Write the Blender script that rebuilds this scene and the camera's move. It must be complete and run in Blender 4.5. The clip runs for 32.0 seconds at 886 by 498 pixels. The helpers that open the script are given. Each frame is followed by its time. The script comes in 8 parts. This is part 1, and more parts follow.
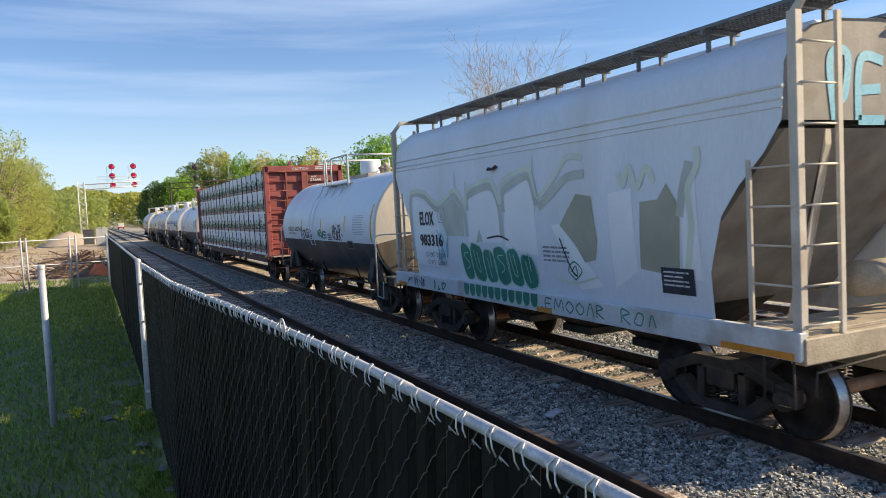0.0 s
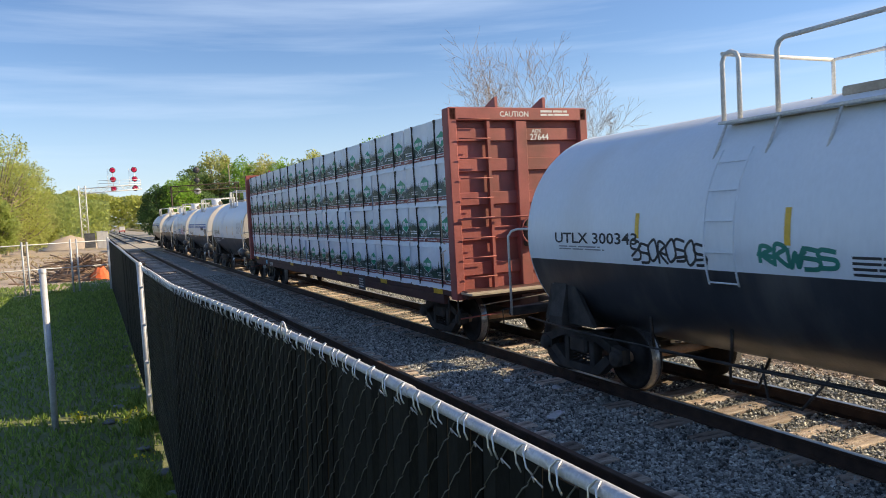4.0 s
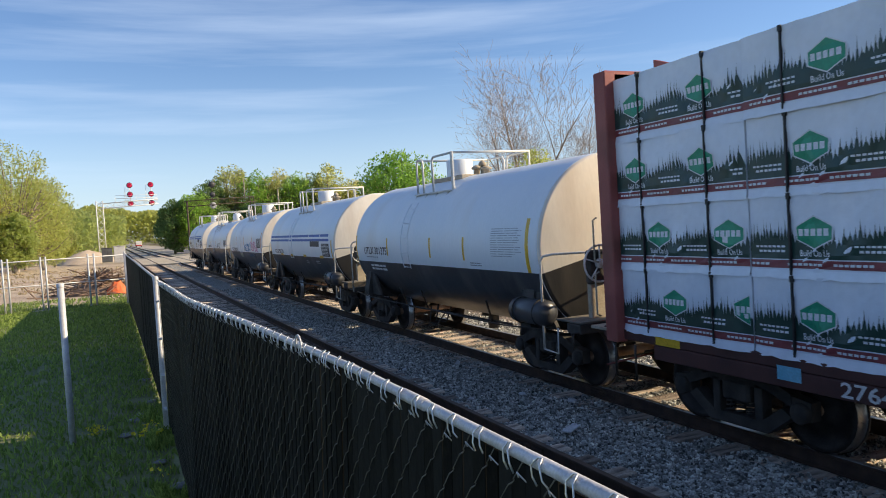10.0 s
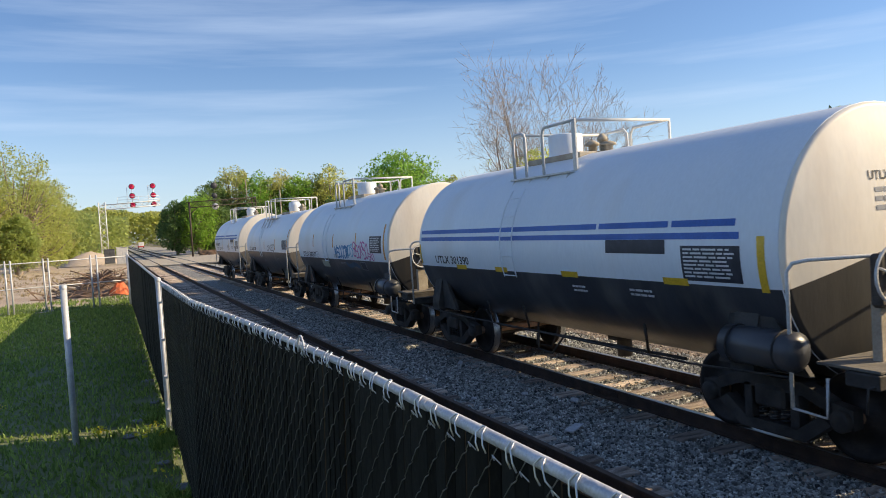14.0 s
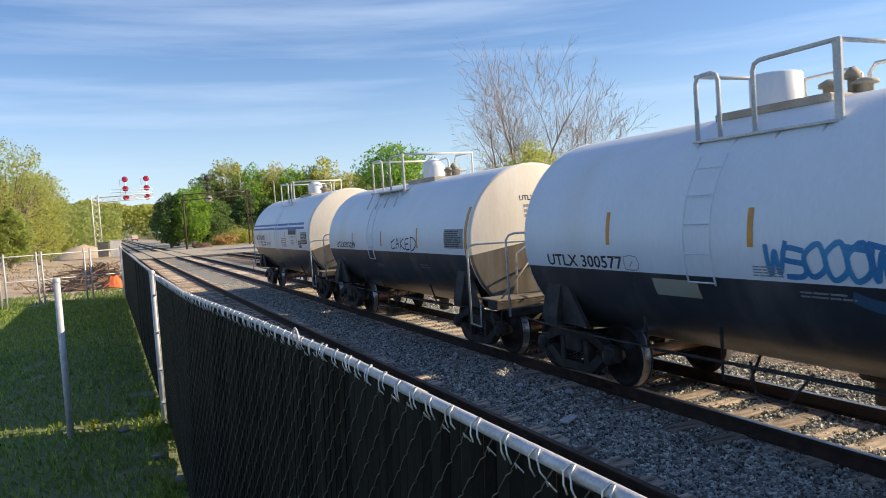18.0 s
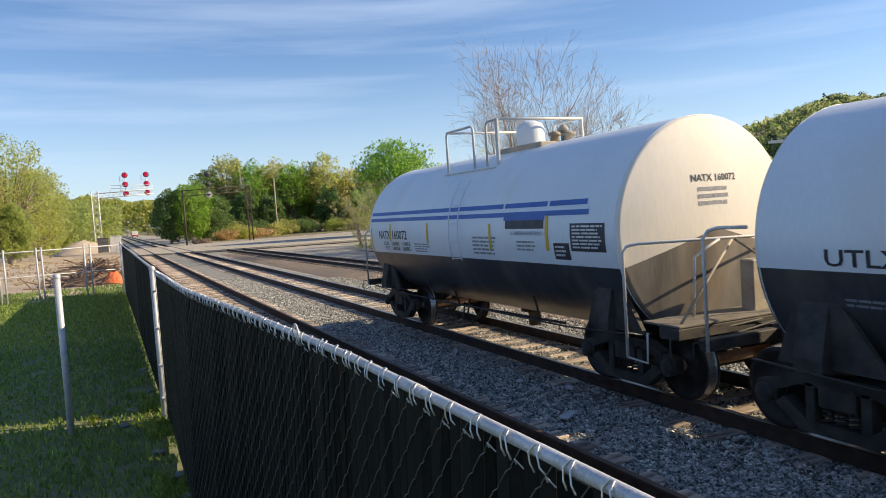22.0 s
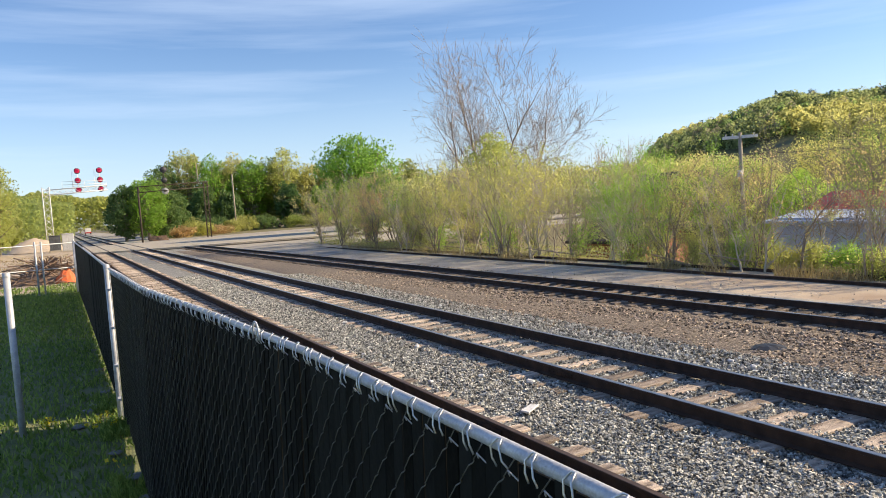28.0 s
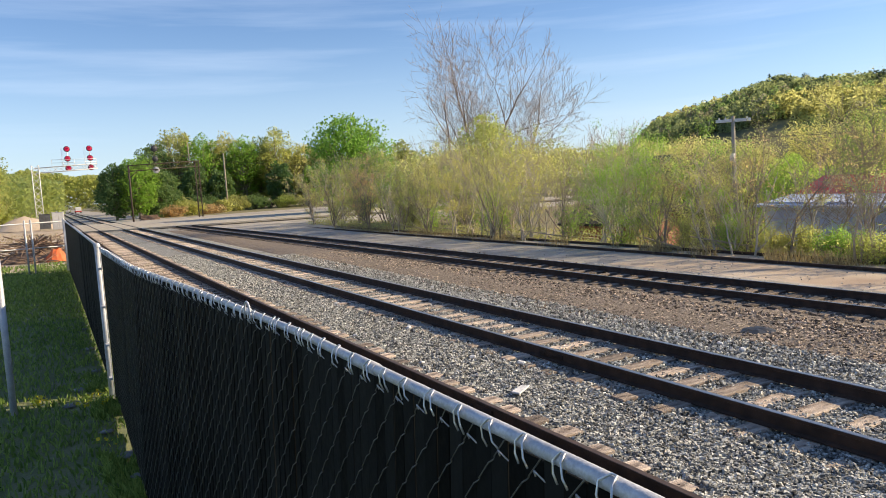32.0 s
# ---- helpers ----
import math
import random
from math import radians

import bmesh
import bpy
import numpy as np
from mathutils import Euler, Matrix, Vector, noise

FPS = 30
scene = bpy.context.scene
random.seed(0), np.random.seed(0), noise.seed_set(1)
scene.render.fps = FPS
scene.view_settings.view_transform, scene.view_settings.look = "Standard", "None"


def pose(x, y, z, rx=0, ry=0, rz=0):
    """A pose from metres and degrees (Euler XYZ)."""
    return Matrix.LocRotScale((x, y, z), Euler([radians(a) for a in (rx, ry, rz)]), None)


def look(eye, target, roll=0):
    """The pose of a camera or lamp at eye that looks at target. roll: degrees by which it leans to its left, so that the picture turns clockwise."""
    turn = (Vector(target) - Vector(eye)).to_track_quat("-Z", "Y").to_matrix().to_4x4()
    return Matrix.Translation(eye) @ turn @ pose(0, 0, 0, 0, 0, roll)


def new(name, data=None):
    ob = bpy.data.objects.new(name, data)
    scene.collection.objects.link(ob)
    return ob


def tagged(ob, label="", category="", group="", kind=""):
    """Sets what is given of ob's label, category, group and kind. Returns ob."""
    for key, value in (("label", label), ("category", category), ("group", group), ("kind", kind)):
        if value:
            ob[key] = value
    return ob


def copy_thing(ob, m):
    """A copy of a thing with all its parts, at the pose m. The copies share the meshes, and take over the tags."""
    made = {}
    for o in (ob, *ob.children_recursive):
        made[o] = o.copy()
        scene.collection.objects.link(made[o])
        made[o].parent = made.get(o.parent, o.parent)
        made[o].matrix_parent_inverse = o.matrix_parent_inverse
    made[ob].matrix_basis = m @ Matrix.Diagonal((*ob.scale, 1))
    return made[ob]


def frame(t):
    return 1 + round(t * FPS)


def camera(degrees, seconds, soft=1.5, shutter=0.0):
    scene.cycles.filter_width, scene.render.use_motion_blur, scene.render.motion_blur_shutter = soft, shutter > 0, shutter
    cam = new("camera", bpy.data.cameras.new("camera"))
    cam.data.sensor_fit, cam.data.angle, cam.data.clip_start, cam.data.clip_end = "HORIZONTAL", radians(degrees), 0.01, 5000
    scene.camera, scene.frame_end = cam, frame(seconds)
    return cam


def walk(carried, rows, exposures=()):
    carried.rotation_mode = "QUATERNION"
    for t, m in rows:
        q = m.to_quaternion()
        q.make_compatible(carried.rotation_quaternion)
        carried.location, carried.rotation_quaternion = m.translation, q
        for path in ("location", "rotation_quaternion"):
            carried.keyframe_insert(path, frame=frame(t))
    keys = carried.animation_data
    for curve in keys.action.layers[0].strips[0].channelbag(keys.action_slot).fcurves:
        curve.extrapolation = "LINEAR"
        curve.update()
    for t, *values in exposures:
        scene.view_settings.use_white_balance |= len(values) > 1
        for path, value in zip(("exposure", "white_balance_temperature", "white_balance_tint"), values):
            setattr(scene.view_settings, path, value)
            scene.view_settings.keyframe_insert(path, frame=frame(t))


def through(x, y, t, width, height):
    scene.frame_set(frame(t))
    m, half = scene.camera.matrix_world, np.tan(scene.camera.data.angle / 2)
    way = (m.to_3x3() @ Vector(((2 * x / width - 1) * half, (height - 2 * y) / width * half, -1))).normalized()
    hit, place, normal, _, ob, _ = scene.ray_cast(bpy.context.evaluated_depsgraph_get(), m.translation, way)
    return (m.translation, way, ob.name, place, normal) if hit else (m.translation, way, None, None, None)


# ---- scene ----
# World: x across the tracks, y along them away from the eye, z up from the rail heads.
cam = camera(62, 32.0, soft=0.9, shutter=0.12)


def turn(yaw, pitch, roll):
    """The held camera: degrees to the right of the tracks, down, and its lean."""
    return pose(0, 0, 2.65, 90 - pitch, 0, -yaw) @ pose(0, 0, 0, 0, 0, roll)


walk(cam, [
    (0.0, turn(25.24, 3.34, -2.90)), (0.5, turn(25.19, 3.37, -2.99)), (1.0, turn(25.23, 3.37, -3.10)),
    (1.5, turn(25.10, 3.43, -3.15)), (2.0, turn(24.98, 3.32, -3.01)), (2.5, turn(25.10, 3.21, -3.24)),
    (3.0, turn(25.29, 3.22, -3.24)), (3.5, turn(25.18, 3.20, -3.13)), (5.5, turn(25.17, 3.02, -3.19)),
    (6.0, turn(24.97, 2.91, -2.93)), (6.5, turn(24.47, 2.63, -2.87)), (7.0, turn(24.03, 2.26, -3.23)),
    (7.5, turn(24.01, 2.11, -3.41)), (8.0, turn(23.87, 1.99, -3.21)), (8.5, turn(23.71, 1.97, -3.31)),
    (9.0, turn(23.97, 2.01, -3.56)), (9.5, turn(24.13, 2.08, -3.71)), (10.0, turn(24.14, 2.12, -3.49)),
    (10.5, turn(24.03, 2.15, -3.60)), (11.0, turn(24.03, 2.13, -3.72)), (11.5, turn(24.09, 2.11, -3.80)),
    (12.0, turn(23.98, 2.06, -3.74)), (12.5, turn(23.87, 1.97, -3.49)), (13.0, turn(23.82, 2.00, -3.56)),
    (13.5, turn(23.86, 2.00, -3.57)), (14.0, turn(23.98, 2.11, -3.73)), (14.5, turn(24.12, 2.15, -3.57)),
    (16.5, turn(24.46, 2.54, -3.70)), (17.0, turn(24.42, 2.56, -3.40)), (17.5, turn(24.27, 2.65, -3.64)),
    (18.0, turn(24.36, 2.75, -3.87)), (18.5, turn(24.53, 2.90, -3.74)), (19.0, turn(24.41, 3.11, -3.63)),
    (19.5, turn(24.35, 3.23, -3.59)), (20.0, turn(24.44, 3.31, -3.82)), (20.5, turn(24.53, 3.29, -3.88)),
    (21.0, turn(24.40, 3.19, -3.65)), (21.5, turn(24.14, 3.16, -3.78)), (22.0, turn(24.34, 3.05, -3.82)),
    (22.5, turn(24.46, 2.97, -3.69)), (23.0, turn(24.29, 2.99, -3.41)), (23.5, turn(24.10, 3.13, -3.26)),
    (24.0, turn(24.11, 3.23, -3.45)), (24.5, turn(24.35, 3.25, -3.40)), (25.0, turn(24.77, 3.44, -3.19)),
    (25.5, turn(25.77, 3.50, -3.04)), (27.5, turn(27.34, 3.73, -3.87)), (28.0, turn(27.32, 3.59, -4.00)),
    (28.5, turn(27.24, 3.57, -4.05)), (29.0, turn(27.19, 3.71, -3.84)), (29.5, turn(27.28, 3.89, -3.92)),
    (30.0, turn(27.71, 4.18, -3.92)), (30.5, turn(27.86, 4.50, -3.74)), (31.0, turn(27.84, 4.71, -3.66)),
    (31.5, turn(27.79, 4.88, -3.59)), (32.0, turn(27.83, 5.07, -3.55)),
], exposures=((0.0, 0.6), (1.0, 0.57), (1.7, 0.46), (2.4, 0.43), (3.0, 0.54), (3.5, 0.57), (5.5, 0.57), (8.0, 0.53), (12.0, 0.52), (14.0, 0.46), (17.0, 0.49),
              (18.0, 0.58), (21.0, 0.5), (23.0, 0.55), (25.5, 0.62), (28.0, 0.64), (30.0, 0.66), (31.0, 0.62), (32.0, 0.56)))

# ---- light ----
SUN_EL, SUN_DIR = radians(27.5), Vector((0.928, -0.372, 0)).normalized()


def daylight():
    w = bpy.data.worlds.new("sky")
    scene.world = w
    w.use_nodes = True
    n, l = w.node_tree.nodes, w.node_tree.links
    n.clear()
    out, bg, sky = n.new("ShaderNodeOutputWorld"), n.new("ShaderNodeBackground"), n.new("ShaderNodeTexSky")
    sky.sky_type, sky.sun_disc = "NISHITA", False
    sky.sun_elevation, sky.sun_rotation = SUN_EL, math.atan2(SUN_DIR.x, SUN_DIR.y)
    sky.air_density, sky.dust_density, sky.ozone_density = 1.0, 0.15, 3.0
    # thin streaks of high cloud
    tc, mp, ns, rp, mix = (n.new("ShaderNodeTexCoord"), n.new("ShaderNodeMapping"), n.new("ShaderNodeTexNoise"),
                           n.new("ShaderNodeValToRGB"), n.new("ShaderNodeMixRGB"))
    mp.inputs["Rotation"].default_value = (0, radians(2), radians(-20))
    mp.inputs["Scale"].default_value = (1.2, 1.2, 17)
    ns.inputs["Scale"].default_value, ns.inputs["Detail"].default_value = 1.6, 6
    ns.inputs["Roughness"].default_value = 0.55
    rp.color_ramp.elements[0].position, rp.color_ramp.elements[1].position = 0.47, 0.78
    rp.color_ramp.elements[1].color = (0.34, 0.34, 0.34, 1)
    mix.inputs[2].default_value = (6.6, 7.8, 9.6, 1)
    l.new(tc.outputs["Generated"], mp.inputs["Vector"])
    l.new(mp.outputs["Vector"], ns.inputs["Vector"])
    l.new(ns.outputs["Fac"], rp.inputs["Fac"])
    l.new(rp.outputs["Color"], mix.inputs[0])
    clear = n.new("ShaderNodeMixRGB")
    clear.blend_type = "MULTIPLY"
    clear.inputs[0].default_value, clear.inputs[2].default_value = 1.0, (0.96, 1.03, 1.19, 1)
    l.new(sky.outputs["Color"], clear.inputs[1])
    l.new(clear.outputs["Color"], mix.inputs[1])
    # pale haze towards the horizon, alike all round
    sp, hz, veil = n.new("ShaderNodeSeparateXYZ"), n.new("ShaderNodeValToRGB"), n.new("ShaderNodeMixRGB")
    l.new(tc.outputs["Generated"], sp.inputs["Vector"])
    l.new(sp.outputs["Z"], hz.inputs["Fac"])
    hz.color_ramp.interpolation = "EASE"
    hz.color_ramp.elements[0].position, hz.color_ramp.elements[1].position = 0.0, 0.22
    hz.color_ramp.elements[0].color, hz.color_ramp.elements[1].color = (0.45, 0.45, 0.45, 1), (0.0, 0.0, 0.0, 1)
    l.new(hz.outputs["Color"], veil.inputs[0])
    l.new(mix.outputs["Color"], veil.inputs[1])
    veil.inputs[2].default_value = (5.9, 7.2, 8.8, 1)
    l.new(veil.outputs["Color"], bg.inputs["Color"])
    bg.inputs["Strength"].default_value = 0.088
    l.new(bg.outputs["Background"], out.inputs["Surface"])
    sun = new("sun", bpy.data.lights.new("sun", "SUN"))
    sun.data.energy, sun.data.angle, sun.data.color = 5.0, radians(0.55), (1.0, 0.8, 0.52)
    to = SUN_DIR * math.cos(SUN_EL) + Vector((0, 0, math.sin(SUN_EL)))
    sun.matrix_world = look(to * 60 + Vector((0, 20, 0)), Vector((0, 20, 0)))


daylight()

# ---- materials ----
def rgb(c):
    return (c[0], c[1], c[2], 1.0)


def surface(name, c1, c2, scale=3.0, rough=0.7, metal=0.0, bump=0.0, fine=40.0, stain=None, stain_scale=0.8,
            stain_at=(0.5, 0.7), island=0.0, per_object=0.0, stretch=(1, 1, 1), trans=0.0, grain=0.6):
    """Two noises mix two colours, a third lays stains of a shape of their own, a fine one gives relief."""
    m = bpy.data.materials.new(name)
    m.use_nodes = True
    n, l = m.node_tree.nodes, m.node_tree.links
    b = n["Principled BSDF"]
    b.inputs["Metallic"].default_value = metal
    tc, mp = n.new("ShaderNodeTexCoord"), n.new("ShaderNodeMapping")
    mp.inputs["Scale"].default_value = stretch
    l.new(tc.outputs["Object"], mp.inputs["Vector"])

    def noisy(s, detail=5):
        t = n.new("ShaderNodeTexNoise")
        t.inputs["Scale"].default_value, t.inputs["Detail"].default_value = s, detail
        l.new(mp.outputs["Vector"], t.inputs["Vector"])
        return t.outputs["Fac"]

    def mixed(kind, fac, a, c):
        x = n.new("ShaderNodeMixRGB")
        x.blend_type = kind
        for k, val in enumerate((fac, a, c)):
            if isinstance(val, (int, float)):
                x.inputs[k].default_value = val
            elif isinstance(val, tuple):
                x.inputs[k].default_value = rgb(val)
            else:
                l.new(val, x.inputs[k])
        return x.outputs["Color"]

    def ramp(fac, lo, hi, a=(0, 0, 0), c=(1, 1, 1)):
        r = n.new("ShaderNodeValToRGB")
        r.color_ramp.elements[0].position, r.color_ramp.elements[1].position = lo, hi
        r.color_ramp.elements[0].color, r.color_ramp.elements[1].color = rgb(a), rgb(c)
        l.new(fac, r.inputs["Fac"])
        return r.outputs["Color"]

    big, small = noisy(scale), noisy(fine, 3)
    col = mixed("MIX", ramp(big, 0.35, 0.65), c1, c2)
    col = mixed("MULTIPLY", grain, col, ramp(small, 0.3, 0.7, (0.72, 0.72, 0.72), (1.15, 1.15, 1.15)))
    if stain:
        col = mixed("MIX", ramp(noisy(stain_scale, 7), *stain_at), col, stain)
    if island or per_object:
        src = n.new("ShaderNodeNewGeometry").outputs["Random Per Island"] if island else n.new("ShaderNodeObjectInfo").outputs["Random"]
        k = island or per_object
        col = mixed("MULTIPLY", 1.0, col, ramp(src, 0, 1, (1 - k, 1 - k, 1 - k), (1 + k, 1 + k, 1 + k)))
    l.new(col, b.inputs["Base Color"])
    l.new(ramp(small, 0.2, 0.8, (rough * 0.85,) * 3, (min(1, rough * 1.12),) * 3), b.inputs["Roughness"])
    if bump:
        bp = n.new("ShaderNodeBump")
        bp.inputs["Strength"].default_value, bp.inputs["Distance"].default_value = min(1, bump), 0.02
        l.new(small, bp.inputs["Height"])
        l.new(bp.outputs["Normal"], b.inputs["Normal"])
    if trans:
        b.inputs["Transmission Weight"].default_value = trans
    return m


def leafy(name, c1, c2, rough=0.6, through=0.35):
    """Leaves: each leaf between two colours, some light passing through."""
    m = bpy.data.materials.new(name)
    m.use_nodes = True
    n, l = m.node_tree.nodes, m.node_tree.links
    b, out = n["Principled BSDF"], n["Material Output"]
    g, r = n.new("ShaderNodeNewGeometry"), n.new("ShaderNodeValToRGB")
    r.color_ramp.elements[0].color, r.color_ramp.elements[1].color = rgb(c1), rgb(c2)
    l.new(g.outputs["Random Per Island"], r.inputs["Fac"])
    oi, rr, tint = n.new("ShaderNodeObjectInfo"), n.new("ShaderNodeValToRGB"), n.new("ShaderNodeMixRGB")
    rr.color_ramp.elements[0].color, rr.color_ramp.elements[1].color = (0.72, 0.82, 0.75, 1), (1.22, 1.12, 1.1, 1)
    l.new(oi.outputs["Random"], rr.inputs["Fac"])
    tint.blend_type = "MULTIPLY"
    tint.inputs[0].default_value = 1.0
    l.new(r.outputs["Color"], tint.inputs[1])
    l.new(rr.outputs["Color"], tint.inputs[2])
    r = tint
    l.new(r.outputs["Color"], b.inputs["Base Color"])
    b.inputs["Roughness"].default_value = rough
    t, mx = n.new("ShaderNodeBsdfTranslucent"), n.new("ShaderNodeMixShader")
    l.new(r.outputs["Color"], t.inputs["Color"])
    mx.inputs[0].default_value = through
    l.new(b.outputs["BSDF"], mx.inputs[1])
    l.new(t.outputs["BSDF"], mx.inputs[2])
    l.new(mx.outputs["Shader"], out.inputs["Surface"])
    return m


def lamp_glow(name, c, s):
    m = surface(name, c, c, rough=0.4)
    b = m.node_tree.nodes["Principled BSDF"]
    b.inputs["Emission Color"].default_value, b.inputs["Emission Strength"].default_value = rgb(c), s
    return m


M_SLAT = surface("black plastic slat", (0.005, 0.0056, 0.0053), (0.0105, 0.0112, 0.0106), 2, 0.75, bump=0.1, per_object=0.7)
M_SLAT.node_tree.nodes["Principled BSDF"].inputs["Specular IOR Level"].default_value = 0.1
M_GALV = surface("galvanised steel", (0.48, 0.49, 0.52), (0.6, 0.61, 0.64), 14, 0.55, 0.25, 0.15, 120)
M_WIRE = surface("wire", (0.22, 0.23, 0.24), (0.4, 0.41, 0.42), 20, 0.5, 0.6)
M_BLACKWIRE = surface("dark coated wire", (0.1, 0.1, 0.09), (0.19, 0.185, 0.17), 20, 0.5, 0.2)
M_TIEWIRE = surface("aluminium tie wire", (0.6, 0.62, 0.65), (0.75, 0.76, 0.78), 20, 0.35, 0.7)
M_RAIL = surface("rusty rail side", (0.045, 0.028, 0.02), (0.085, 0.05, 0.034), 5, 0.8, 0.2, 0.3, 60)
M_RAILTOP = surface("worn rail head", (0.32, 0.31, 0.3), (0.42, 0.41, 0.4), 6, 0.35, 0.8)
M_RAILTOP_RUST = surface("rusted rail head", (0.09, 0.06, 0.045), (0.14, 0.095, 0.07), 6, 0.6, 0.4)
M_TIE = surface("weathered tie timber", (0.4, 0.31, 0.245), (0.68, 0.57, 0.47), 6, 0.9, 0, 0.6, 70, stain=(0.1, 0.07, 0.055),
                stain_scale=3, stain_at=(0.46, 0.68), per_object=0.5, stretch=(1, 5, 5))
# tie timber of track_3: shade between its rails is put into the colours
M_SHADETIE = surface("tie timber darkened for shade", (0.15, 0.115, 0.09), (0.32, 0.255, 0.2), 6, 0.9, 0, 0.6, 70, stain=(0.06, 0.045, 0.035), stain_scale=3, stain_at=(0.46, 0.7), per_object=0.5, stretch=(1, 5, 5))
M_STONE = surface("ballast stone", (0.23, 0.235, 0.223), (0.54, 0.53, 0.485), 6, 0.9, 0, 0.4, 90, island=0.85)
M_BROWNSTONE = surface("brown dirty ballast", (0.2, 0.155, 0.12), (0.52, 0.425, 0.325), 6, 0.95, 0, 0.5, 90, island=0.85)
M_BALLAST = surface("grey ballast bed", (0.14, 0.14, 0.133), (0.43, 0.42, 0.385), 26, 0.95, 0, 1.0, 60, stain=(0.1, 0.095, 0.085), stain_scale=0.35, stain_at=(0.55, 0.85))
M_BROWNBED = surface("brown fouled ballast bed", (0.09, 0.07, 0.055), (0.34, 0.275, 0.21), 24, 0.95, 0, 1.0, 60)
M_CINDER = surface("packed cinders and dust", (0.34, 0.31, 0.265), (0.48, 0.435, 0.375), 1.2, 0.95, 0, 0.8, 30, stain=(0.2, 0.185, 0.16), stain_scale=0.5, stain_at=(0.5, 0.78))
M_DIRT = surface("dry sandy dirt", (0.48, 0.38, 0.28), (0.58, 0.48, 0.37), 0.6, 0.95, 0, 0.6, 20, stain=(0.36, 0.26, 0.19), stain_scale=0.25)
M_ASPHALT = surface("dusty worn crossing", (0.38, 0.34, 0.28), (0.5, 0.45, 0.37), 1.5, 0.9, 0, 0.5, 60)
M_SOIL = surface("grassy soil", (0.15, 0.18, 0.07), (0.24, 0.25, 0.115), 2.5, 0.95, 0, 0.9, 30, stain=(0.28, 0.24, 0.17), stain_scale=0.9, stain_at=(0.6, 0.8))
M_GROUND = surface("distant scrubby ground", (0.16, 0.15, 0.07), (0.24, 0.2, 0.11), 0.15, 0.95, 0, 0.5, 4)
M_GRASS = leafy("grass blade", (0.13, 0.22, 0.04), (0.35, 0.46, 0.115), through=0.5)
M_DRYGRASS = leafy("dry straw grass", (0.32, 0.24, 0.12), (0.5, 0.4, 0.22))
M_YELLOWFLOWER = leafy("dandelion yellow", (0.7, 0.55, 0.03), (0.8, 0.68, 0.05))
M_BARK = surface("grey bark", (0.2, 0.165, 0.13), (0.34, 0.29, 0.235), 8, 0.95, 0, 0.7, 40, stretch=(1, 1, 0.3))
M_PALEBARK = surface("pale birch bark", (0.42, 0.38, 0.31), (0.55, 0.5, 0.42), 8, 0.85, 0, 0.4, 40)
M_TWIG = surface("bare twigs", (0.34, 0.28, 0.225), (0.48, 0.4, 0.33), 6, 0.9)
M_LEAF_YG = leafy("yellow-green spring leaf", (0.49, 0.51, 0.16), (0.64, 0.66, 0.24), through=0.85)
M_LEAF_SP = leafy("spring green leaf", (0.4, 0.46, 0.15), (0.56, 0.62, 0.22), through=0.75)
M_LEAF_G = leafy("fresh green leaf", (0.26, 0.44, 0.08), (0.44, 0.63, 0.14), through=0.82)
M_LEAF_DK = leafy("dark green leaf", (0.09, 0.17, 0.055), (0.21, 0.32, 0.105), through=0.5)
M_LEAF_OR = leafy("bronze spring leaf", (0.5, 0.38, 0.2), (0.64, 0.5, 0.28), through=0.85)
M_HILL_OL = leafy("hazy olive wood", (0.38, 0.41, 0.18), (0.52, 0.54, 0.27), through=0.8)
M_HILL_DK = leafy("dark pine", (0.05, 0.085, 0.05), (0.12, 0.17, 0.09), through=0.3)
M_HILL_G = leafy("hill spring green", (0.29, 0.4, 0.14), (0.48, 0.57, 0.22), through=0.8)
M_HILL_BR = leafy("hill bare brown wood", (0.36, 0.32, 0.22), (0.5, 0.45, 0.32), through=0.75)
M_LEAF_OL = leafy("olive leaf", (0.46, 0.48, 0.18), (0.6, 0.61, 0.26), through=0.85)
M_WHITE = surface("white tank paint", (0.74, 0.79, 0.84), (0.8, 0.83, 0.86), 0.9, 0.4, 0, 0.03, 25, stain=(0.68, 0.64, 0.58),
                  stain_scale=0.8, stain_at=(0.55, 1.0), stretch=(1, 1, 0.3), grain=0.12)
M_HEADPAINT = surface("dust-stained cream paint", (0.79, 0.73, 0.62), (0.87, 0.81, 0.71), 0.9, 0.5, 0, 0.04, 25, stain=(0.55, 0.43, 0.3), stain_scale=0.9,
                      stain_at=(0.56, 0.95), stretch=(1, 1, 0.25), grain=0.15)
M_DUSTYHEAD = surface("black paint under pale dust", (0.09, 0.083, 0.073), (0.25, 0.225, 0.19), 2.2, 0.75, 0, 0.08, 30, stain=(0.3, 0.2, 0.12),
                      stain_scale=1.3, stain_at=(0.5, 0.85), stretch=(1, 1, 0.2), grain=0.4)
M_SOOTHEAD = surface("black paint with thin dust", (0.016, 0.016, 0.016), (0.036, 0.034, 0.032), 2.2, 0.6, 0, 0.08, 30, stain=(0.13, 0.1, 0.075),
                     stain_scale=1.2, stain_at=(0.56, 0.95), stretch=(1, 1, 0.2), grain=0.4)
M_DECK = surface("grimy steel decking", (0.13, 0.115, 0.095), (0.22, 0.195, 0.16), 4, 0.8, 0, 0.2)
M_FAINT = surface("thin faded lettering", (0.36, 0.39, 0.44), (0.46, 0.49, 0.54), 6, 0.6)
M_BLACK = surface("black tank paint", (0.03, 0.033, 0.04), (0.058, 0.06, 0.068), 1.5, 0.36, 0, 0.08, 30, stain=(0.21, 0.19, 0.165),
                  stain_scale=1.7, stain_at=(0.5, 0.95), stretch=(1, 1, 0.2), grain=0.3)
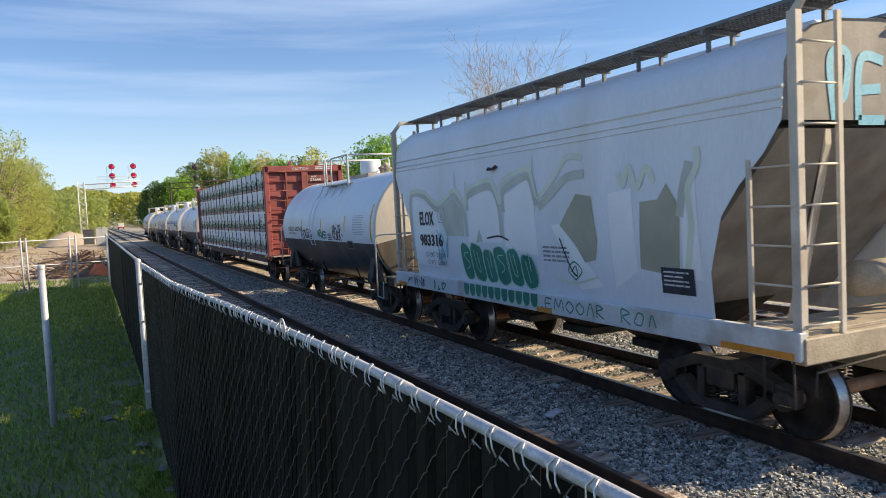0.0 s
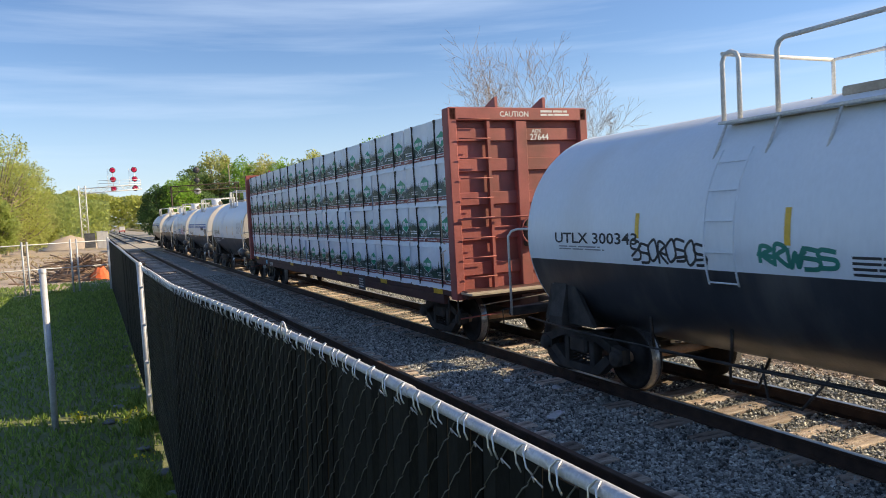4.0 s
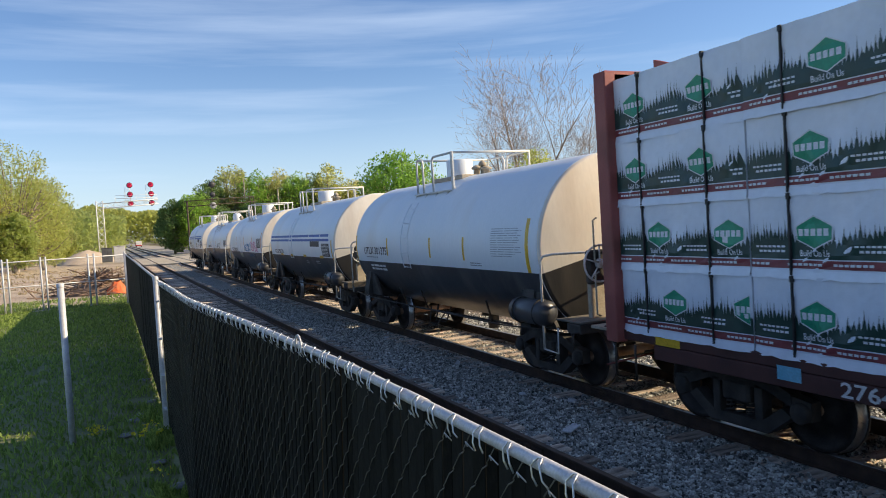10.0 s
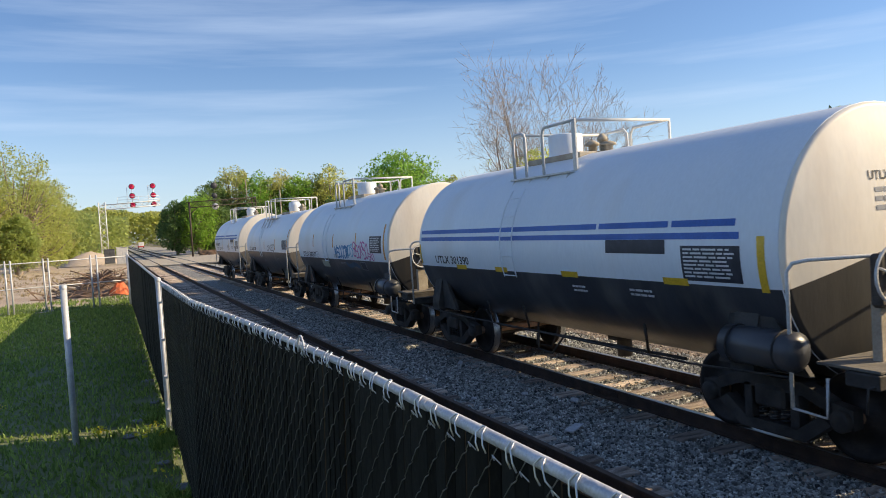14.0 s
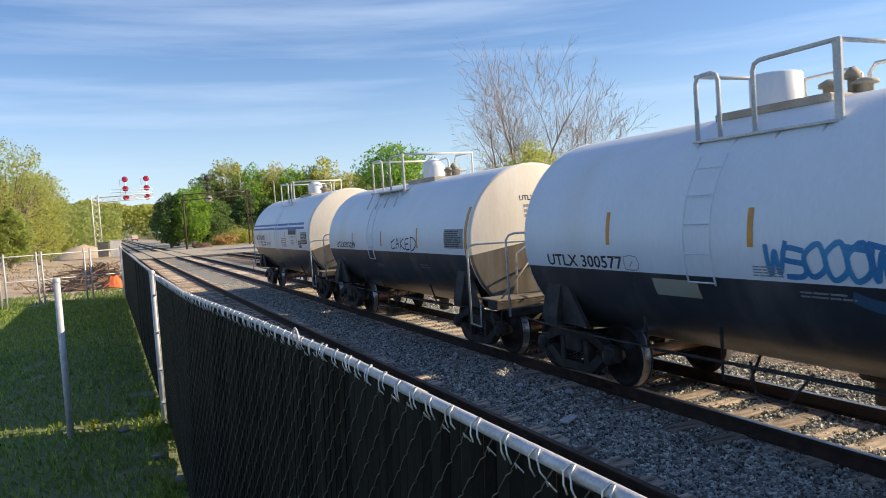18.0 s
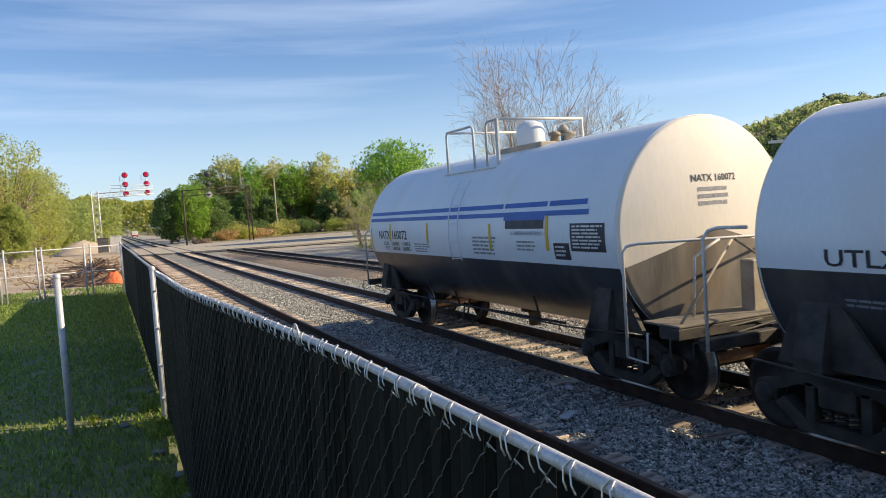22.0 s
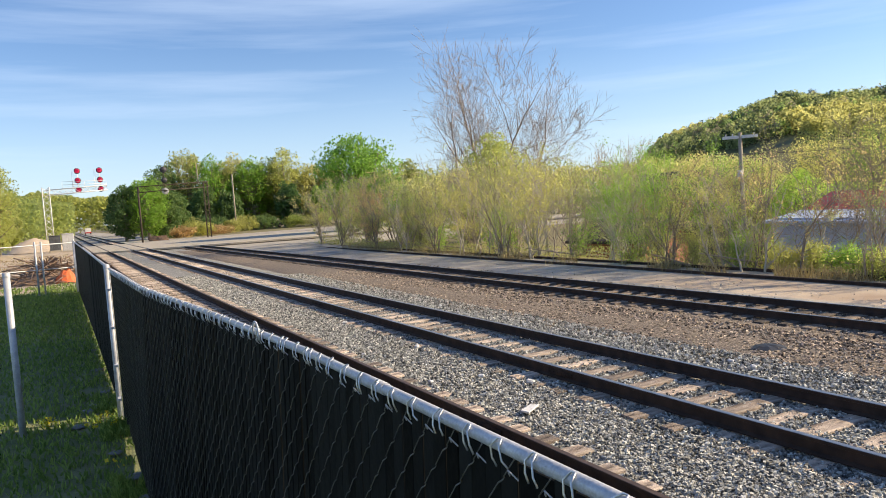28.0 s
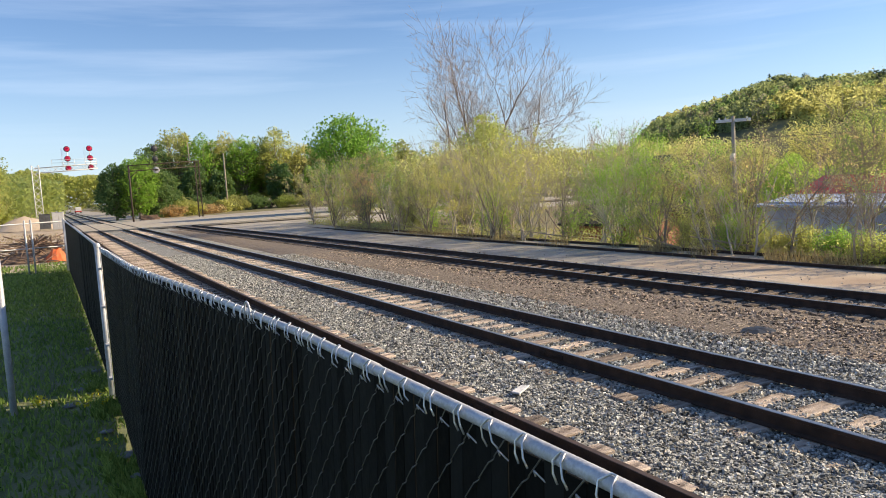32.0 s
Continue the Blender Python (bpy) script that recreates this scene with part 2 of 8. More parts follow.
M_UNDER = surface("grimy black steel", (0.034, 0.031, 0.028), (0.085, 0.075, 0.066), 4, 0.75, 0.2, 0.3, 40)
M_WHEEL = surface("dark wheel steel", (0.025, 0.022, 0.02), (0.06, 0.05, 0.045), 5, 0.6, 0.5, 0.2)
M_TREAD = surface("bright wheel tread", (0.4, 0.39, 0.38), (0.5, 0.49, 0.48), 5, 0.3, 0.9)
M_AXLE = surface("rusty axle", (0.3, 0.17, 0.1), (0.42, 0.26, 0.16), 6, 0.7, 0.3, 0.2)
M_BLUE = surface("blue stripe paint", (0.02, 0.1, 0.4), (0.035, 0.13, 0.48), 3, 0.45)
M_YELLOW = surface("yellow reflective tape", (0.7, 0.42, 0.02), (0.8, 0.5, 0.04), 8, 0.4)
M_ORANGE = surface("orange safety tape", (0.62, 0.26, 0.03), (0.72, 0.33, 0.06), 8, 0.45)
M_INK = surface("black lettering paint", (0.02, 0.02, 0.022), (0.05, 0.05, 0.055), 6, 0.6)
M_GREYINK = surface("faded grey lettering", (0.24, 0.25, 0.27), (0.34, 0.35, 0.37), 6, 0.6)
M_PALEINK = surface("pale lettering paint", (0.6, 0.6, 0.6), (0.7, 0.7, 0.7), 6, 0.6)
M_PLACARD = surface("dark placard", (0.02, 0.022, 0.035), (0.04, 0.042, 0.06), 6, 0.5)
M_HOPPER = surface("light grey hopper paint", (0.71, 0.75, 0.8), (0.79, 0.82, 0.86), 0.7, 0.5, 0, 0.05, 25, stain=(0.64, 0.63, 0.6), stain_scale=1.0, stain_at=(0.5, 0.9), stretch=(1, 1, 0.3), grain=0.15)
M_HOPSILL = surface("pale sill paint", (0.64, 0.69, 0.71), (0.7, 0.73, 0.74), 1.5, 0.6, 0, 0.1, 30, stain=(0.45, 0.43, 0.4), stain_scale=1.8, grain=0.25)
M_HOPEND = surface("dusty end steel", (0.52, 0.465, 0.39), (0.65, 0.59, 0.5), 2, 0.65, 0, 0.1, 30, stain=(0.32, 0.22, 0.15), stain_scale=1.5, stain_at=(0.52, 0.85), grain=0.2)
# end steel with the overhang's shade put into its greys, grime as stain
M_HOPSLOPE = surface("grimy end steel with painted shade", (0.2, 0.19, 0.175), (0.31, 0.29, 0.265), 2, 0.7, 0, 0.1, 30, stain=(0.15, 0.11, 0.085), stain_scale=1.5, stain_at=(0.52, 0.85), grain=0.25)
M_TANPATCH = surface("tan cover paint", (0.34, 0.335, 0.25), (0.42, 0.41, 0.31), 1.5, 0.6, grain=0.12)
M_GRAF_W = surface("white spray paint", (0.85, 0.86, 0.87), (0.9, 0.9, 0.9), 2, 0.55, grain=0.12)
M_GRAF_O = surface("faded olive spray paint", (0.46, 0.48, 0.42), (0.58, 0.59, 0.52), 2, 0.55, grain=0.12)
M_GRAF_Y = surface("pale yellow spray paint", (0.64, 0.69, 0.57), (0.74, 0.78, 0.66), 2, 0.55, grain=0.12)
M_GRAF_G = surface("green spray paint", (0.015, 0.17, 0.125), (0.03, 0.25, 0.19), 2, 0.5, grain=0.12)
M_GRAF_LG = surface("light green spray line", (0.4, 0.62, 0.52), (0.5, 0.7, 0.6), 2, 0.5)
M_GRAF_C = surface("light blue spray paint", (0.15, 0.45, 0.62), (0.24, 0.55, 0.7), 2, 0.5)
M_GRAF_B = surface("blue spray paint", (0.03, 0.2, 0.45), (0.06, 0.3, 0.55), 2, 0.5)
M_GRAF_OLDBLUE = surface("old blue spray paint", (0.03, 0.08, 0.15), (0.05, 0.12, 0.2), 2, 0.5)
M_GRAF_P = surface("pink spray paint", (0.5, 0.12, 0.32), (0.62, 0.2, 0.42), 2, 0.5)
M_RED = surface("oxide red paint", (0.28, 0.07, 0.062), (0.36, 0.1, 0.085), 1.6, 0.6, 0, 0.15, 30, stain=(0.2, 0.065, 0.05), stain_scale=1.2, grain=0.3)
M_DKRED = surface("dark brown-red paint", (0.06, 0.022, 0.02), (0.1, 0.035, 0.03), 2, 0.65, 0, 0.15)
M_WRAP = surface("white woven wrap", (0.73, 0.79, 0.89), (0.82, 0.86, 0.94), 1.5, 0.36, 0, 0.3, 9, grain=0.15)
M_WRAPGREEN = surface("printed forest green", (0.012, 0.045, 0.04), (0.022, 0.065, 0.055), 3, 0.4, 0, 0.3, 9)
M_WRAPRED = surface("printed maroon band", (0.2, 0.04, 0.05), (0.26, 0.06, 0.07), 3, 0.4, 0, 0.3, 9)
M_WRAPLOGO = surface("printed leaf green", (0.01, 0.27, 0.15), (0.02, 0.33, 0.19), 3, 0.4)
M_WRAPWHITE = surface("printed white", (0.7, 0.74, 0.78), (0.78, 0.8, 0.84), 3, 0.4)
M_STRAP = surface("black strap", (0.012, 0.012, 0.014), (0.03, 0.03, 0.03), 5, 0.5)
M_GRATING = surface("galvanised roof grating", (0.13, 0.14, 0.15), (0.2, 0.21, 0.22), 10, 0.6, 0.4)
M_TANSTEEL = surface("dusty steel platform", (0.34, 0.29, 0.22), (0.46, 0.4, 0.31), 4, 0.75, 0, 0.2)
M_ALU = surface("aluminium signal mast", (0.66, 0.67, 0.67), (0.78, 0.78, 0.76), 3, 0.5, 0.2)
M_BRIDGE = surface("rusty dark bridge steel", (0.05, 0.04, 0.032), (0.1, 0.075, 0.055), 3, 0.85, 0.2)
M_REDLAMP = lamp_glow("red signal lens", (0.5, 0.01, 0.06), 0.3)
M_DISC = surface("black signal disc", (0.03, 0.032, 0.04), (0.06, 0.06, 0.07), 4, 0.6)
M_PALEGREY = surface("pale grey metal", (0.5, 0.5, 0.52), (0.6, 0.6, 0.62), 4, 0.6)
M_CABINET = surface("grey relay cabinet", (0.07, 0.075, 0.085), (0.12, 0.125, 0.14), 2, 0.6, 0.2)
M_POLEWOOD = surface("weathered pole wood", (0.3, 0.26, 0.2), (0.42, 0.37, 0.29), 4, 0.9, 0, 0.5, 30, stretch=(1, 1, 0.2))
M_PVC = surface("white pipe paint", (0.6, 0.6, 0.58), (0.72, 0.71, 0.68), 3, 0.5)
M_ORANGEMESH = surface("orange barrier mesh", (0.75, 0.13, 0.03), (0.85, 0.2, 0.06), 6, 0.7)
M_BRUSH = surface("heaped dry branches", (0.16, 0.1, 0.07), (0.28, 0.19, 0.13), 5, 0.95)
M_ROOFRED = surface("red metal roof", (0.55, 0.07, 0.055), (0.66, 0.11, 0.08), 1, 0.5)
M_SIDING = surface("blue-grey siding", (0.42, 0.49, 0.64), (0.52, 0.59, 0.72), 1, 0.55)
M_BRICKRED = surface("red brick building", (0.3, 0.11, 0.08), (0.38, 0.16, 0.11), 2, 0.9)
M_HOUSEWHITE = surface("white clapboard", (0.66, 0.67, 0.68), (0.75, 0.75, 0.75), 2, 0.7)
M_DARKROOF = surface("dark shingle roof", (0.06, 0.055, 0.055), (0.1, 0.09, 0.085), 2, 0.9)
M_PANE = surface("dark window pane", (0.03, 0.035, 0.045), (0.05, 0.055, 0.065), 2, 0.12)
M_CARDARK = surface("dark vehicle paint", (0.02, 0.02, 0.025), (0.04, 0.04, 0.045), 2, 0.3)
M_TRUCKRED = surface("red vehicle paint", (0.4, 0.03, 0.03), (0.5, 0.05, 0.04), 2, 0.4)
M_HILL = surface("wooded hill floor", (0.1, 0.1, 0.04), (0.16, 0.15, 0.06), 0.08, 0.95)
M_PILE = surface("sand heap", (0.46, 0.37, 0.28), (0.56, 0.46, 0.36), 1, 0.95, 0, 0.6, 12)
M_PAPER = surface("white litter", (0.55, 0.56, 0.58), (0.7, 0.7, 0.72), 5, 0.8)
M_ROCKGREY = surface("grey rock", (0.2, 0.2, 0.2), (0.34, 0.33, 0.32), 5, 0.9, 0, 0.5)


# ---- mesh helpers ----
class Mesh:
    """Gathers pieces of one mesh."""

    def __init__(self):
        self.v, self.f, self.smooth = [], [], []

    def add(self, verts, faces, smooth=False):
        o = len(self.v)
        self.v += [tuple(p) for p in verts]
        self.f += [tuple(i + o for i in q) for q in faces]
        self.smooth += [smooth] * len(faces)
        return self

    def box(self, lo, hi, c=0.0):
        """A box between two corners, its edges chamfered by c."""
        if c <= 0:
            v = [(x, y, z) for x in (lo[0], hi[0]) for y in (lo[1], hi[1]) for z in (lo[2], hi[2])]
            return self.add(v, [(0, 1, 3, 2), (4, 6, 7, 5), (0, 4, 5, 1), (2, 3, 7, 6), (0, 2, 6, 4), (1, 5, 7, 3)])
        v, idx = [], {}
        for sx in (0, 1):
            for sy in (0, 1):
                for sz in (0, 1):
                    p = [(lo, hi)[s][k] for k, s in enumerate((sx, sy, sz))]
                    for k in range(3):
                        q = list(p)
                        for j in range(3):
                            if j != k:
                                q[j] += c if (sx, sy, sz)[j] == 0 else -c
                        idx[sx, sy, sz, k] = len(v)
                        v.append(tuple(q))
        f = []
        for k in range(3):
            a, b = (k + 1) % 3, (k + 2) % 3
            for s in (0, 1):
                def key(sa, sb):
                    t = [0, 0, 0]
                    t[k], t[a], t[b] = s, sa, sb
                    return idx[(*t, k)]
                q = [key(0, 0), key(1, 0), key(1, 1), key(0, 1)]
                f.append(q if s else q[::-1])
            for sa in (0, 1):
                for sb in (0, 1):
                    def key2(sk, n):
                        t = [0, 0, 0]
                        t[k], t[a], t[b] = sk, sa, sb
                        return idx[(*t, n)]
                    q = [key2(0, a), key2(1, a), key2(1, b), key2(0, b)]
                    f.append(q if sa == sb else q[::-1])
        for sx in (0, 1):
            for sy in (0, 1):
                for sz in (0, 1):
                    q = [idx[sx, sy, sz, k] for k in range(3)]
                    f.append(q if (sx + sy + sz) % 2 else q[::-1])
        return self.add(v, f)

    def tube(self, pts, r, n=8, caps=True, smooth=True):
        """A round bar along a line of points; r one radius or one a point."""
        pts = [Vector(p) for p in pts]
        rs = r if isinstance(r, (list, tuple)) else [r] * len(pts)
        d0 = (pts[1] - pts[0]).normalized()
        side = d0.cross(Vector((0, 0, 1)) if abs(d0.z) < 0.9 else Vector((1, 0, 0))).normalized()
        v, f = [], []
        for i, p in enumerate(pts):
            d = (pts[min(i + 1, len(pts) - 1)] - pts[max(i - 1, 0)]).normalized()
            side = (side - d * side.dot(d)).normalized()
            up = d.cross(side)
            for k in range(n):
                a = 2 * math.pi * k / n
                v.append(p + (side * math.cos(a) + up * math.sin(a)) * rs[i])
        for i in range(len(pts) - 1):
            for k in range(n):
                f.append((i * n + k, i * n + (k + 1) % n, (i + 1) * n + (k + 1) % n, (i + 1) * n + k))
        self.add(v, f, smooth)
        if caps:
            o = len(self.v) - len(v)
            self.f += [tuple(o + k for k in range(n))[::-1], tuple(o + (len(pts) - 1) * n + k for k in range(n))]
            self.smooth += [False, False]
        return self

    def lathe(self, profile, centre, axis, n=24, a0=0.0, a1=2 * math.pi, smooth=True):
        """Turns (distance along axis, radius) pairs round an axis through centre ('x', 'y' or 'z')."""
        c = Vector(centre)
        e = {"x": (Vector((1, 0, 0)), Vector((0, 1, 0)), Vector((0, 0, 1))), "y": (Vector((0, 1, 0)), Vector((0, 0, 1)), Vector((1, 0, 0))),
             "z": (Vector((0, 0, 1)), Vector((1, 0, 0)), Vector((0, 1, 0)))}[axis]
        whole = abs(a1 - a0 - 2 * math.pi) < 1e-6
        m = n if whole else n + 1
        v, f = [], []
        for h, r in profile:
            for k in range(m):
                a = a0 + (a1 - a0) * k / n
                v.append(c + e[0] * h + (e[1] * math.cos(a) + e[2] * math.sin(a)) * r)
        for i in range(len(profile) - 1):
            for k in range(n):
                q = (i * m + k, i * m + (k + 1) % m, (i + 1) * m + (k + 1) % m, (i + 1) * m + k)
                f.append(q)
        return self.add(v, f, smooth)

    def prism(self, poly, axis, a, b):
        """A flat outline pushed from a to b along an axis; its points are the other two coordinates in order."""
        k = "xyz".index(axis)
        n = len(poly)

        def at(p, h):
            q = list(p)
            q.insert(k, h)
            return q
        v = [at(p, a) for p in poly] + [at(p, b) for p in poly]
        f = [tuple(range(n))[::-1], tuple(range(n, 2 * n))] + [(i, (i + 1) % n, n + (i + 1) % n, n + i) for i in range(n)]
        return self.add(v, f)

    def data(self, name, mat):
        me = bpy.data.meshes.new(name)
        me.from_pydata(self.v, [], self.f)
        me.polygons.foreach_set("use_smooth", self.smooth)
        bm = bmesh.new()
        bm.from_mesh(me)
        bmesh.ops.recalc_face_normals(bm, faces=bm.faces)
        bm.to_mesh(me)
        bm.free()
        me.materials.append(mat)
        return me


def part(name, mesh, material, parent=None, label="", at=None, kind=""):
    """Links a mesh as one object, under a thing or a part."""
    me = mesh.data(name, material) if isinstance(mesh, Mesh) else mesh
    ob = new(name, me)
    if parent is not None:
        ob.parent = parent
    if at is not None:
        ob.matrix_basis = at
    return tagged(ob, label=label, kind=kind)


def base(name, at, label, category, group=""):
    """An empty at a thing's foot, which carries its parts."""
    ob = new(name)
    ob.empty_display_size = 0.2
    ob.matrix_basis = at
    return tagged(ob, label, category, group)


def thing(name, mesh, material, label, category, group="", at=None, kind=""):
    ob = part(name, mesh, material, None, label, at, kind)
    return tagged(ob, label, category, group)


def soup(name, verts, faces, mat, smooth=False):
    """A large mesh from arrays: verts n x 3, faces m x k."""
    me = bpy.data.meshes.new(name)
    verts, faces = np.asarray(verts, np.float32), np.asarray(faces, np.int32)
    m, k = faces.shape
    me.vertices.add(len(verts))
    me.vertices.foreach_set("co", verts.ravel())
    me.loops.add(m * k)
    me.loops.foreach_set("vertex_index", faces.ravel())
    me.polygons.add(m)
    me.polygons.foreach_set("loop_start", np.arange(0, m * k, k, dtype=np.int32))
    me.polygons.foreach_set("loop_total", np.full(m, k, np.int32))
    me.polygons.foreach_set("use_smooth", np.full(m, smooth, bool))
    me.update()
    me.validate()
    me.materials.append(mat)
    return me


def leaves(rng, centres, size, aspect=0.6, tri=False):
    """Small folded leaf quads at random turns: arrays of verts and faces."""
    n = len(centres)
    a = rng.normal(size=(n, 3))
    a /= np.linalg.norm(a, axis=1)[:, None]
    b = np.cross(a, rng.normal(size=(n, 3)))
    b /= np.linalg.norm(b, axis=1)[:, None]
    s = size * rng.uniform(0.6, 1.3, (n, 1))
    a, b = a * s, b * s * aspect
    c = np.asarray(centres)
    if tri:
        v = np.stack([c - a - b, c - a * 0.4 + b * 1.4, c + a * 1.3], 1).reshape(-1, 3)
        return v, np.arange(3 * n).reshape(-1, 3)
    v = np.stack([c - a, c + b, c + a, c - b], 1).reshape(-1, 3)
    return v, np.arange(4 * n).reshape(-1, 4)


def stones(rng, centres, size):
    """Angular stones: uneven eight-cornered lumps."""
    n = len(centres)
    cube = np.array([(x, y, z) for x in (-1, 1) for y in (-1, 1) for z in (-1, 1)], float)
    v = cube[None] * rng.uniform(0.45, 1.0, (n, 8, 3)) * (size * rng.uniform(0.55, 1.25, (n, 1, 1))) * rng.uniform(0.6, 1.0, (n, 1, 3))
    ang = rng.uniform(0, 6.283, n)
    tip = rng.uniform(-0.6, 0.6, n)
    ca, sa, ct, st = np.cos(ang), np.sin(ang), np.cos(tip), np.sin(tip)
    x, y, z = v[..., 0], v[..., 1], v[..., 2]
    y, z = y * ct[:, None] - z * st[:, None], y * st[:, None] + z * ct[:, None]
    x, y = x * ca[:, None] - y * sa[:, None], x * sa[:, None] + y * ca[:, None]
    v = np.stack([x, y, z], -1) + np.asarray(centres)[:, None]
    quad = np.array([(0, 1, 3, 2), (4, 6, 7, 5), (0, 4, 5, 1), (2, 3, 7, 6), (1, 5, 7, 3)])
    return v.reshape(-1, 3), (quad[None] + 8 * np.arange(n)[:, None, None]).reshape(-1, 4)


# ---- ground ----
RNG = np.random.default_rng(7)
LAWN_Z, FENCE_X = 0.35, 0.56


def lift(x, y):
    """The height of the ground."""
    h = -0.28
    if x < 0.9:
        h = LAWN_Z - 0.1 * max(0.0, min(1.0, (9.0 - y) / 5.0))
    elif x < 1.9:
        h = LAWN_Z + (x - 0.9) * -0.63
    if y > 60 and x < 1.9:
        h = h + (min(y, 110) - 60) / 50 * (-0.25 - h)
    h -= 0.22 * max(0.0, min(1.0, (x - 9) / 2.5)) * max(0.0, min(1.0, (76 - y) / 25))
    if x > 23:
        h -= min(3.0, (x - 23) * 0.16) * max(0.0, min(1.0, (62 - y) / 22))
    if x < -8 and y < 150:
        h += min(1.2, (-8 - x) * 0.03)
    return h


def ground():
    xs = sorted({-3000, -1200, -500, -250, -120, -60, -40, -30, -22, -16, -12, -9, -7, -5, -4, -3, -2.2, -1.5, -1, -0.5, 0, 0.4, 0.7, 0.9, 1.2,
                 1.5, 1.9, 4, 8, 11, 14.6, 16.2, 17, 19.6, 20.5, 22, 24, 27, 30, 35, 42, 50, 65, 90, 140, 250, 600, 1500, 3000})
    ys = sorted({-3000, -1000, -300, -100, -40, -20, -10, -5, -2, 0, 2, 4, 6, 8, 10, 12, 14, 17, 20, 23, 26, 29.6, 32, 35, 38, 42, 46, 50, 56, 62, 70, 80,
                 95, 110, 130, 160, 200, 260, 350, 500, 900, 1800, 3500})
    m = Mesh()
    nx = len(xs)
    m.add([(x, y, lift(x, y) + (noise.noise((x * 0.7, y * 0.7, 3)) * 0.025 if abs(x) < 60 and abs(y) < 120 else 0)) for y in ys for x in xs],
          [(j * nx + i, j * nx + i + 1, (j + 1) * nx + i + 1, (j + 1) * nx + i) for j in range(len(ys) - 1) for i in range(nx - 1)], True)
    me = m.data("ground", M_GROUND)
    for mat in (M_SOIL, M_DIRT, M_CINDER, M_BALLAST):
        me.materials.append(mat)
    for p in me.polygons:
        x, y = p.center.x, p.center.y
        k = 0
        if x < 1.9 and y < 29.6 and x > -60 and y > -40:
            k = 1
        elif x < 1.9 and x > -26 and 29.6 <= y < 130:
            k = 2
        elif 1.9 <= x < 11:
            k = 4
        elif 11 <= x < 17:
            k = 3
        elif 17 <= x < 22 and y < 62:
            k = 2 if y < 19 else 3
        elif x < 60 and 62 <= y < 130:
            k = 3
        p.material_index = k
    ob = new("ground", me)
    tagged(ob, "lawn, dirt yard and cinder ground along the tracks", "ground", kind="structure")


ground()


def bed(name, xs, hs, mat, y0=-15, y1=420):
    """A ballast bed with sloping shoulders and an uneven top, from its heights across the tracks."""
    m = Mesh()
    ys = list(np.arange(y0, 60, 0.7)) + list(np.arange(60, y1, 12.0)) + [y1]
    n = len(xs)
    m.add([(x + noise.noise((y * 0.8, k, 1)) * 0.06, y, h + noise.noise((x * 1.6, y * 1.1, 5)) * 0.022) for y in ys for k, (x, h) in enumerate(zip(xs, hs))],
          [(j * n + i, j * n + i + 1, (j + 1) * n + i + 1, (j + 1) * n + i) for j in range(len(ys) - 1) for i in range(n - 1)], True)
    ob = part(name, m, mat)
    tagged(ob, "crushed stone ballast bed under the rails", "ballast", kind="structure")
    return ob


bed("ballast_bed_1", (1.75, 2.25, 2.65, 5.7, 8.9, 9.5, 9.9), (-0.34, -0.255, -0.215, -0.215, -0.215, -0.27, -0.4), M_BALLAST)
bed("ballast_bed_2", (9.2, 9.9, 11.0, 12.6, 13.2, 15.4, 16.1, 16.9), (-0.5, -0.285, -0.3, -0.37, -0.415, -0.415, -0.47, -0.62), M_BROWNBED, y1=78)

# ---- tracks ----
GAUGE = 1.505


def rail_mesh(y0, y1, head=False):
    """One rail, its head's top at z = 0: foot, web and head; or the worn running face alone."""
    if head:
        return Mesh().prism([(-0.03, 0.001), (-0.034, -0.004), (0.034, -0.004), (0.03, 0.001)], "y", y0, y1)
    right = [(0.07, -0.175), (0.07, -0.163), (0.016, -0.145), (0.009, -0.05), (0.036, -0.038), (0.036, -0.008), (0.028, -0.001)]
    return Mesh().prism(right + [(-x, z) for x, z in reversed(right)], "y", y0, y1)


def tie_meshes(mat, n=5):
    out = []
    for i in range(n):
        m = Mesh()
        w, c = 0.115 + 0.006 * (i % 3), 0.012 + 0.004 * (i % 2)
        m.box((-1.29, -w, -0.36), (1.29, w, -0.178), c)
        m.v = [(x + noise.noise((x * 3, y * 9, i)) * 0.03, y + noise.noise((x * 2, i, z * 5)) * 0.012, z + noise.noise((x * 4, y * 3, i + 9)) * 0.008) for x, y, z in m.v]
        out.append(m.data("tie", mat))
    return out


def track(name, x, y0, y1, tie_y0, tie_y1, worn, z=0.0, step=0.57, label="", proud=0.0, rise=0.0, slew=0.0, timber=None):
    t = base(name, pose(x, 0, z, rise, 0, slew), label, "railway track")
    tagged(t, kind="structure")
    r, top = rail_mesh(y0, y1).data("rail", M_RAIL), rail_mesh(y0, y1, True).data("rail_head", M_RAILTOP if worn else M_RAILTOP_RUST)
    for s in (-1, 1):
        one = part("rail", r, None, t, at=pose(s * GAUGE / 2, 0, 0))
        part("rail_head", top, None, one, "worn bright running face" if worn else "rust-dulled running face")
    kinds = tie_meshes(timber or M_TIE)
    rng = random.Random(int(x * 10))
    y = tie_y0
    while y < tie_y1:
        part("tie", rng.choice(kinds), None, t, at=pose(rng.uniform(-0.06, 0.06), y, rng.uniform(-0.02, 0.006) + proud, 0, 0, rng.uniform(-1.6, 1.6)))
        y += step + rng.uniform(-0.06, 0.06)
    return t


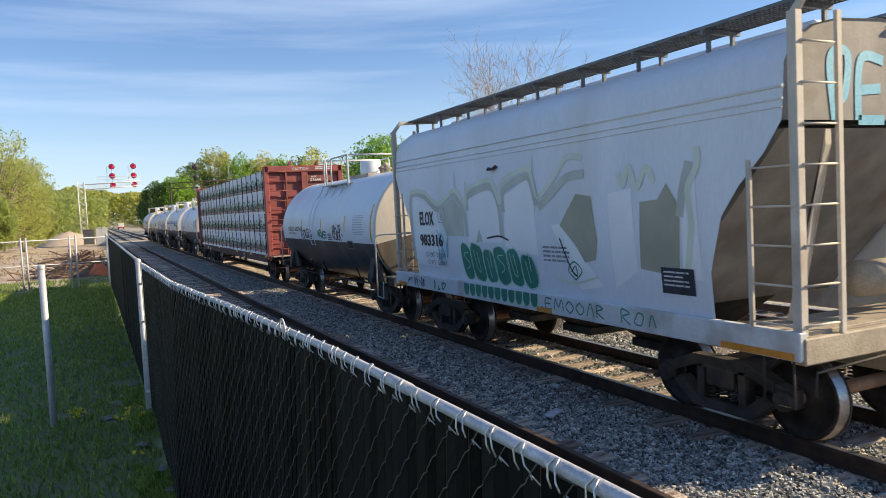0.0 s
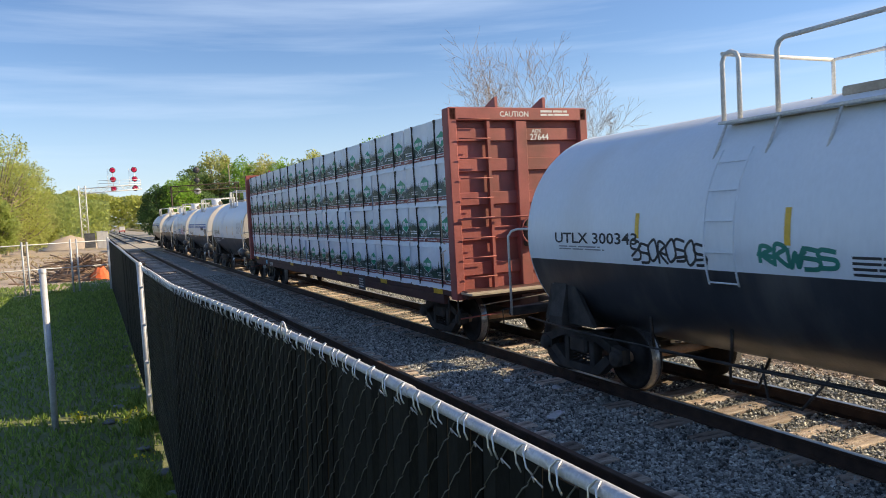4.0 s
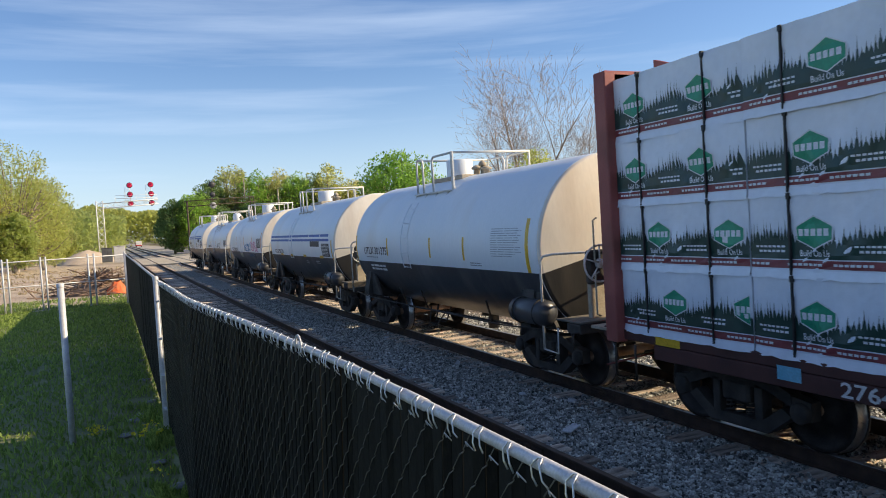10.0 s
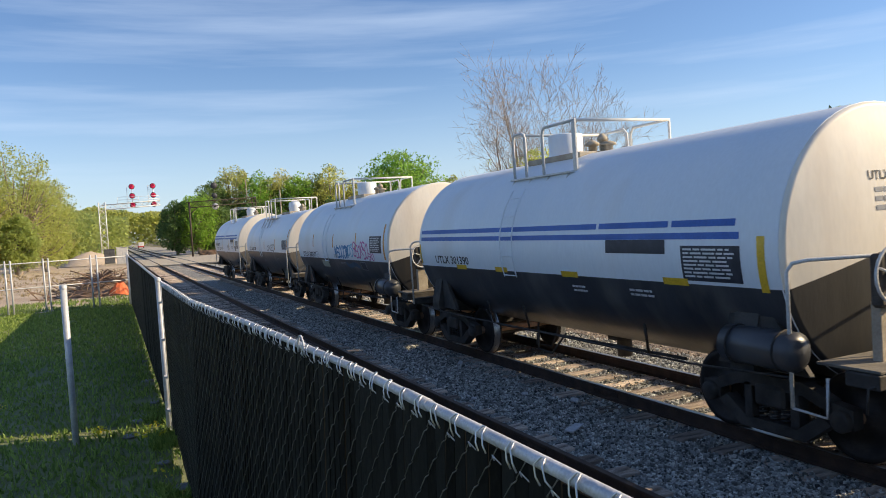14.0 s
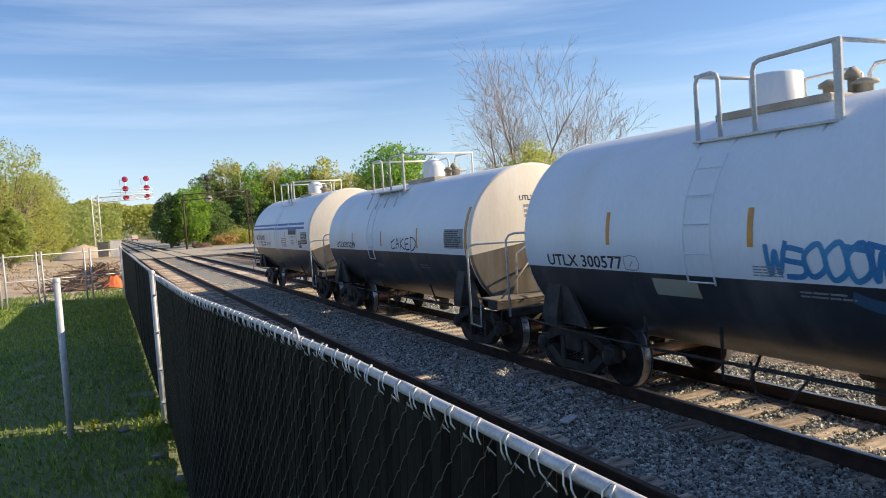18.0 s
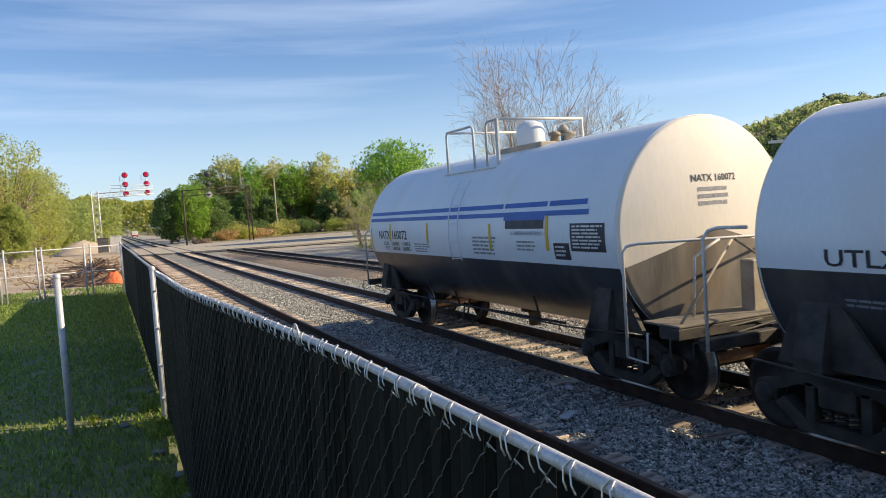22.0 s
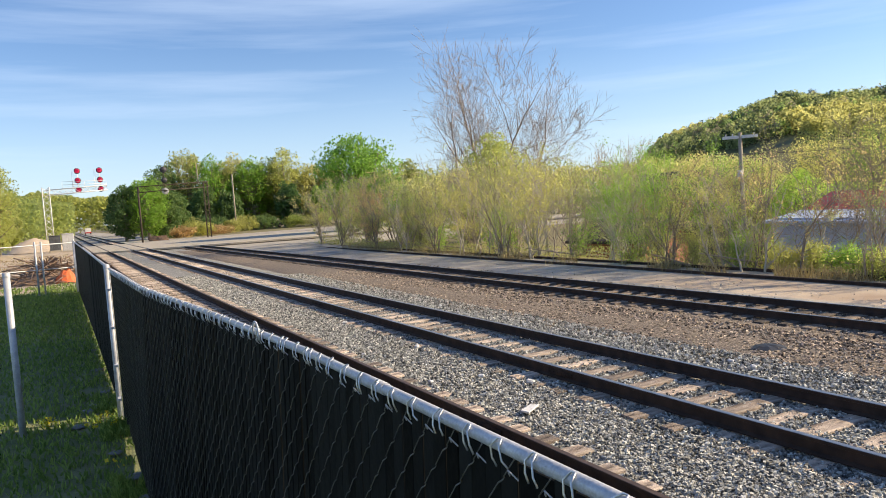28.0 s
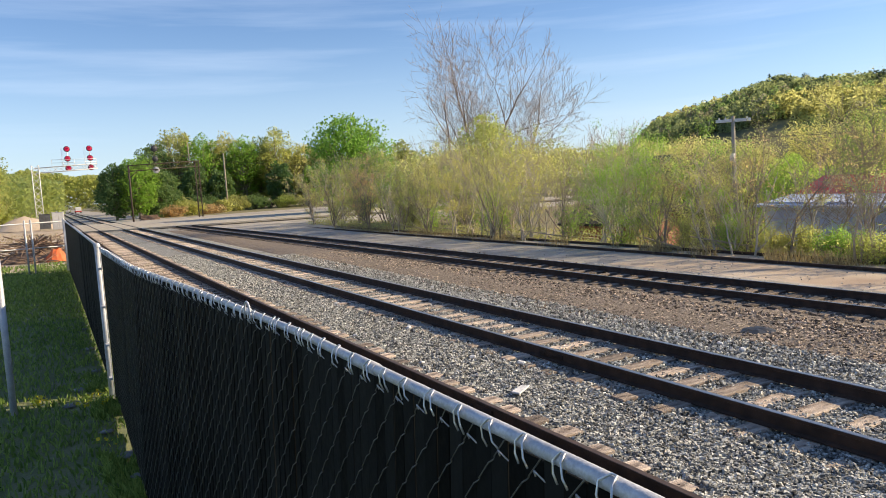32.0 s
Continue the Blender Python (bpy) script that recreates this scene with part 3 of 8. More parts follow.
TRACK_X = 7.4
track("track_1", 3.64, -15, 400, -1, 110, False, proud=0.008, label="railway track with rust-brown rails on weathered timber ties")
track("track_2", TRACK_X, -15, 400, -1, 150, True, proud=0.006, label="railway track with dark rails and pale weathered timber ties in grey ballast")
track("track_3", 14.76, -15, 86, 0, 82, True, z=-0.242, rise=0.143, slew=1.7, proud=0.022, timber=M_SHADETIE, label="dark railed track on brown fouled ballast")
track("track_4", 20.6, 2, 72, 3, 62, False, z=-0.39, step=0.62, label="disused rusty siding half buried in cinders and weeds")


def plates():
    """The joint bars of the nearest rails stand in the web."""
    for x, ys in ((TRACK_X - GAUGE / 2, (9.2, 21.1)), (3.64 + GAUGE / 2, (7.6, 19.5))):
        for y in ys:
            b = Mesh().box((-0.03, -0.3, -0.13), (0.03, 0.3, -0.06), 0.006)
            for k in range(6):
                b.tube([(-0.05, -0.25 + 0.1 * k, -0.095), (0.05, -0.25 + 0.1 * k, -0.095)], 0.014, 6)
            ob = part("joint_bar", b, M_RAIL, None, at=pose(x, y, 0))
            tagged(ob, "rusty bolted joint bar on a rail", "joint bar", "rail joint bars")


plates()


def loose_stones():
    rng = np.random.default_rng(3)

    def strip(x0, x1, y0, y1, n, z, s, mat, name, label, patchy=None):
        # density falls off along the line
        y = y0 + (y1 - y0) * rng.power(0.5, n)
        x = rng.uniform(x0, x1, n)
        if patchy is not None:
            keep = np.array([noise.noise((a * 1.9, b * 1.9, 4)) > patchy for a, b in zip(x, y)])
            x, y = x[keep], y[keep]
            n = len(x)
        z0, z1 = z if isinstance(z, tuple) else (z, z)
        h = z0 + (z1 - z0) * (x - x0) / (x1 - x0)
        v, f = stones(rng, np.stack([x, y, h + rng.uniform(-0.016, 0.018, n)], 1), s)
        ob = new(name, soup(name, v, f, mat))
        tagged(ob, label, "ballast stones", kind="stuff")

    strip(4.42, 5.0, 3.5, 42, 9000, -0.218, 0.022, M_STONE, "ballast_stones", "grey ballast stones between the tie ends")
    strip(4.95, 6.2, 3.5, 40, 44000, -0.208, 0.0215, M_STONE, "ballast_stones", "grey crushed ballast stones between the tracks")
    strip(6.1, 8.75, 3.5, 40, 36000, -0.211, 0.0215, M_STONE, "ballast_stones", "grey ballast stones between the rails")
    strip(8.6, 9.9, 5, 34, 14000, -0.214, 0.024, M_STONE, "ballast_stones", "grey ballast stones on the shoulder")
    strip(9.6, 12.6, 6, 34, 19000, (-0.29, -0.36), 0.03, M_BROWNSTONE, "fouled_stones", "brown dirty stones between the tracks")
    strip(12.5, 16.2, 7, 34, 9000, -0.415, 0.028, M_BROWNSTONE, "fouled_stones", "brown dirty stones round the far track")
    strip(2.9, 4.3, 9, 45, 6000, -0.2, 0.03, M_BROWNSTONE, "fouled_stones", "rusty brown stones between the near rails")
    strip(16.5, 21.5, 9, 40, 1300, -0.505, 0.02, M_STONE, "scattered_stones", "scattered stones on the cinders")
    # drifts of stone that half bury the ties
    strip(6.7, 8.1, 3.5, 36, 8000, -0.18, 0.02, M_STONE, "ballast_drift", "ballast stones drifted over the ties", 0.16)
    strip(6.02, 6.5, 3.5, 36, 5000, -0.184, 0.022, M_STONE, "ballast_drift", "ballast stones drifted over the tie ends", -0.02)


loose_stones()


def crossing():
    m = Mesh()
    out = [(1.9, 86), (5.4, 84), (16, 80), (60, 70), (60, 96), (30, 104), (16, 110), (1.9, 116)]
    m.prism(out, "z", -0.2, -0.035)
    tagged(part("road", m, M_ASPHALT), "worn asphalt grade crossing over the tracks", "road", kind="structure")


crossing()


# ---- slatted fence ----
def fence_x(y):
    """The fence bows slightly away from the tracks."""
    return float(np.interp(y, (-3, 2.6, 3.7, 5.0, 6.2, 9.5, 18.4, 29.5), (0.755, 0.755, 0.69, 0.6, 0.535, 0.48, 0.47, 0.44)))


def fence_lean(y):
    """How far the foot of the fence stands out towards the lawn."""
    return 0.075 * max(0.0, min(1.0, (8.7 - y) / 2.6))


def slat_fence():
    top, RAIL_END = 2.15, 0.6
    fence = base("slatted_fence", pose(0, 0, 0), "chain-link fence filled with black privacy slats, steel top rail", "fence")
    part("top_rail", Mesh().tube([(fence_x(y), y, top + 0.004 * math.sin(y * 1.7)) for y in np.linspace(RAIL_END, 9.45, 28)], 0.0152, 14), M_GALV, fence, "galvanised top rail")
    part("rail_sleeve", Mesh().tube([(fence_x(y), y, top + 0.004 * math.sin(y * 1.7)) for y in (1.86, 2.04)], 0.0178, 14), M_GALV, fence)
    part("top_rail", Mesh().tube([(fence_x(y), y, top) for y in (9.55, 14, 18.4, 24, 29.4)], 0.018, 10), M_GALV, fence)
    # terminal post with a flat cap, another at the corner
    for y, x in ((9.5, fence_x(9.5) - 0.03), (29.5, fence_x(29.5))):
        p = part("post", Mesh().tube([(x, y, 0.2), (x, y, top + 0.03)], 0.032, 14), M_GALV, fence, "galvanised round post")
        part("post_cap", Mesh().lathe([(-0.02, 0.036), (0.01, 0.036), (0.028, 0.02), (0.032, 0.0)], (x, y, top + 0.03), "z", 14), M_GALV, p)
    part("tension_bar", Mesh().box((fence_x(9.35) - 0.018, 9.345, LAWN_Z + 0.04), (fence_x(9.35) - 0.012, 9.365, top - 0.04)), M_TIEWIRE, fence, "bright flat tension bar")
    for z in (0.6, 1.0, 1.45, 1.9):
        part("tension_band", Mesh().box((fence_x(9.4) - 0.05, 9.36, z), (fence_x(9.4) - 0.012, 9.5, z + 0.022)), M_GALV, fence)
    # slats: flat tubes a hand wide, close together
    rng = random.Random(5)
    kinds = []
    for k in range(4):
        sl = Mesh()
        sl.box((-0.0045, -0.0298, -0.035 * k), (0.0045, 0.0298, 1.757), 0.002)
        kinds.append(sl.data("slat", M_SLAT))
    step, y = 0.0612, -1.4
    count = 0
    far = Mesh()
    while y < 29.35:
        if not 9.36 < y < 9.68:
            x, drop = fence_x(y), rng.uniform(-0.008, 0.0)
            if count < 290:
                part("slat", kinds[3 if y < 4.2 else 2 if y < 6 else 1 if y < 8 else 0], None, fence, at=pose(x - fence_lean(y), y, 0.385 + drop, 0, math.degrees(fence_lean(y) / 1.757), rng.uniform(-2, 2)))
            else:
                far.box((x - 0.004, y - 0.0275, 0.385), (x + 0.004, y + 0.0275, 2.142 + drop))
            count += 1
        y += step
    part("far_slats", far, M_SLAT, fence, kind="stuff")
    # woven wire: the strands cross the slats in front on one slant only
    wv = Mesh()
    rise, gap = 0.0635, 0.127
    row = -11.5
    while row < 2.2:
        pts = []
        for i in range(176):
            y = 9.3 - step * i
            z = row + rise * i
            if 0.36 < z < 2.09 and y > -1.4:
                x = fence_x(y) - 0.0085 - fence_lean(y) * (2.14 - z) / 1.757
                pts += [(x + 0.005, y + 0.029, z), (x - 0.001, y + 0.022, z + 0.006), (x - 0.001, y - 0.02, z + rise - 0.012), (x + 0.005, y - 0.029, z + rise - 0.005)]
        if len(pts) > 3:
            wv.tube(pts, 0.0019, 4, caps=False)
        row += gap
    # knuckled wire ends above the slats
    kn = Mesh()
    y = 0.6
    while y < 9.3:
        x, z = fence_x(y) - 0.012, top - 0.034 + rng.uniform(-0.006, 0.006)
        kn.tube([(x + 0.006, y - 0.014, z - 0.016), (x - 0.004, y - 0.005, z - 0.002), (x - 0.006, y + 0.003, z + 0.003), (x + 0.002, y + 0.011, z - 0.012)], 0.0018, 5, caps=False)
        y += 2 * step
    part("wire_knuckle", kn, M_GALV, fence, "bright knuckled wire ends", kind="stuff")
    part("woven_wire", wv, M_BLACKWIRE, fence, "dark coated woven wire", kind="stuff")
    # wire ties hooked over the rail like hairpins
    ring_kinds = []
    for k in range(4):
        q = 0.004 * k
        pts = [(-0.022, -0.024 - q, -0.036 + q), (-0.0235, -0.016, -0.016), (-0.0195, -0.009, 0.01), (-0.006, -0.004, 0.0215), (-0.007, 0.007, 0.0215), (-0.0205, 0.012 + q, 0.007), (-0.0245, 0.009 + q, -0.016), (-0.023, 0.0 + q, -0.034)]
        ring_kinds.append(Mesh().tube(pts, 0.0023, 6).data("wire_tie", M_TIEWIRE))
    y = 0.7
    while y < 9.3:
        part("wire_tie", rng.choice(ring_kinds), None, fence, at=pose(fence_x(y), y, top, 0, rng.uniform(-10, 10), rng.uniform(-9, 9)))
        y += rng.choice((0.11, 0.12, 0.125, 0.13, 0.05)) * rng.uniform(0.92, 1.08)
    # one thick loop of fence fabric standing over the rail
    arc = [(fence_x(3.15) - 0.02, 3.15 - 0.055 * math.cos(a), top - 0.012 + 0.062 * math.sin(a)) for a in np.linspace(-0.2, 3.4, 11)]
    part("wire_loop", Mesh().tube(arc, 0.005, 6), M_GALV, fence, "bright wire loop standing above the rail")


slat_fence()


# ---- the train ----
SPEED = 3.95
WHEEL_R = 0.455
TRAIN = []          # each moving thing with its place along the track at the start
AXLES = []          # wheelsets, their place in their truck


def text_mesh(body, size, width=None):
    cu = bpy.data.curves.new("text", "FONT")
    cu.body, cu.size, cu.resolution_u = body, size, 2
    cu.offset = size * 0.016
    ob = bpy.data.objects.new("text", cu)
    me = bpy.data.meshes.new_from_object(ob)
    bpy.data.objects.remove(ob)
    bpy.data.curves.remove(cu)
    bm = bmesh.new()
    bm.from_mesh(me)
    bpy.data.meshes.remove(me)
    xs = [q.co.x for q in bm.verts]
    if width:
        k = width / (max(xs) - min(xs))
        for q in bm.verts:
            q.co.x *= k
    return bm


def wrapped(bm, place, mat, name="lettering", cuts=0, height=0.3):
    """Lays a flat bmesh (x along, y up) on a body by place(x, y)."""
    if cuts:
        for i in range(1, cuts):
            bmesh.ops.bisect_plane(bm, geom=bm.verts[:] + bm.edges[:] + bm.faces[:], plane_co=(0, height * i / cuts, 0), plane_no=(0, 1, 0))
    for q in bm.verts:
        q.co = Vector(place(q.co.x, q.co.y))
    me = bpy.data.meshes.new(name)
    bm.to_mesh(me)
    bm.free()
    me.materials.append(mat)
    return me


def ribbon(strokes, width, steps=10):
    """Flat brush strokes as one bmesh: each stroke a list of (x, y), smoothed."""
    bm = bmesh.new()
    for s in strokes:
        pts = []
        n = len(s)
        for i in range(n - 1):
            p0, p1, p2, p3 = (Vector((*s[max(0, min(n - 1, j))], 0)) for j in (i - 1, i, i + 1, i + 2))
            for k in range(steps):
                t = k / steps
                pts.append(0.5 * ((2 * p1) + (p2 - p0) * t + (2 * p0 - 5 * p1 + 4 * p2 - p3) * t * t + (3 * p1 - p0 - 3 * p2 + p3) * t ** 3))
        pts.append(Vector((*s[-1], 0)))
        prev = None
        for i, p in enumerate(pts):
            d = pts[min(i + 1, len(pts) - 1)] - pts[max(i - 1, 0)]
            if d.length < 1e-6:
                continue
            side = Vector((-d.y, d.x, 0)).normalized() * width / 2
            a, b = bm.verts.new(p + side), bm.verts.new(p - side)
            if prev:
                bm.faces.new((prev[0], prev[1], b, a))
            prev = (a, b)
    return bm


def scribble(seed, x0, x1, z0, z1, n=7):
    """Quick looping strokes, as a spray can leaves them."""
    rng = random.Random(seed)
    out = []
    for k in range(n):
        a = x0 + (x1 - x0) * k / n
        w = (x1 - x0) / n * 1.5
        out.append([(a + rng.uniform(0, w), rng.uniform(z0, z1)) for _ in range(rng.randint(4, 6))])
    return out


def tag(car, seed, x0, x1, z0, z1, mat, width, label, n):
    """A sprayed tag: overlapping looped letters that cannot be read."""
    rng = random.Random(seed)
    strokes, w = [], (x1 - x0) / n
    for k in range(n):
        c, h = x0 + w * (k + 0.5), (z1 - z0) * rng.uniform(0.7, 1.0)
        b = z0 + (z1 - z0 - h) * rng.random()
        kind = rng.randrange(4)
        if kind == 0:
            strokes.append([(c + w * 0.5, b + h * 0.9), (c - w * 0.4, b + h), (c - w * 0.5, b + h * 0.6), (c + w * 0.45, b + h * 0.45), (c + w * 0.4, b + h * 0.05), (c - w * 0.5, b)])
        elif kind == 1:
            strokes.append([(c - w * 0.4, b), (c - w * 0.3, b + h), (c + w * 0.4, b + h * 0.85), (c - w * 0.2, b + h * 0.5), (c + w * 0.55, b)])
        elif kind == 2:
            strokes.append([(c + w * 0.1, b + h), (c - w * 0.5, b + h * 0.6), (c - w * 0.2, b), (c + w * 0.5, b + h * 0.3), (c + w * 0.3, b + h * 0.95), (c - w * 0.1, b + h * 0.9)])
        else:
            strokes.append([(c - w * 0.5, b + h * 0.9), (c - w * 0.3, b), (c, b + h * 0.7), (c + w * 0.2, b + h * 0.05), (c + w * 0.6, b + h)])
        if rng.random() < 0.4:
            strokes.append([(c - w * 0.6, b + h * rng.random()), (c + w * 0.7, b + h * rng.random())])
    return part("tag", wrapped(ribbon(strokes, width), on_tank(), mat), None, car, label)


def flat_poly(points, bm=None):
    bm = bm or bmesh.new()
    bm.faces.new([bm.verts.new((x, y, 0)) for x, y in points])
    return bm


def bars(x, y, w, h, rows, fill=0.55, seed=0, words=5):
    """Small print: rows of plain bars."""
    rng = random.Random(seed)
    bm = bmesh.new()
    for r in range(rows):
        y1 = y + h - h * r / rows
        y0 = y1 - h / rows * fill
        x0, end = x, x + w * rng.uniform(0.75, 1.0)
        while x0 < end - w * 0.03:
            x1 = min(end, x0 + w * rng.uniform(0.5, 1.5) / words)
            flat_poly([(x0, y0), (x1, y0), (x1, y1), (x0, y1)], bm)
            x0 = x1 + w * 0.03
    return bm


def truck_data():
    """The meshes of a two-axle freight truck, its centre over the rails at the origin."""
    d = {}
    fr = Mesh()
    top = [(-0.98, 0.38), (-0.98, 0.58), (-0.72, 0.62), (-0.42, 0.74), (0.42, 0.74), (0.72, 0.62), (0.98, 0.58), (0.98, 0.38), (0.72, 0.4), (0.45, 0.17), (-0.45, 0.17), (-0.72, 0.4)]
    # cast side frame with two openings: built as bars round them
    fr.prism([(y, z) for y, z in top[:2]] + [(-0.72, 0.62), (-0.72, 0.4)], "x", -0.07, 0.07)
    fr.prism([(0.98, 0.38), (0.98, 0.58), (0.72, 0.62), (0.72, 0.4)], "x", -0.07, 0.07)
    fr.prism([(-0.74, 0.5), (-0.74, 0.63), (-0.42, 0.76), (0.42, 0.76), (0.74, 0.63), (0.74, 0.5), (0.42, 0.62), (-0.42, 0.62)], "x", -0.08, 0.08)
    fr.prism([(-0.74, 0.38), (-0.62, 0.46), (-0.34, 0.26), (0.34, 0.26), (0.62, 0.46), (0.74, 0.38), (0.42, 0.14), (-0.42, 0.14)], "x", -0.08, 0.08)
    fr.box((-0.08, -0.36, 0.24), (0.08, -0.25, 0.66), 0.01).box((-0.08, 0.25, 0.24), (0.08, 0.36, 0.66), 0.01)
    d["side_frame"] = fr.data("side_frame", M_UNDER)
    sp = Mesh()
    for yy in (-0.15, 0.0, 0.15):
        pts = [(0.05 * math.cos(a), yy + 0.05 * math.sin(a), 0.27 + 0.24 * a / 31.4) for a in np.linspace(0, 31.4, 40)]
        sp.tube(pts, 0.014, 5)
    d["spring"] = sp.data("spring", M_UNDER)
    ax = Mesh()
    ax.tube([(-1.06, 0, 0), (1.06, 0, 0)], [0.075, 0.075], 12)
    d["axle"] = ax.data("axle", M_AXLE)
    w = Mesh()
    w.lathe([(-0.07, 0.0), (-0.07, 0.14), (-0.035, 0.17), (-0.025, 0.36), (-0.06, 0.39), (-0.065, 0.45), (0.05, 0.455), (0.062, 0.482), (0.085, 0.48), (0.085, 0.4), (0.03, 0.37), (0.03, 0.0)], (0, 0, 0), "x", 32)
    d["wheel"] = w.data("wheel", M_WHEEL)
    tr = Mesh()
    tr.lathe([(-0.066, 0.452), (-0.058, 0.457), (0.048, 0.4575), (0.056, 0.47)], (0, 0, 0), "x", 32)
    d["tread"] = tr.data("tread", M_TREAD)
    bc = Mesh()
    bc.lathe([(-0.06, 0.11), (0.04, 0.115), (0.06, 0.09), (0.065, 0.0)], (0, 0, 0), "x", 14)
    d["bearing_cap"] = bc.data("bearing_cap", M_UNDER)
    bo = Mesh()
    bo.box((-1.1, -0.2, 0.42), (1.1, 0.2, 0.66), 0.03)
    bo.box((-0.7, -0.72, 0.3), (0.7, -0.62, 0.4), 0.01).box((-0.7, 0.62, 0.3), (0.7, 0.72, 0.4), 0.01)
    bo.tube([(0, 0, 0.6), (0, 0, 0.86)], 0.2, 16)
    d["bolster"] = bo.data("bolster", M_UNDER)
    return d


TRUCK = truck_data()


def truck(car, y):
    """A truck under a car: bolster, side frames, springs, bearing caps, and two wheelsets that roll."""
    t = part("truck", TRUCK["bolster"], None, car, "black two-axle truck", pose(0, y, 0))
    for s in (-1, 1):
        part("side_frame", TRUCK["side_frame"], None, t, at=pose(s * 0.99, 0, 0))
        part("spring", TRUCK["spring"], None, t, at=pose(s * 0.99, 0, 0))
        for e in (-1, 1):
            part("bearing_cap", TRUCK["bearing_cap"], None, t, at=pose(s * 1.06, e * 0.86, WHEEL_R, 0, 0, 0 if s > 0 else 180))
    for e in (-1, 1):
        ax = new("wheelset", wheelset_data())
        ax.parent = t
        ax.matrix_basis = pose(0, e * 0.86, WHEEL_R)
        tagged(ax, "steel wheelset with bright treads and a rusty axle")
        AXLES.append((ax, e * 0.86))


def wheelset_data(cache=[]):
    if not cache:
        bm = bmesh.new()
        for key, m, k in (("axle", pose(0, 0, 0), 0), ("wheel", pose(-GAUGE / 2, 0, 0), 1), ("wheel", pose(GAUGE / 2, 0, 0, 0, 0, 180), 1),
                          ("tread", pose(-GAUGE / 2, 0, 0), 2), ("tread", pose(GAUGE / 2, 0, 0, 0, 0, 180), 2)):
            n0 = len(bm.faces)
            v0 = len(bm.verts)
            bm.from_mesh(TRUCK[key])
            bm.verts.ensure_lookup_table()
            bm.faces.ensure_lookup_table()
            bmesh.ops.transform(bm, matrix=m, verts=bm.verts[v0:])
            for f in bm.faces[n0:]:
                f.material_index, f.smooth = k, True
        me = bpy.data.meshes.new("wheelset")
        bm.to_mesh(me)
        bm.free()
        for mat in (M_AXLE, M_WHEEL, M_TREAD):
            me.materials.append(mat)
        cache.append(me)
    return cache[0]


def coupler(car, y, s):
    """A knuckle coupler with its shank and air hose at a car's end; s the way it faces."""
    m = Mesh()
    m.box((-0.09, min(y, y - s * 0.5), 0.8), (0.09, max(y, y - s * 0.5), 0.96), 0.02)
    m.prism([(-0.16, y - s * 0.02), (0.12, y - s * 0.05), (0.17, y + s * 0.1), (0.05, y + s * 0.16), (0.02, y + s * 0.08), (-0.1, y + s * 0.06), (-0.2, y + s * 0.17)], "z", 0.76, 1.0)
    c = part("coupler", m, M_UNDER, car, "black steel coupler")
    part("air_hose", Mesh().tube([(0.25, y - s * 0.2, 0.8), (0.27, y - s * 0.02, 0.66), (0.2, y + s * 0.18, 0.45), (0.1, y + s * 0.3, 0.42)], 0.02, 8), M_STRAP, c)
    part("cut_lever", Mesh().tube([(-1.5, y - s * 0.12, 0.72), (-1.5, y - s * 0.1, 0.95), (-0.9, y - s * 0.08, 0.98), (-0.1, y - s * 0.02, 1.04)], 0.012, 6), M_UNDER, c)


def brake_wheel(car, x, y, z, s, mat):
    m = Mesh()
    pts = [(x + 0.27 * math.cos(a), y, z + 0.27 * math.sin(a)) for a in np.linspace(0, 2 * math.pi, 25)]
    m.tube(pts, 0.016, 7, caps=False)
    for k in range(5):
        a = 2 * math.pi * k / 5 + 0.3
        m.tube([(x, y, z), (x + 0.26 * math.cos(a), y, z + 0.26 * math.sin(a))], 0.012, 6)
    m.lathe([(-0.03, 0.0), (-0.03, 0.07), (0.03, 0.07), (0.03, 0.0)], (x, y, z), "y", 14)
    b = part("brake_wheel", m, mat, car, "round hand brake wheel")
    g = Mesh()
    g.box((x - 0.17, y - s * 0.1 - 0.07, z - 0.3), (x + 0.17, y - s * 0.1 + 0.05, z + 0.2), 0.03)
    part("brake_gear", g, M_UNDER, b)


# ---- tank cars ----
class Shell:
    """The tank that is being built: radius, height of its axis, and where the black lower band ends above the axis."""
    r, z, band = 1.53, 2.17, -0.43


def shell_size(r, z, band):
    Shell.r, Shell.z, Shell.band = r, z, band


def on_tank(d=0.004):
    """Lays flat drawings on the side of a tank that faces the lawn: x runs towards the leading end, y is the height over the rail."""
    r = Shell.r + d

    def place(x, y):
        h = max(-0.999, min(0.999, (y - Shell.z) / r))
        return (-r * math.sqrt(1 - h * h), -x, y)
    return place


def band_patch(x0, x1, z0, z1, n=6, d=0.004, nx=2):
    bm = bmesh.new()
    rows = [[bm.verts.new((x0 + (x1 - x0) * i / nx, z0 + (z1 - z0) * j / n, 0)) for i in range(nx + 1)] for j in range(n + 1)]
    for j in range(n):
        for i in range(nx):
            bm.faces.new((rows[j][i], rows[j][i + 1], rows[j + 1][i + 1], rows[j + 1][i]))
    return wrapped(bm, on_tank(d), M_WHITE)


def patch(car, name, mat, x0, x1, z0, z1, label="", d=0.004, n=6):
    me = band_patch(x0, x1, z0, z1, n, d)
    me.materials.clear()
    me.materials.append(mat)
    return part(name, me, None, car, label)


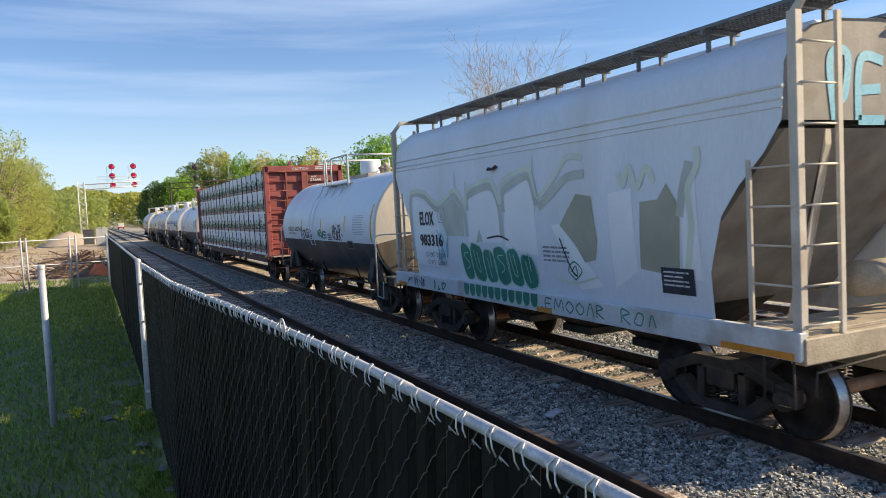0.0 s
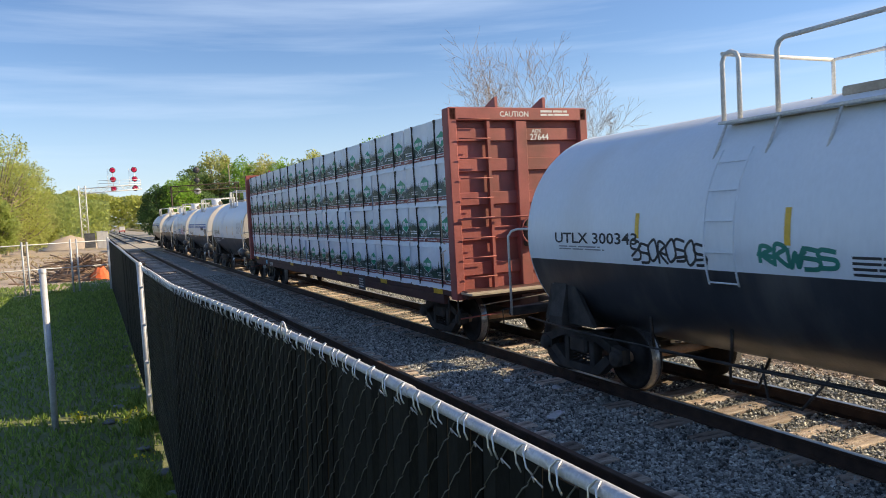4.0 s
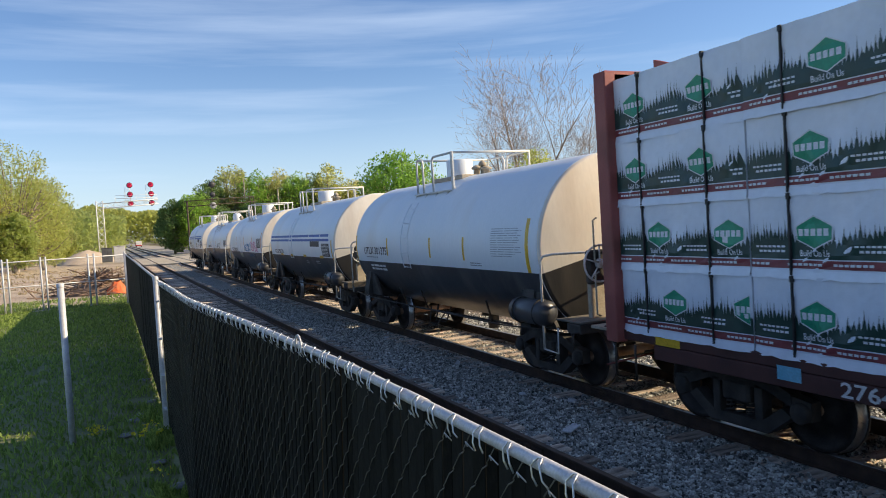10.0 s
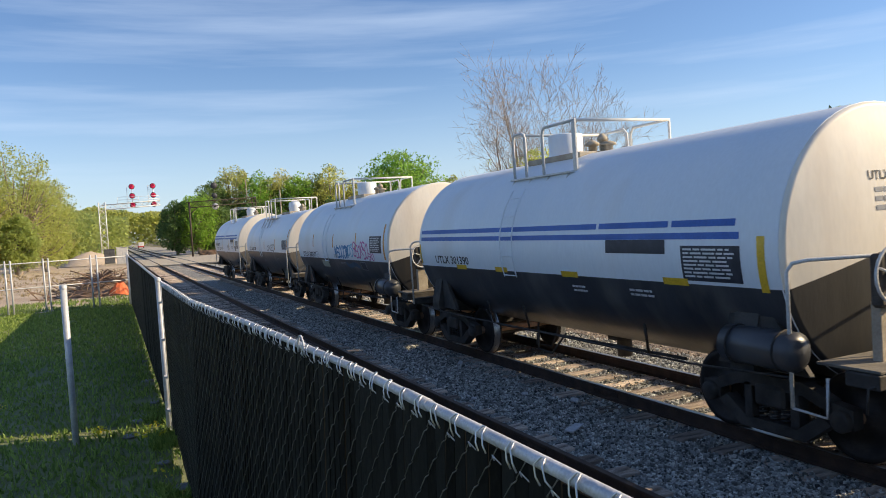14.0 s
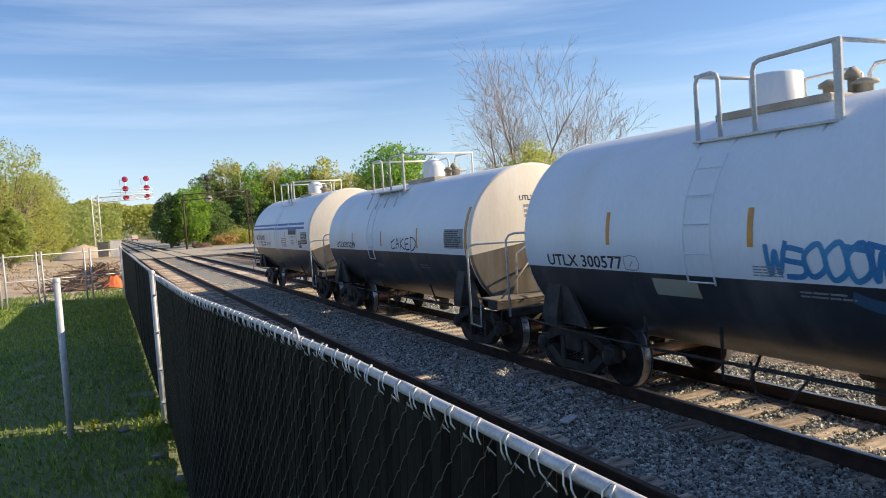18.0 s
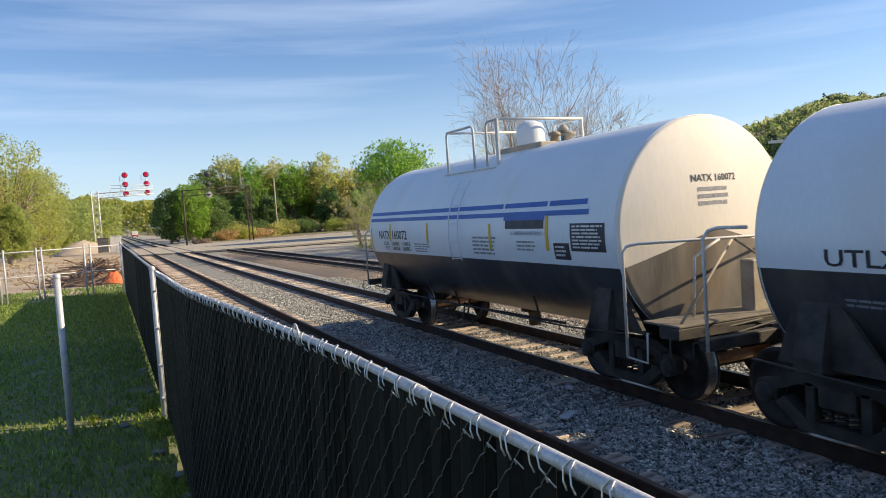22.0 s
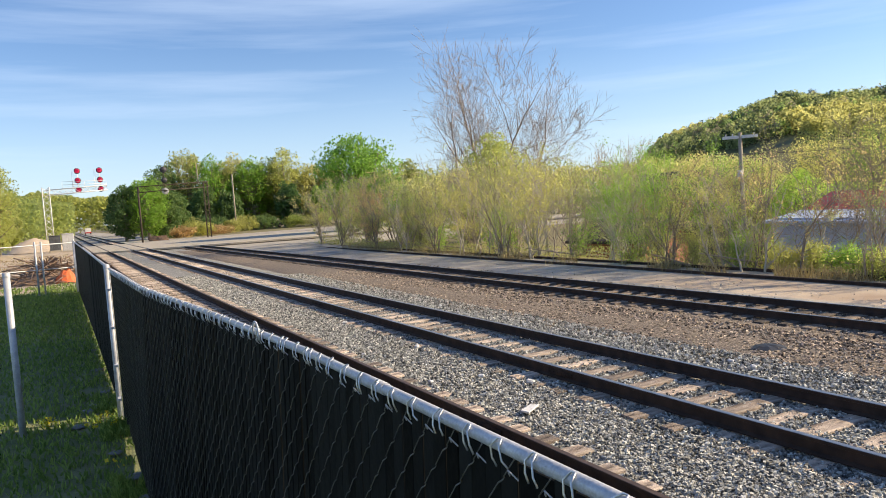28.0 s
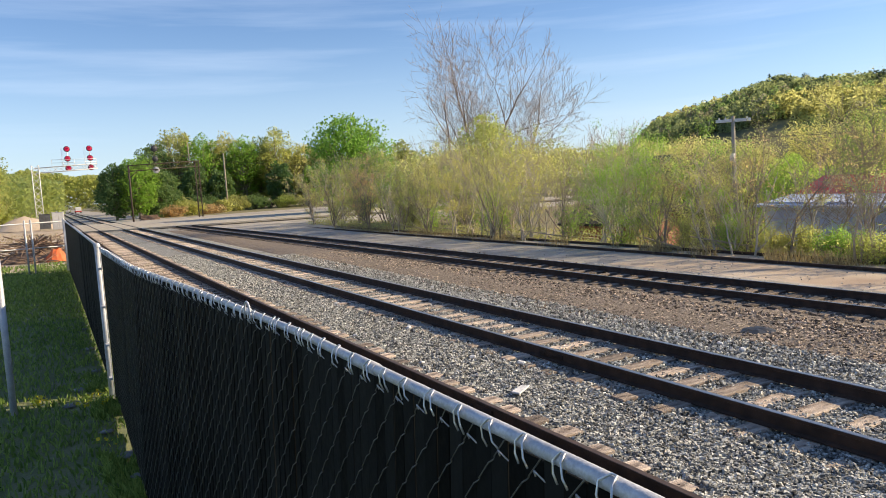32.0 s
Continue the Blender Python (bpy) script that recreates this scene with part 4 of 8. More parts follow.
def write(car, body, x, z, size, mat, width=None, label="", d=0.005):
    bm = text_mesh(body, size, width)
    for q in bm.verts:
        q.co.x += x
        q.co.y += z
    cuts = 3
    for i in range(1, cuts):
        bmesh.ops.bisect_plane(bm, geom=bm.verts[:] + bm.edges[:] + bm.faces[:], plane_co=(0, z + size * 0.72 * i / cuts, 0), plane_no=(0, 1, 0))
    return part("lettering", wrapped(bm, on_tank(d), mat), None, car, label)


def small_print(car, x, z, w, h, rows, mat, seed=0, fill=0.5, words=5):
    return part("small_print", wrapped(bars(x, z, w, h, rows, fill, seed, words), on_tank(0.0065), mat), None, car)


def head_text(car, y, body, mat, z=2.8, size=0.13):
    """Lettering on the leading dished head."""
    bm = text_mesh(body, size)
    xs = [q.co.x for q in bm.verts]
    mid = (min(xs) + max(xs)) / 2

    def place(x, h):
        dx, dz = -(x - mid), h + z - Shell.z
        rr = min(0.999, (dx * dx + dz * dz) / Shell.r ** 2)
        return (-dx * 1.0, y - head_bulge(math.sqrt(rr) * Shell.r) - 0.0035, h + z)
    for q in bm.verts:
        q.co = Vector(place(q.co.x, q.co.y))
    me = bpy.data.meshes.new("head_lettering")
    bm.to_mesh(me)
    bm.free()
    me.materials.append(mat)
    part("head_lettering", me, None, car)
    lines = bars(mid - 0.3, -0.36, 0.6, 0.28, 3, 0.55, int(-y * 100), 3)
    part("head_print", wrapped(lines, place, M_GREYINK), None, car)


HEAD_STEPS = (0.0, 0.2, 0.4, 0.6, 0.78, 0.9, 0.965, 0.974, 0.985, 0.995, 1.0)


def head_bulge(r):
    """How far the dished head stands out at a radius: a shallow dish, then a tight knuckle down to the shell."""
    dish = Shell.r * 0.965
    big = dish / math.sin(math.radians(12))
    if r < dish:
        return 0.06 + math.sqrt(big * big - r * r) - math.sqrt(big * big - dish * dish)
    return 0.06 * math.sqrt(max(0.0, 1 - ((r - dish) / (Shell.r - dish)) ** 2))


def tank_car(y0, half, trucks, label, bonnet="drum", bonnet_x=-1.15, walk=(-1.4, -1.0, -0.45, 0.46), ladder_x=-0.75, brake=True, reservoir=True, deck=(3.3, 4.06), soot=M_SOOTHEAD):
    """A tank car: shell, dished heads, underframe ends, trucks, top platform with rails, bonnet, ladder, end handrails, brake gear."""
    car = base("tank_car", pose(TRACK_X, y0, 0), label, "tank car", "tank cars of the train")
    TRAIN.append((car, y0))
    n = 64
    lo = math.asin(Shell.band / Shell.r)
    rings = [Shell.r * k for k in HEAD_STEPS]
    # profile of the body along y with elliptical heads
    prof = [(-half - head_bulge(r), r) for r in rings] + [(half + head_bulge(r), r) for r in reversed(rings)]
    # 'y' lathe: angle 0 is up, 90 degrees is +x
    a_side = math.pi / 2 - lo
    nr = len(rings)
    shell = [prof[nr - 1], (0.0, Shell.r), prof[nr]]
    part("tank", Mesh().lathe(shell, (0, 0, Shell.z), "y", n, -a_side, a_side), M_WHITE, car, "white painted tank shell")
    part("lower_shell", Mesh().lathe(shell, (0, 0, Shell.z), "y", 36, a_side, 2 * math.pi - a_side), M_BLACK, car, "black painted lower half, streaked with dust")
    for dish in (prof[:nr], prof[nr:]):
        hd = part("tank_head", Mesh().lathe(dish, (0, 0, Shell.z), "y", n, -a_side, a_side), M_HEADPAINT, car, "dished head in dust-stained cream paint")
        part("lower_head", Mesh().lathe(dish, (0, 0, Shell.z), "y", 36, a_side, 2 * math.pi - a_side), soot, hd, "lower head, black paint under dust")
    for e in (-1, 1):
        part("head_seam", Mesh().tube([(Shell.r * math.sin(a), e * half, Shell.z + Shell.r * math.cos(a)) for a in np.linspace(0, 2 * math.pi, 49)], 0.008, 5, caps=False), M_WHITE, car)
    for k in (-0.36, 0.3):
        part("shell_seam", Mesh().tube([((Shell.r - 0.004) * math.sin(a), half * k * 1.0, Shell.z + (Shell.r - 0.004) * math.cos(a)) for a in np.linspace(-a_side, a_side, 33)], 0.006, 4, caps=False), M_WHITE, car)
    # underframe: stub sill, bolster, saddle, end platform
    for e in (-1, 1):
        ye = e * (half + 0.95)
        st = Mesh()
        st.box((-0.2, min(e * (half - 1.6), ye), 0.72), (0.2, max(e * (half - 1.6), ye), 1.02), 0.02)
        if e < 0:
            st.box((-1.42, ye, 0.92), (1.42, ye + 0.34, 1.06), 0.012)
        else:
            st.box((-1.35, ye - 0.12, 0.84), (1.35, ye + 0.02, 0.98), 0.012)
        sill = part("end_sill", st, M_UNDER, car, "black stub sill and end beam")
        if e < 0:
            part("end_platform", Mesh().box((-1.4, min(e * (half + 0.3), ye), 1.066), (1.4, max(e * (half + 0.3), ye), 1.095), 0.006), M_DECK, sill, "dusty end platform")
        bo = Mesh()
        ty = e * trucks
        bo.prism([(-1.45, 0.88), (-1.45, 1.0), (-1.28, 1.75), (-1.0, 1.2), (-0.5, 0.82), (0.5, 0.82), (1.0, 1.2), (1.28, 1.75), (1.45, 1.0), (1.45, 0.88), (0.3, 0.7), (-0.3, 0.7)], "y", ty - 0.16, ty + 0.16)
        for s in (-1, 1):
            bo.prism([(ty - 0.75, 0.9), (ty - 0.16, 1.7), (ty + 0.16, 1.7), (ty + 0.45, 0.9)], "x", s * 1.3 - 0.03, s * 1.3 + 0.03)
        part("bolster_saddle", bo, M_UNDER, car, "black steel saddle on the body bolster")
        coupler(car, ye + e * 0.05, e)
        # curved end handrail in front of the head
        hr = Mesh()
        if e > 0:
            for s in (-1, 1):
                hr = Mesh()
                hr.tube([(s * 1.4, half + 0.78, 0.86), (s * 1.4, half + 0.78, 2.14), (s * 1.36, half + 0.74, 2.22), (s * 1.3, half + 0.66, 2.25), (s * 1.22, half + 0.32, 2.25)], 0.02, 8)
                part("end_handrail", hr, M_PVC, car, "bent white handrail")
            truck(car, e * trucks)
            continue
        hr.tube([(-1.5, e * (half + 0.1), 0.62), (-1.5, e * (half + 0.1), 1.95), (-1.47, e * (half + 0.14), 2.03), (-1.38, e * (half + 0.24), 2.06), (0, e * (half + 0.78), 2.06), (1.38, e * (half + 0.24), 2.06), (1.47, e * (half + 0.14), 2.03), (1.5, e * (half + 0.1), 1.95), (1.5, e * (half + 0.1), 0.62)], 0.02, 8)
        hr.tube([(-1.5, e * (half + 0.1), 0.62), (-1.5, e * (half + 0.48), 0.6), (-1.5, e * (half + 0.5), 0.98)], 0.014, 6)
        hr.tube([(-0.75, e * (half + 0.5), 1.08), (-0.75, e * (half + 0.56), 1.85), (-0.6, e * (half + 0.6), 1.95), (-0.4, e * (half + 0.63), 2.05)], 0.018, 7)
        part("end_handrail", hr, M_PVC if e < 0 else M_UNDER, car, "bent white handrail" if e < 0 else "bent handrail")
        truck(car, e * trucks)
    # long handrail and pipes under the shell
    part("side_rod", Mesh().tube([(-1.5, -half - 0.1, 0.92), (-1.52, -half + 1.2, 0.86), (-1.52, half - 1.2, 0.86), (-1.5, half + 0.1, 0.92)], 0.013, 6), M_UNDER, car, "thin black rod along the underframe")
    part("bottom_outlet", Mesh().lathe([(0, 0.26), (-0.1, 0.26), (-0.12, 0.12), (-0.38, 0.12), (-0.4, 0.0)], (0, -0.2, Shell.z - Shell.r + 0.05), "z", 18), M_UNDER, car)
    rig = Mesh()
    rig.tube([(-0.9, -2.6, 0.72), (-0.9, 2.4, 0.66)], 0.022, 7)
    rig.tube([(-0.5, 1.6, 0.72), (-0.62, 1.5, 0.36), (-0.5, 1.2, 0.34), (-0.4, 1.1, 0.7)], 0.02, 6)
    rig.tube([(-1.1, 0.6, 0.8), (-1.25, 0.4, 0.5), (-1.25, 0.0, 0.48), (-1.1, -0.2, 0.8)], 0.016, 6)
    for yy in (-2.2, 0.9, 2.2):
        rig.tube([(-1.2, yy, 1.15), (-0.95, yy + 0.25, 0.7)], 0.02, 6)
    part("brake_rigging", rig, M_UNDER, car, "black brake rods and pipes")
    if reservoir:
        res = Mesh()
        res.lathe([(-0.5, 0.0), (-0.48, 0.12), (-0.42, 0.2), (0.42, 0.2), (0.48, 0.12), (0.5, 0.0)], (-1.44, -half + 0.3, 1.16), "y", 18)
        tank = part("air_reservoir", res, M_BLACK, car, "black air reservoir")
        for yy in (-half + 0.0, -half + 0.6):
            part("reservoir_strap", Mesh().tube([(-1.44 + 0.205 * math.sin(a), yy, 1.16 + 0.205 * math.cos(a)) for a in np.linspace(0, 6.283, 17)], 0.012, 5, caps=False), M_UNDER, tank)
    if brake:
        brake_wheel(car, -0.9, -half - 0.78, 1.9, -1, M_PVC)
        part("brake_stand", Mesh().box((-1.02, -half - 0.7, 1.06), (-0.78, -half - 0.6, 1.66), 0.01), M_TANSTEEL, car)
        part("brake_chain_guide", Mesh().tube([(-0.62, -half - 0.66, 1.1), (-0.62, -half - 0.66, 1.62), (-0.7, -half - 0.7, 1.78)], 0.016, 6), M_UNDER, car)
    else:
        for s in (-1, 1):
            part("head_brace", Mesh().tube([(-0.16, -half - 0.62, 2.05), (s * 1.25, -half - 0.82, 1.1)], 0.018, 6), M_TANSTEEL, car, "slanting steel brace before the head")
        part("valve_box", Mesh().box((0.05, -half - 0.72, 1.06), (0.4, -half - 0.5, 1.75), 0.02), M_TANSTEEL, car)
    # platform on the crown: side planks, a trailing and a leading enclosure of bent pipe with the ladder between them
    zc, zf, zr, xr = Shell.z + Shell.r, deck[0], deck[1], 0.92
    x0, o0, o1, x1 = walk
    for s in (-1, 1):
        pf = Mesh()
        pf.box((s * 0.86 - 0.16, -x1, zf - 0.03), (s * 0.86 + 0.16, -x0, zf), 0.006)
        for xx in np.linspace(x0 + 0.1, x1 - 0.1, 4):
            pf.tube([(s * 0.98, -xx, zf - 0.02), (s * 1.2, -xx, zf - 0.42)], 0.016, 6)
        part("walkway", pf, M_PVC, car, "white grating walkway beside the crown")
    for s in (-1, 1):
        rl = Mesh()
        x = s * xr
        if s < 0:
            rl.tube([(x, -x0, zf), (x, -x0, zr - 0.1), (x, -x0 - 0.03, zr - 0.02), (x, -x0 - 0.1, zr), (x, -o0 + 0.1, zr), (x, -o0 + 0.03, zr - 0.03), (x, -o0, zr - 0.1), (x, -o0, zf)], 0.026, 8)
            rl.tube([(x, -o1, zf), (x, -o1, zr - 0.1), (x, -o1 - 0.03, zr - 0.03), (x, -o1 - 0.1, zr), (x, -x1, zr)], 0.026, 8)
            rl.box((x - 0.02, -x1 - 0.045, zf - 0.1), (x + 0.02, -x1 + 0.045, zr + 0.02), 0.006)
        else:
            rl.tube([(x, -x0, zf), (x, -x0, zr), (x, -x0 - 0.7, zr), (x, -x0 - 0.78, zr - 0.08), (x, -x0 - 0.78, zf)], 0.026, 8)
            rl.tube([(x, -x1, zf), (x, -x1, zr), (x, -x1 + 0.9, zr), (x, -x1 + 0.98, zr - 0.1), (x, -x1 + 0.98, zf)], 0.026, 8)
        part("guard_rail", rl, M_PVC, car, "white bent pipe guard rail")
    for xx in (x0, x1):
        part("guard_rail", Mesh().tube([(-xr, -xx, zr), (xr, -xx, zr)], 0.024, 8), M_PVC, car)
    part("platform_tray", Mesh().box((-0.5, -bonnet_x - 1.1, zc - 0.09), (0.5, -bonnet_x + 0.5, zc + 0.015), 0.02), M_TANSTEEL, car, "rust-stained tray round the fittings")
    b = Mesh()
    if bonnet == "drum":
        b.lathe([(-0.1, 0.3), (0.4, 0.3), (0.42, 0.28), (0.43, 0.0)], (0, -bonnet_x, zc), "z", 24)
    else:
        b.lathe([(-0.1, 0.26), (0.32, 0.27), (0.44, 0.22), (0.5, 0.1), (0.51, 0.0)], (0, -bonnet_x, zc), "z", 24)
    part("bonnet", b, M_WHITE, car, "white valve bonnet")
    for dy, hgt, r in ((-0.62, 0.24, 0.07), (-0.9, 0.32, 0.05), (-1.05, 0.18, 0.08)):
        part("valve", Mesh().lathe([(-0.05, r), (hgt * 0.6, r), (hgt * 0.62, r * 1.7), (hgt * 0.8, r * 1.7), (hgt, r * 0.5), (hgt, 0.0)], (0.12, -bonnet_x + dy, zc), "z", 12), M_TANSTEEL, car, "valve fitting")
    # ladder on the lawn side
    ld = Mesh()
    ly = -ladder_x
    for s in (-1, 1):
        pts = []
        for a in np.linspace(math.radians(52), math.radians(107), 12):
            pts.append((-(Shell.r + 0.07) * math.sin(a), ly + s * 0.2, Shell.z + (Shell.r + 0.07) * math.cos(a)))
        ld.tube(pts, 0.011, 6)
    for a in np.linspace(math.radians(58), math.radians(106), 5):
        ld.tube([(-(Shell.r + 0.07) * math.sin(a), ly - 0.2, Shell.z + (Shell.r + 0.07) * math.cos(a)), (-(Shell.r + 0.07) * math.sin(a), ly + 0.2, Shell.z + (Shell.r + 0.07) * math.cos(a))], 0.01, 6)
    part("ladder", ld, M_WHITE, car, "white steel ladder")
    return car


def stripes(car, gaps, x0, x1, z0, w=0.075, gap=0.065):
    """Two blue stripes round the shell, with gaps at the seams."""
    edges = [x0] + [g for g in gaps] + [x1]
    for k, z in enumerate((z0, z0 - w - gap)):
        for a, b in zip(edges[:-1], edges[1:]):
            patch(car, "stripe", M_BLUE, a + 0.03, b - (0.03 if k == 0 else -0.03), z - w / 2, z + w / 2, n=2)


def tanks():
    shell_size(1.5, 2.14, -0.31)
    c = tank_car(20.8, 4.5, 3.95, "white and black tank car with scrawled tags along its side", bonnet_x=0.45, walk=(-1.18, -0.95, -0.45, 1.12), ladder_x=-0.7, brake=False, reservoir=False, deck=(3.44, 4.2), soot=M_DUSTYHEAD)
    write(c, "UTLX 300343", -3.8, 2.08, 0.2, M_INK, 1.75)
    for x, z0, z1 in ((-2.08, 2.16, 2.46), (0.06, 2.12, 2.48), (2.26, 2.1, 2.52)):
        patch(c, "marker", M_YELLOW, x, x + 0.07, z0, z1)
    patch(c, "marker", M_YELLOW, 4.26, 4.36, 1.88, 2.78)
    small_print(c, 2.98, 2.02, 0.92, 0.5, 12, M_FAINT, 3, 0.35, 3)
    small_print(c, -3.7, 1.97, 1.1, 0.07, 2, M_GREYINK, 41, 0.5, 4)
    tag(c, 71, -2.15, -0.95, 1.86, 2.16, M_INK, 0.032, "black sprayed tag", 8)
    tag(c, 72, -0.25, 0.6, 1.9, 2.13, M_GRAF_G, 0.045, "green sprayed tag", 5)
    small_print(c, 0.75, 1.84, 0.45, 0.2, 4, M_INK, 43, 0.5, 2)
    tag(c, 73, 1.22, 1.95, 1.84, 2.28, M_INK, 0.036, "black sprayed tag", 6)
    part("tag", wrapped(ribbon([[(2.0, 2.02), (2.06, 2.04)], [(2.12, 1.98), (2.17, 2.0)], [(2.02, 2.14), (2.06, 2.16)]], 0.04, 3), on_tank(), M_INK), None, c)
    patch(c, "placard", M_GREYINK, 2.42, 2.86, 1.66, 1.88, "small framed panel")
    patch(c, "placard", M_PLACARD, 2.45, 2.83, 1.68, 1.86, d=0.006)
    head_text(c, -4.5, "UTLX 300343", M_INK)

    shell_size(1.49, 2.13, -0.37)
    c = tank_car(53.75, 4.55, 4.02, "white and black tank car with yellow marks, dusty", bonnet_x=-1.05, walk=(-1.4, -1.05, -0.52, 0.5), ladder_x=-0.88)
    write(c, "UTLX", -3.9, 1.95, 0.25, M_INK, 0.72)
    write(c, "301375", -3.1, 1.95, 0.25, M_INK, 0.86)
    for x, z0, z1 in ((-4.55, 1.78, 2.42), (-2.2, 1.93, 2.34), (0.34, 1.93, 2.34), (1.92, 1.91, 2.34)):
        patch(c, "marker", M_YELLOW, x, x + 0.075, z0, z1)
    patch(c, "marker", M_YELLOW, 4.2, 4.3, 1.76, 2.62)
    small_print(c, 3.05, 1.98, 1.05, 0.5, 13, M_FAINT, 5, 0.35, 3)
    small_print(c, -3.75, 1.84, 0.9, 0.05, 1, M_GREYINK, 6)
    small_print(c, -3.6, 1.52, 1.3, 0.17, 2, M_PALEINK, 7, 0.6, 4)
    small_print(c, 2.2, 1.8, 0.55, 0.08, 2, M_GREYINK, 8)
    head_text(c, -4.55, "UTLX 301375", M_INK)

    c = tank_car(65.17, 4.62, 4.05, "white and black tank car with two blue stripes and orange marks")
    stripes(c, (1.66, 3.07), -4.55, 4.1, 2.45)
    write(c, "UTLX 301390", -3.85, 1.83, 0.21, M_INK, 1.5)
    for x in (-2.9, -1.35, 0.7, 2.9):
        patch(c, "marker", M_YELLOW, x, x + 0.42, 1.735, 1.82)
    patch(c, "marker", M_YELLOW, 4.36, 4.46, 1.72, 2.3)
    patch(c, "marker", M_YELLOW, -4.62, -4.55, 1.8, 2.2)
    patch(c, "placard", M_PLACARD, 1.85, 3.0, 2.1, 2.27, "dark covered panel")
    patch(c, "placard", M_PLACARD, 3.26, 4.14, 1.8, 2.2, "dark data panel")
    small_print(c, 3.3, 1.82, 0.8, 0.35, 8, M_PALEINK, 9)
    small_print(c, 0.9, 1.5, 0.35, 0.12, 2, M_PALEINK, 10)
    small_print(c, 2.2, 1.52, 0.5, 0.12, 2, M_PALEINK, 11)
    head_text(c, -4.62, "UTLX 301390", M_INK)

    c = tank_car(76.45, 4.58, 4.05, "white and black tank car with blue and pink graffiti", bonnet_x=-1.05, walk=(-1.4, -1.05, -0.55, 0.47), ladder_x=-0.85)
    write(c, "UTLX 300577", -4.0, 1.79, 0.23, M_INK, 1.74)
    part("small_print", wrapped(ribbon([[(-2.2, 1.79), (-1.96, 1.79), (-1.96, 1.95), (-2.2, 1.95), (-2.2, 1.79)], [(-2.12, 1.82), (-2.04, 1.9)]], 0.012, 2), on_tank(0.006), M_GREYINK), None, c)
    for x, z0, z1 in ((-2.54, 2.1, 2.52), (-0.2, 2.1, 2.5), (2.05, 2.05, 2.5)):
        patch(c, "marker", M_ORANGE, x, x + 0.075, z0, z1)
    patch(c, "marker", M_ORANGE, 4.3, 4.4, 1.82, 2.68)
    patch(c, "placard", M_PLACARD, 3.27, 4.17, 1.98, 2.4, "dark data panel")
    small_print(c, 3.32, 2.0, 0.8, 0.36, 8, M_PALEINK, 12)
    tag(c, 81, 0.02, 1.35, 1.8, 2.2, M_GRAF_B, 0.055, "blue sprayed tag in round letters", 6)
    tag(c, 82, 1.3, 1.8, 1.84, 2.22, M_GRAF_C, 0.04, "light blue sprayed tag", 2)
    tag(c, 83, 1.87, 3.1, 1.82, 2.26, M_GRAF_P, 0.045, "pink sprayed tag", 6)
    tag(c, 84, 3.1, 3.52, 1.78, 1.96, M_GRAF_P, 0.03, "small pink sprayed tag", 3)
    patch(c, "placard", M_TANPATCH, -1.75, -1.0, 1.49, 1.7)
    small_print(c, -0.16, 1.79, 0.4, 0.12, 4, M_GREYINK, 33)
    small_print(c, 0.35, 1.6, 0.6, 0.08, 2, M_GREYINK, 34)
    part("tag", wrapped(ribbon([[(0.9, 1.66), (1.2, 1.58), (1.7, 1.64), (2.1, 1.56)]], 0.12), on_tank(), M_GRAF_OLDBLUE), None, c, "faded blue spray on the black band")
    patch(c, "placard", M_GREYINK, 2.25, 2.68, 1.5, 1.72, "small framed panel")
    patch(c, "placard", M_PLACARD, 2.28, 2.65, 1.52, 1.7, d=0.006)
    head_text(c, -4.58, "UTLX 300577", M_INK)

    shell_size(1.43, 2.07, -0.22)
    c = tank_car(87.78, 4.6, 4.05, "white and black tank car with a thin black tag", bonnet="dome", bonnet_x=0.1, walk=(-1.75, -1.05, -0.5, 0.4), ladder_x=-0.75, brake=False, reservoir=False, deck=(3.3, 4.1), soot=M_DUSTYHEAD)
    write(c, "UTLX303289", -3.85, 1.9, 0.22, M_INK, 1.68)
    for x, z0, z1 in ((-2.4, 1.98, 2.3), (-0.14, 1.97, 2.32), (2.12, 1.96, 2.38)):
        patch(c, "marker", M_ORANGE, x, x + 0.075, z0, z1)
    patch(c, "marker", M_ORANGE, 4.45, 4.56, 1.8, 2.74)
    part("tag", wrapped(ribbon([[(0.85, 2.14), (0.62, 2.05), (0.62, 1.92), (0.85, 1.94)], [(0.9, 1.92), (1.0, 2.16), (1.1, 1.94)], [(0.92, 2.02), (1.1, 2.04)], [(1.2, 2.18), (1.2, 1.9)], [(1.4, 2.16), (1.2, 2.03), (1.45, 1.9)],
                                [(1.7, 2.16), (1.5, 2.12), (1.5, 1.92), (1.72, 1.92)], [(1.5, 2.03), (1.68, 2.04)], [(1.82, 2.16), (1.8, 1.9), (2.0, 1.95), (2.12, 2.06), (1.98, 2.16), (1.8, 2.18)]], 0.028), on_tank(), M_INK), None, c, "thin black sprayed tag")
    patch(c, "placard", M_GREYINK, 3.55, 4.4, 1.97, 2.34, "faded data panel")
    small_print(c, 3.6, 1.98, 0.75, 0.33, 8, M_INK, 13)
    for k in range(3):
        small_print(c, -3.7 + 2.9 * k, 1.5 - 0.08 * (k % 2), 0.5, 0.1, 2, M_GREYINK, 14 + k)
    head_text(c, -4.6, "UTLX 303289", M_INK)

    shell_size(1.53, 2.17, -0.43)
    c = tank_car(99.35, 4.8, 4.28, "white and black tank car with blue stripes, the last car", bonnet="dome", bonnet_x=0.45, walk=(-1.34, -0.14, 0.38, 0.8), ladder_x=0.1, brake=False, reservoir=False, deck=(3.36, 4.2), soot=M_DUSTYHEAD)
    stripes(c, (1.87, 3.2), -4.75, 4.2, 2.635)
    write(c, "NATX", -4.14, 2.06, 0.27, M_INK, 0.72)
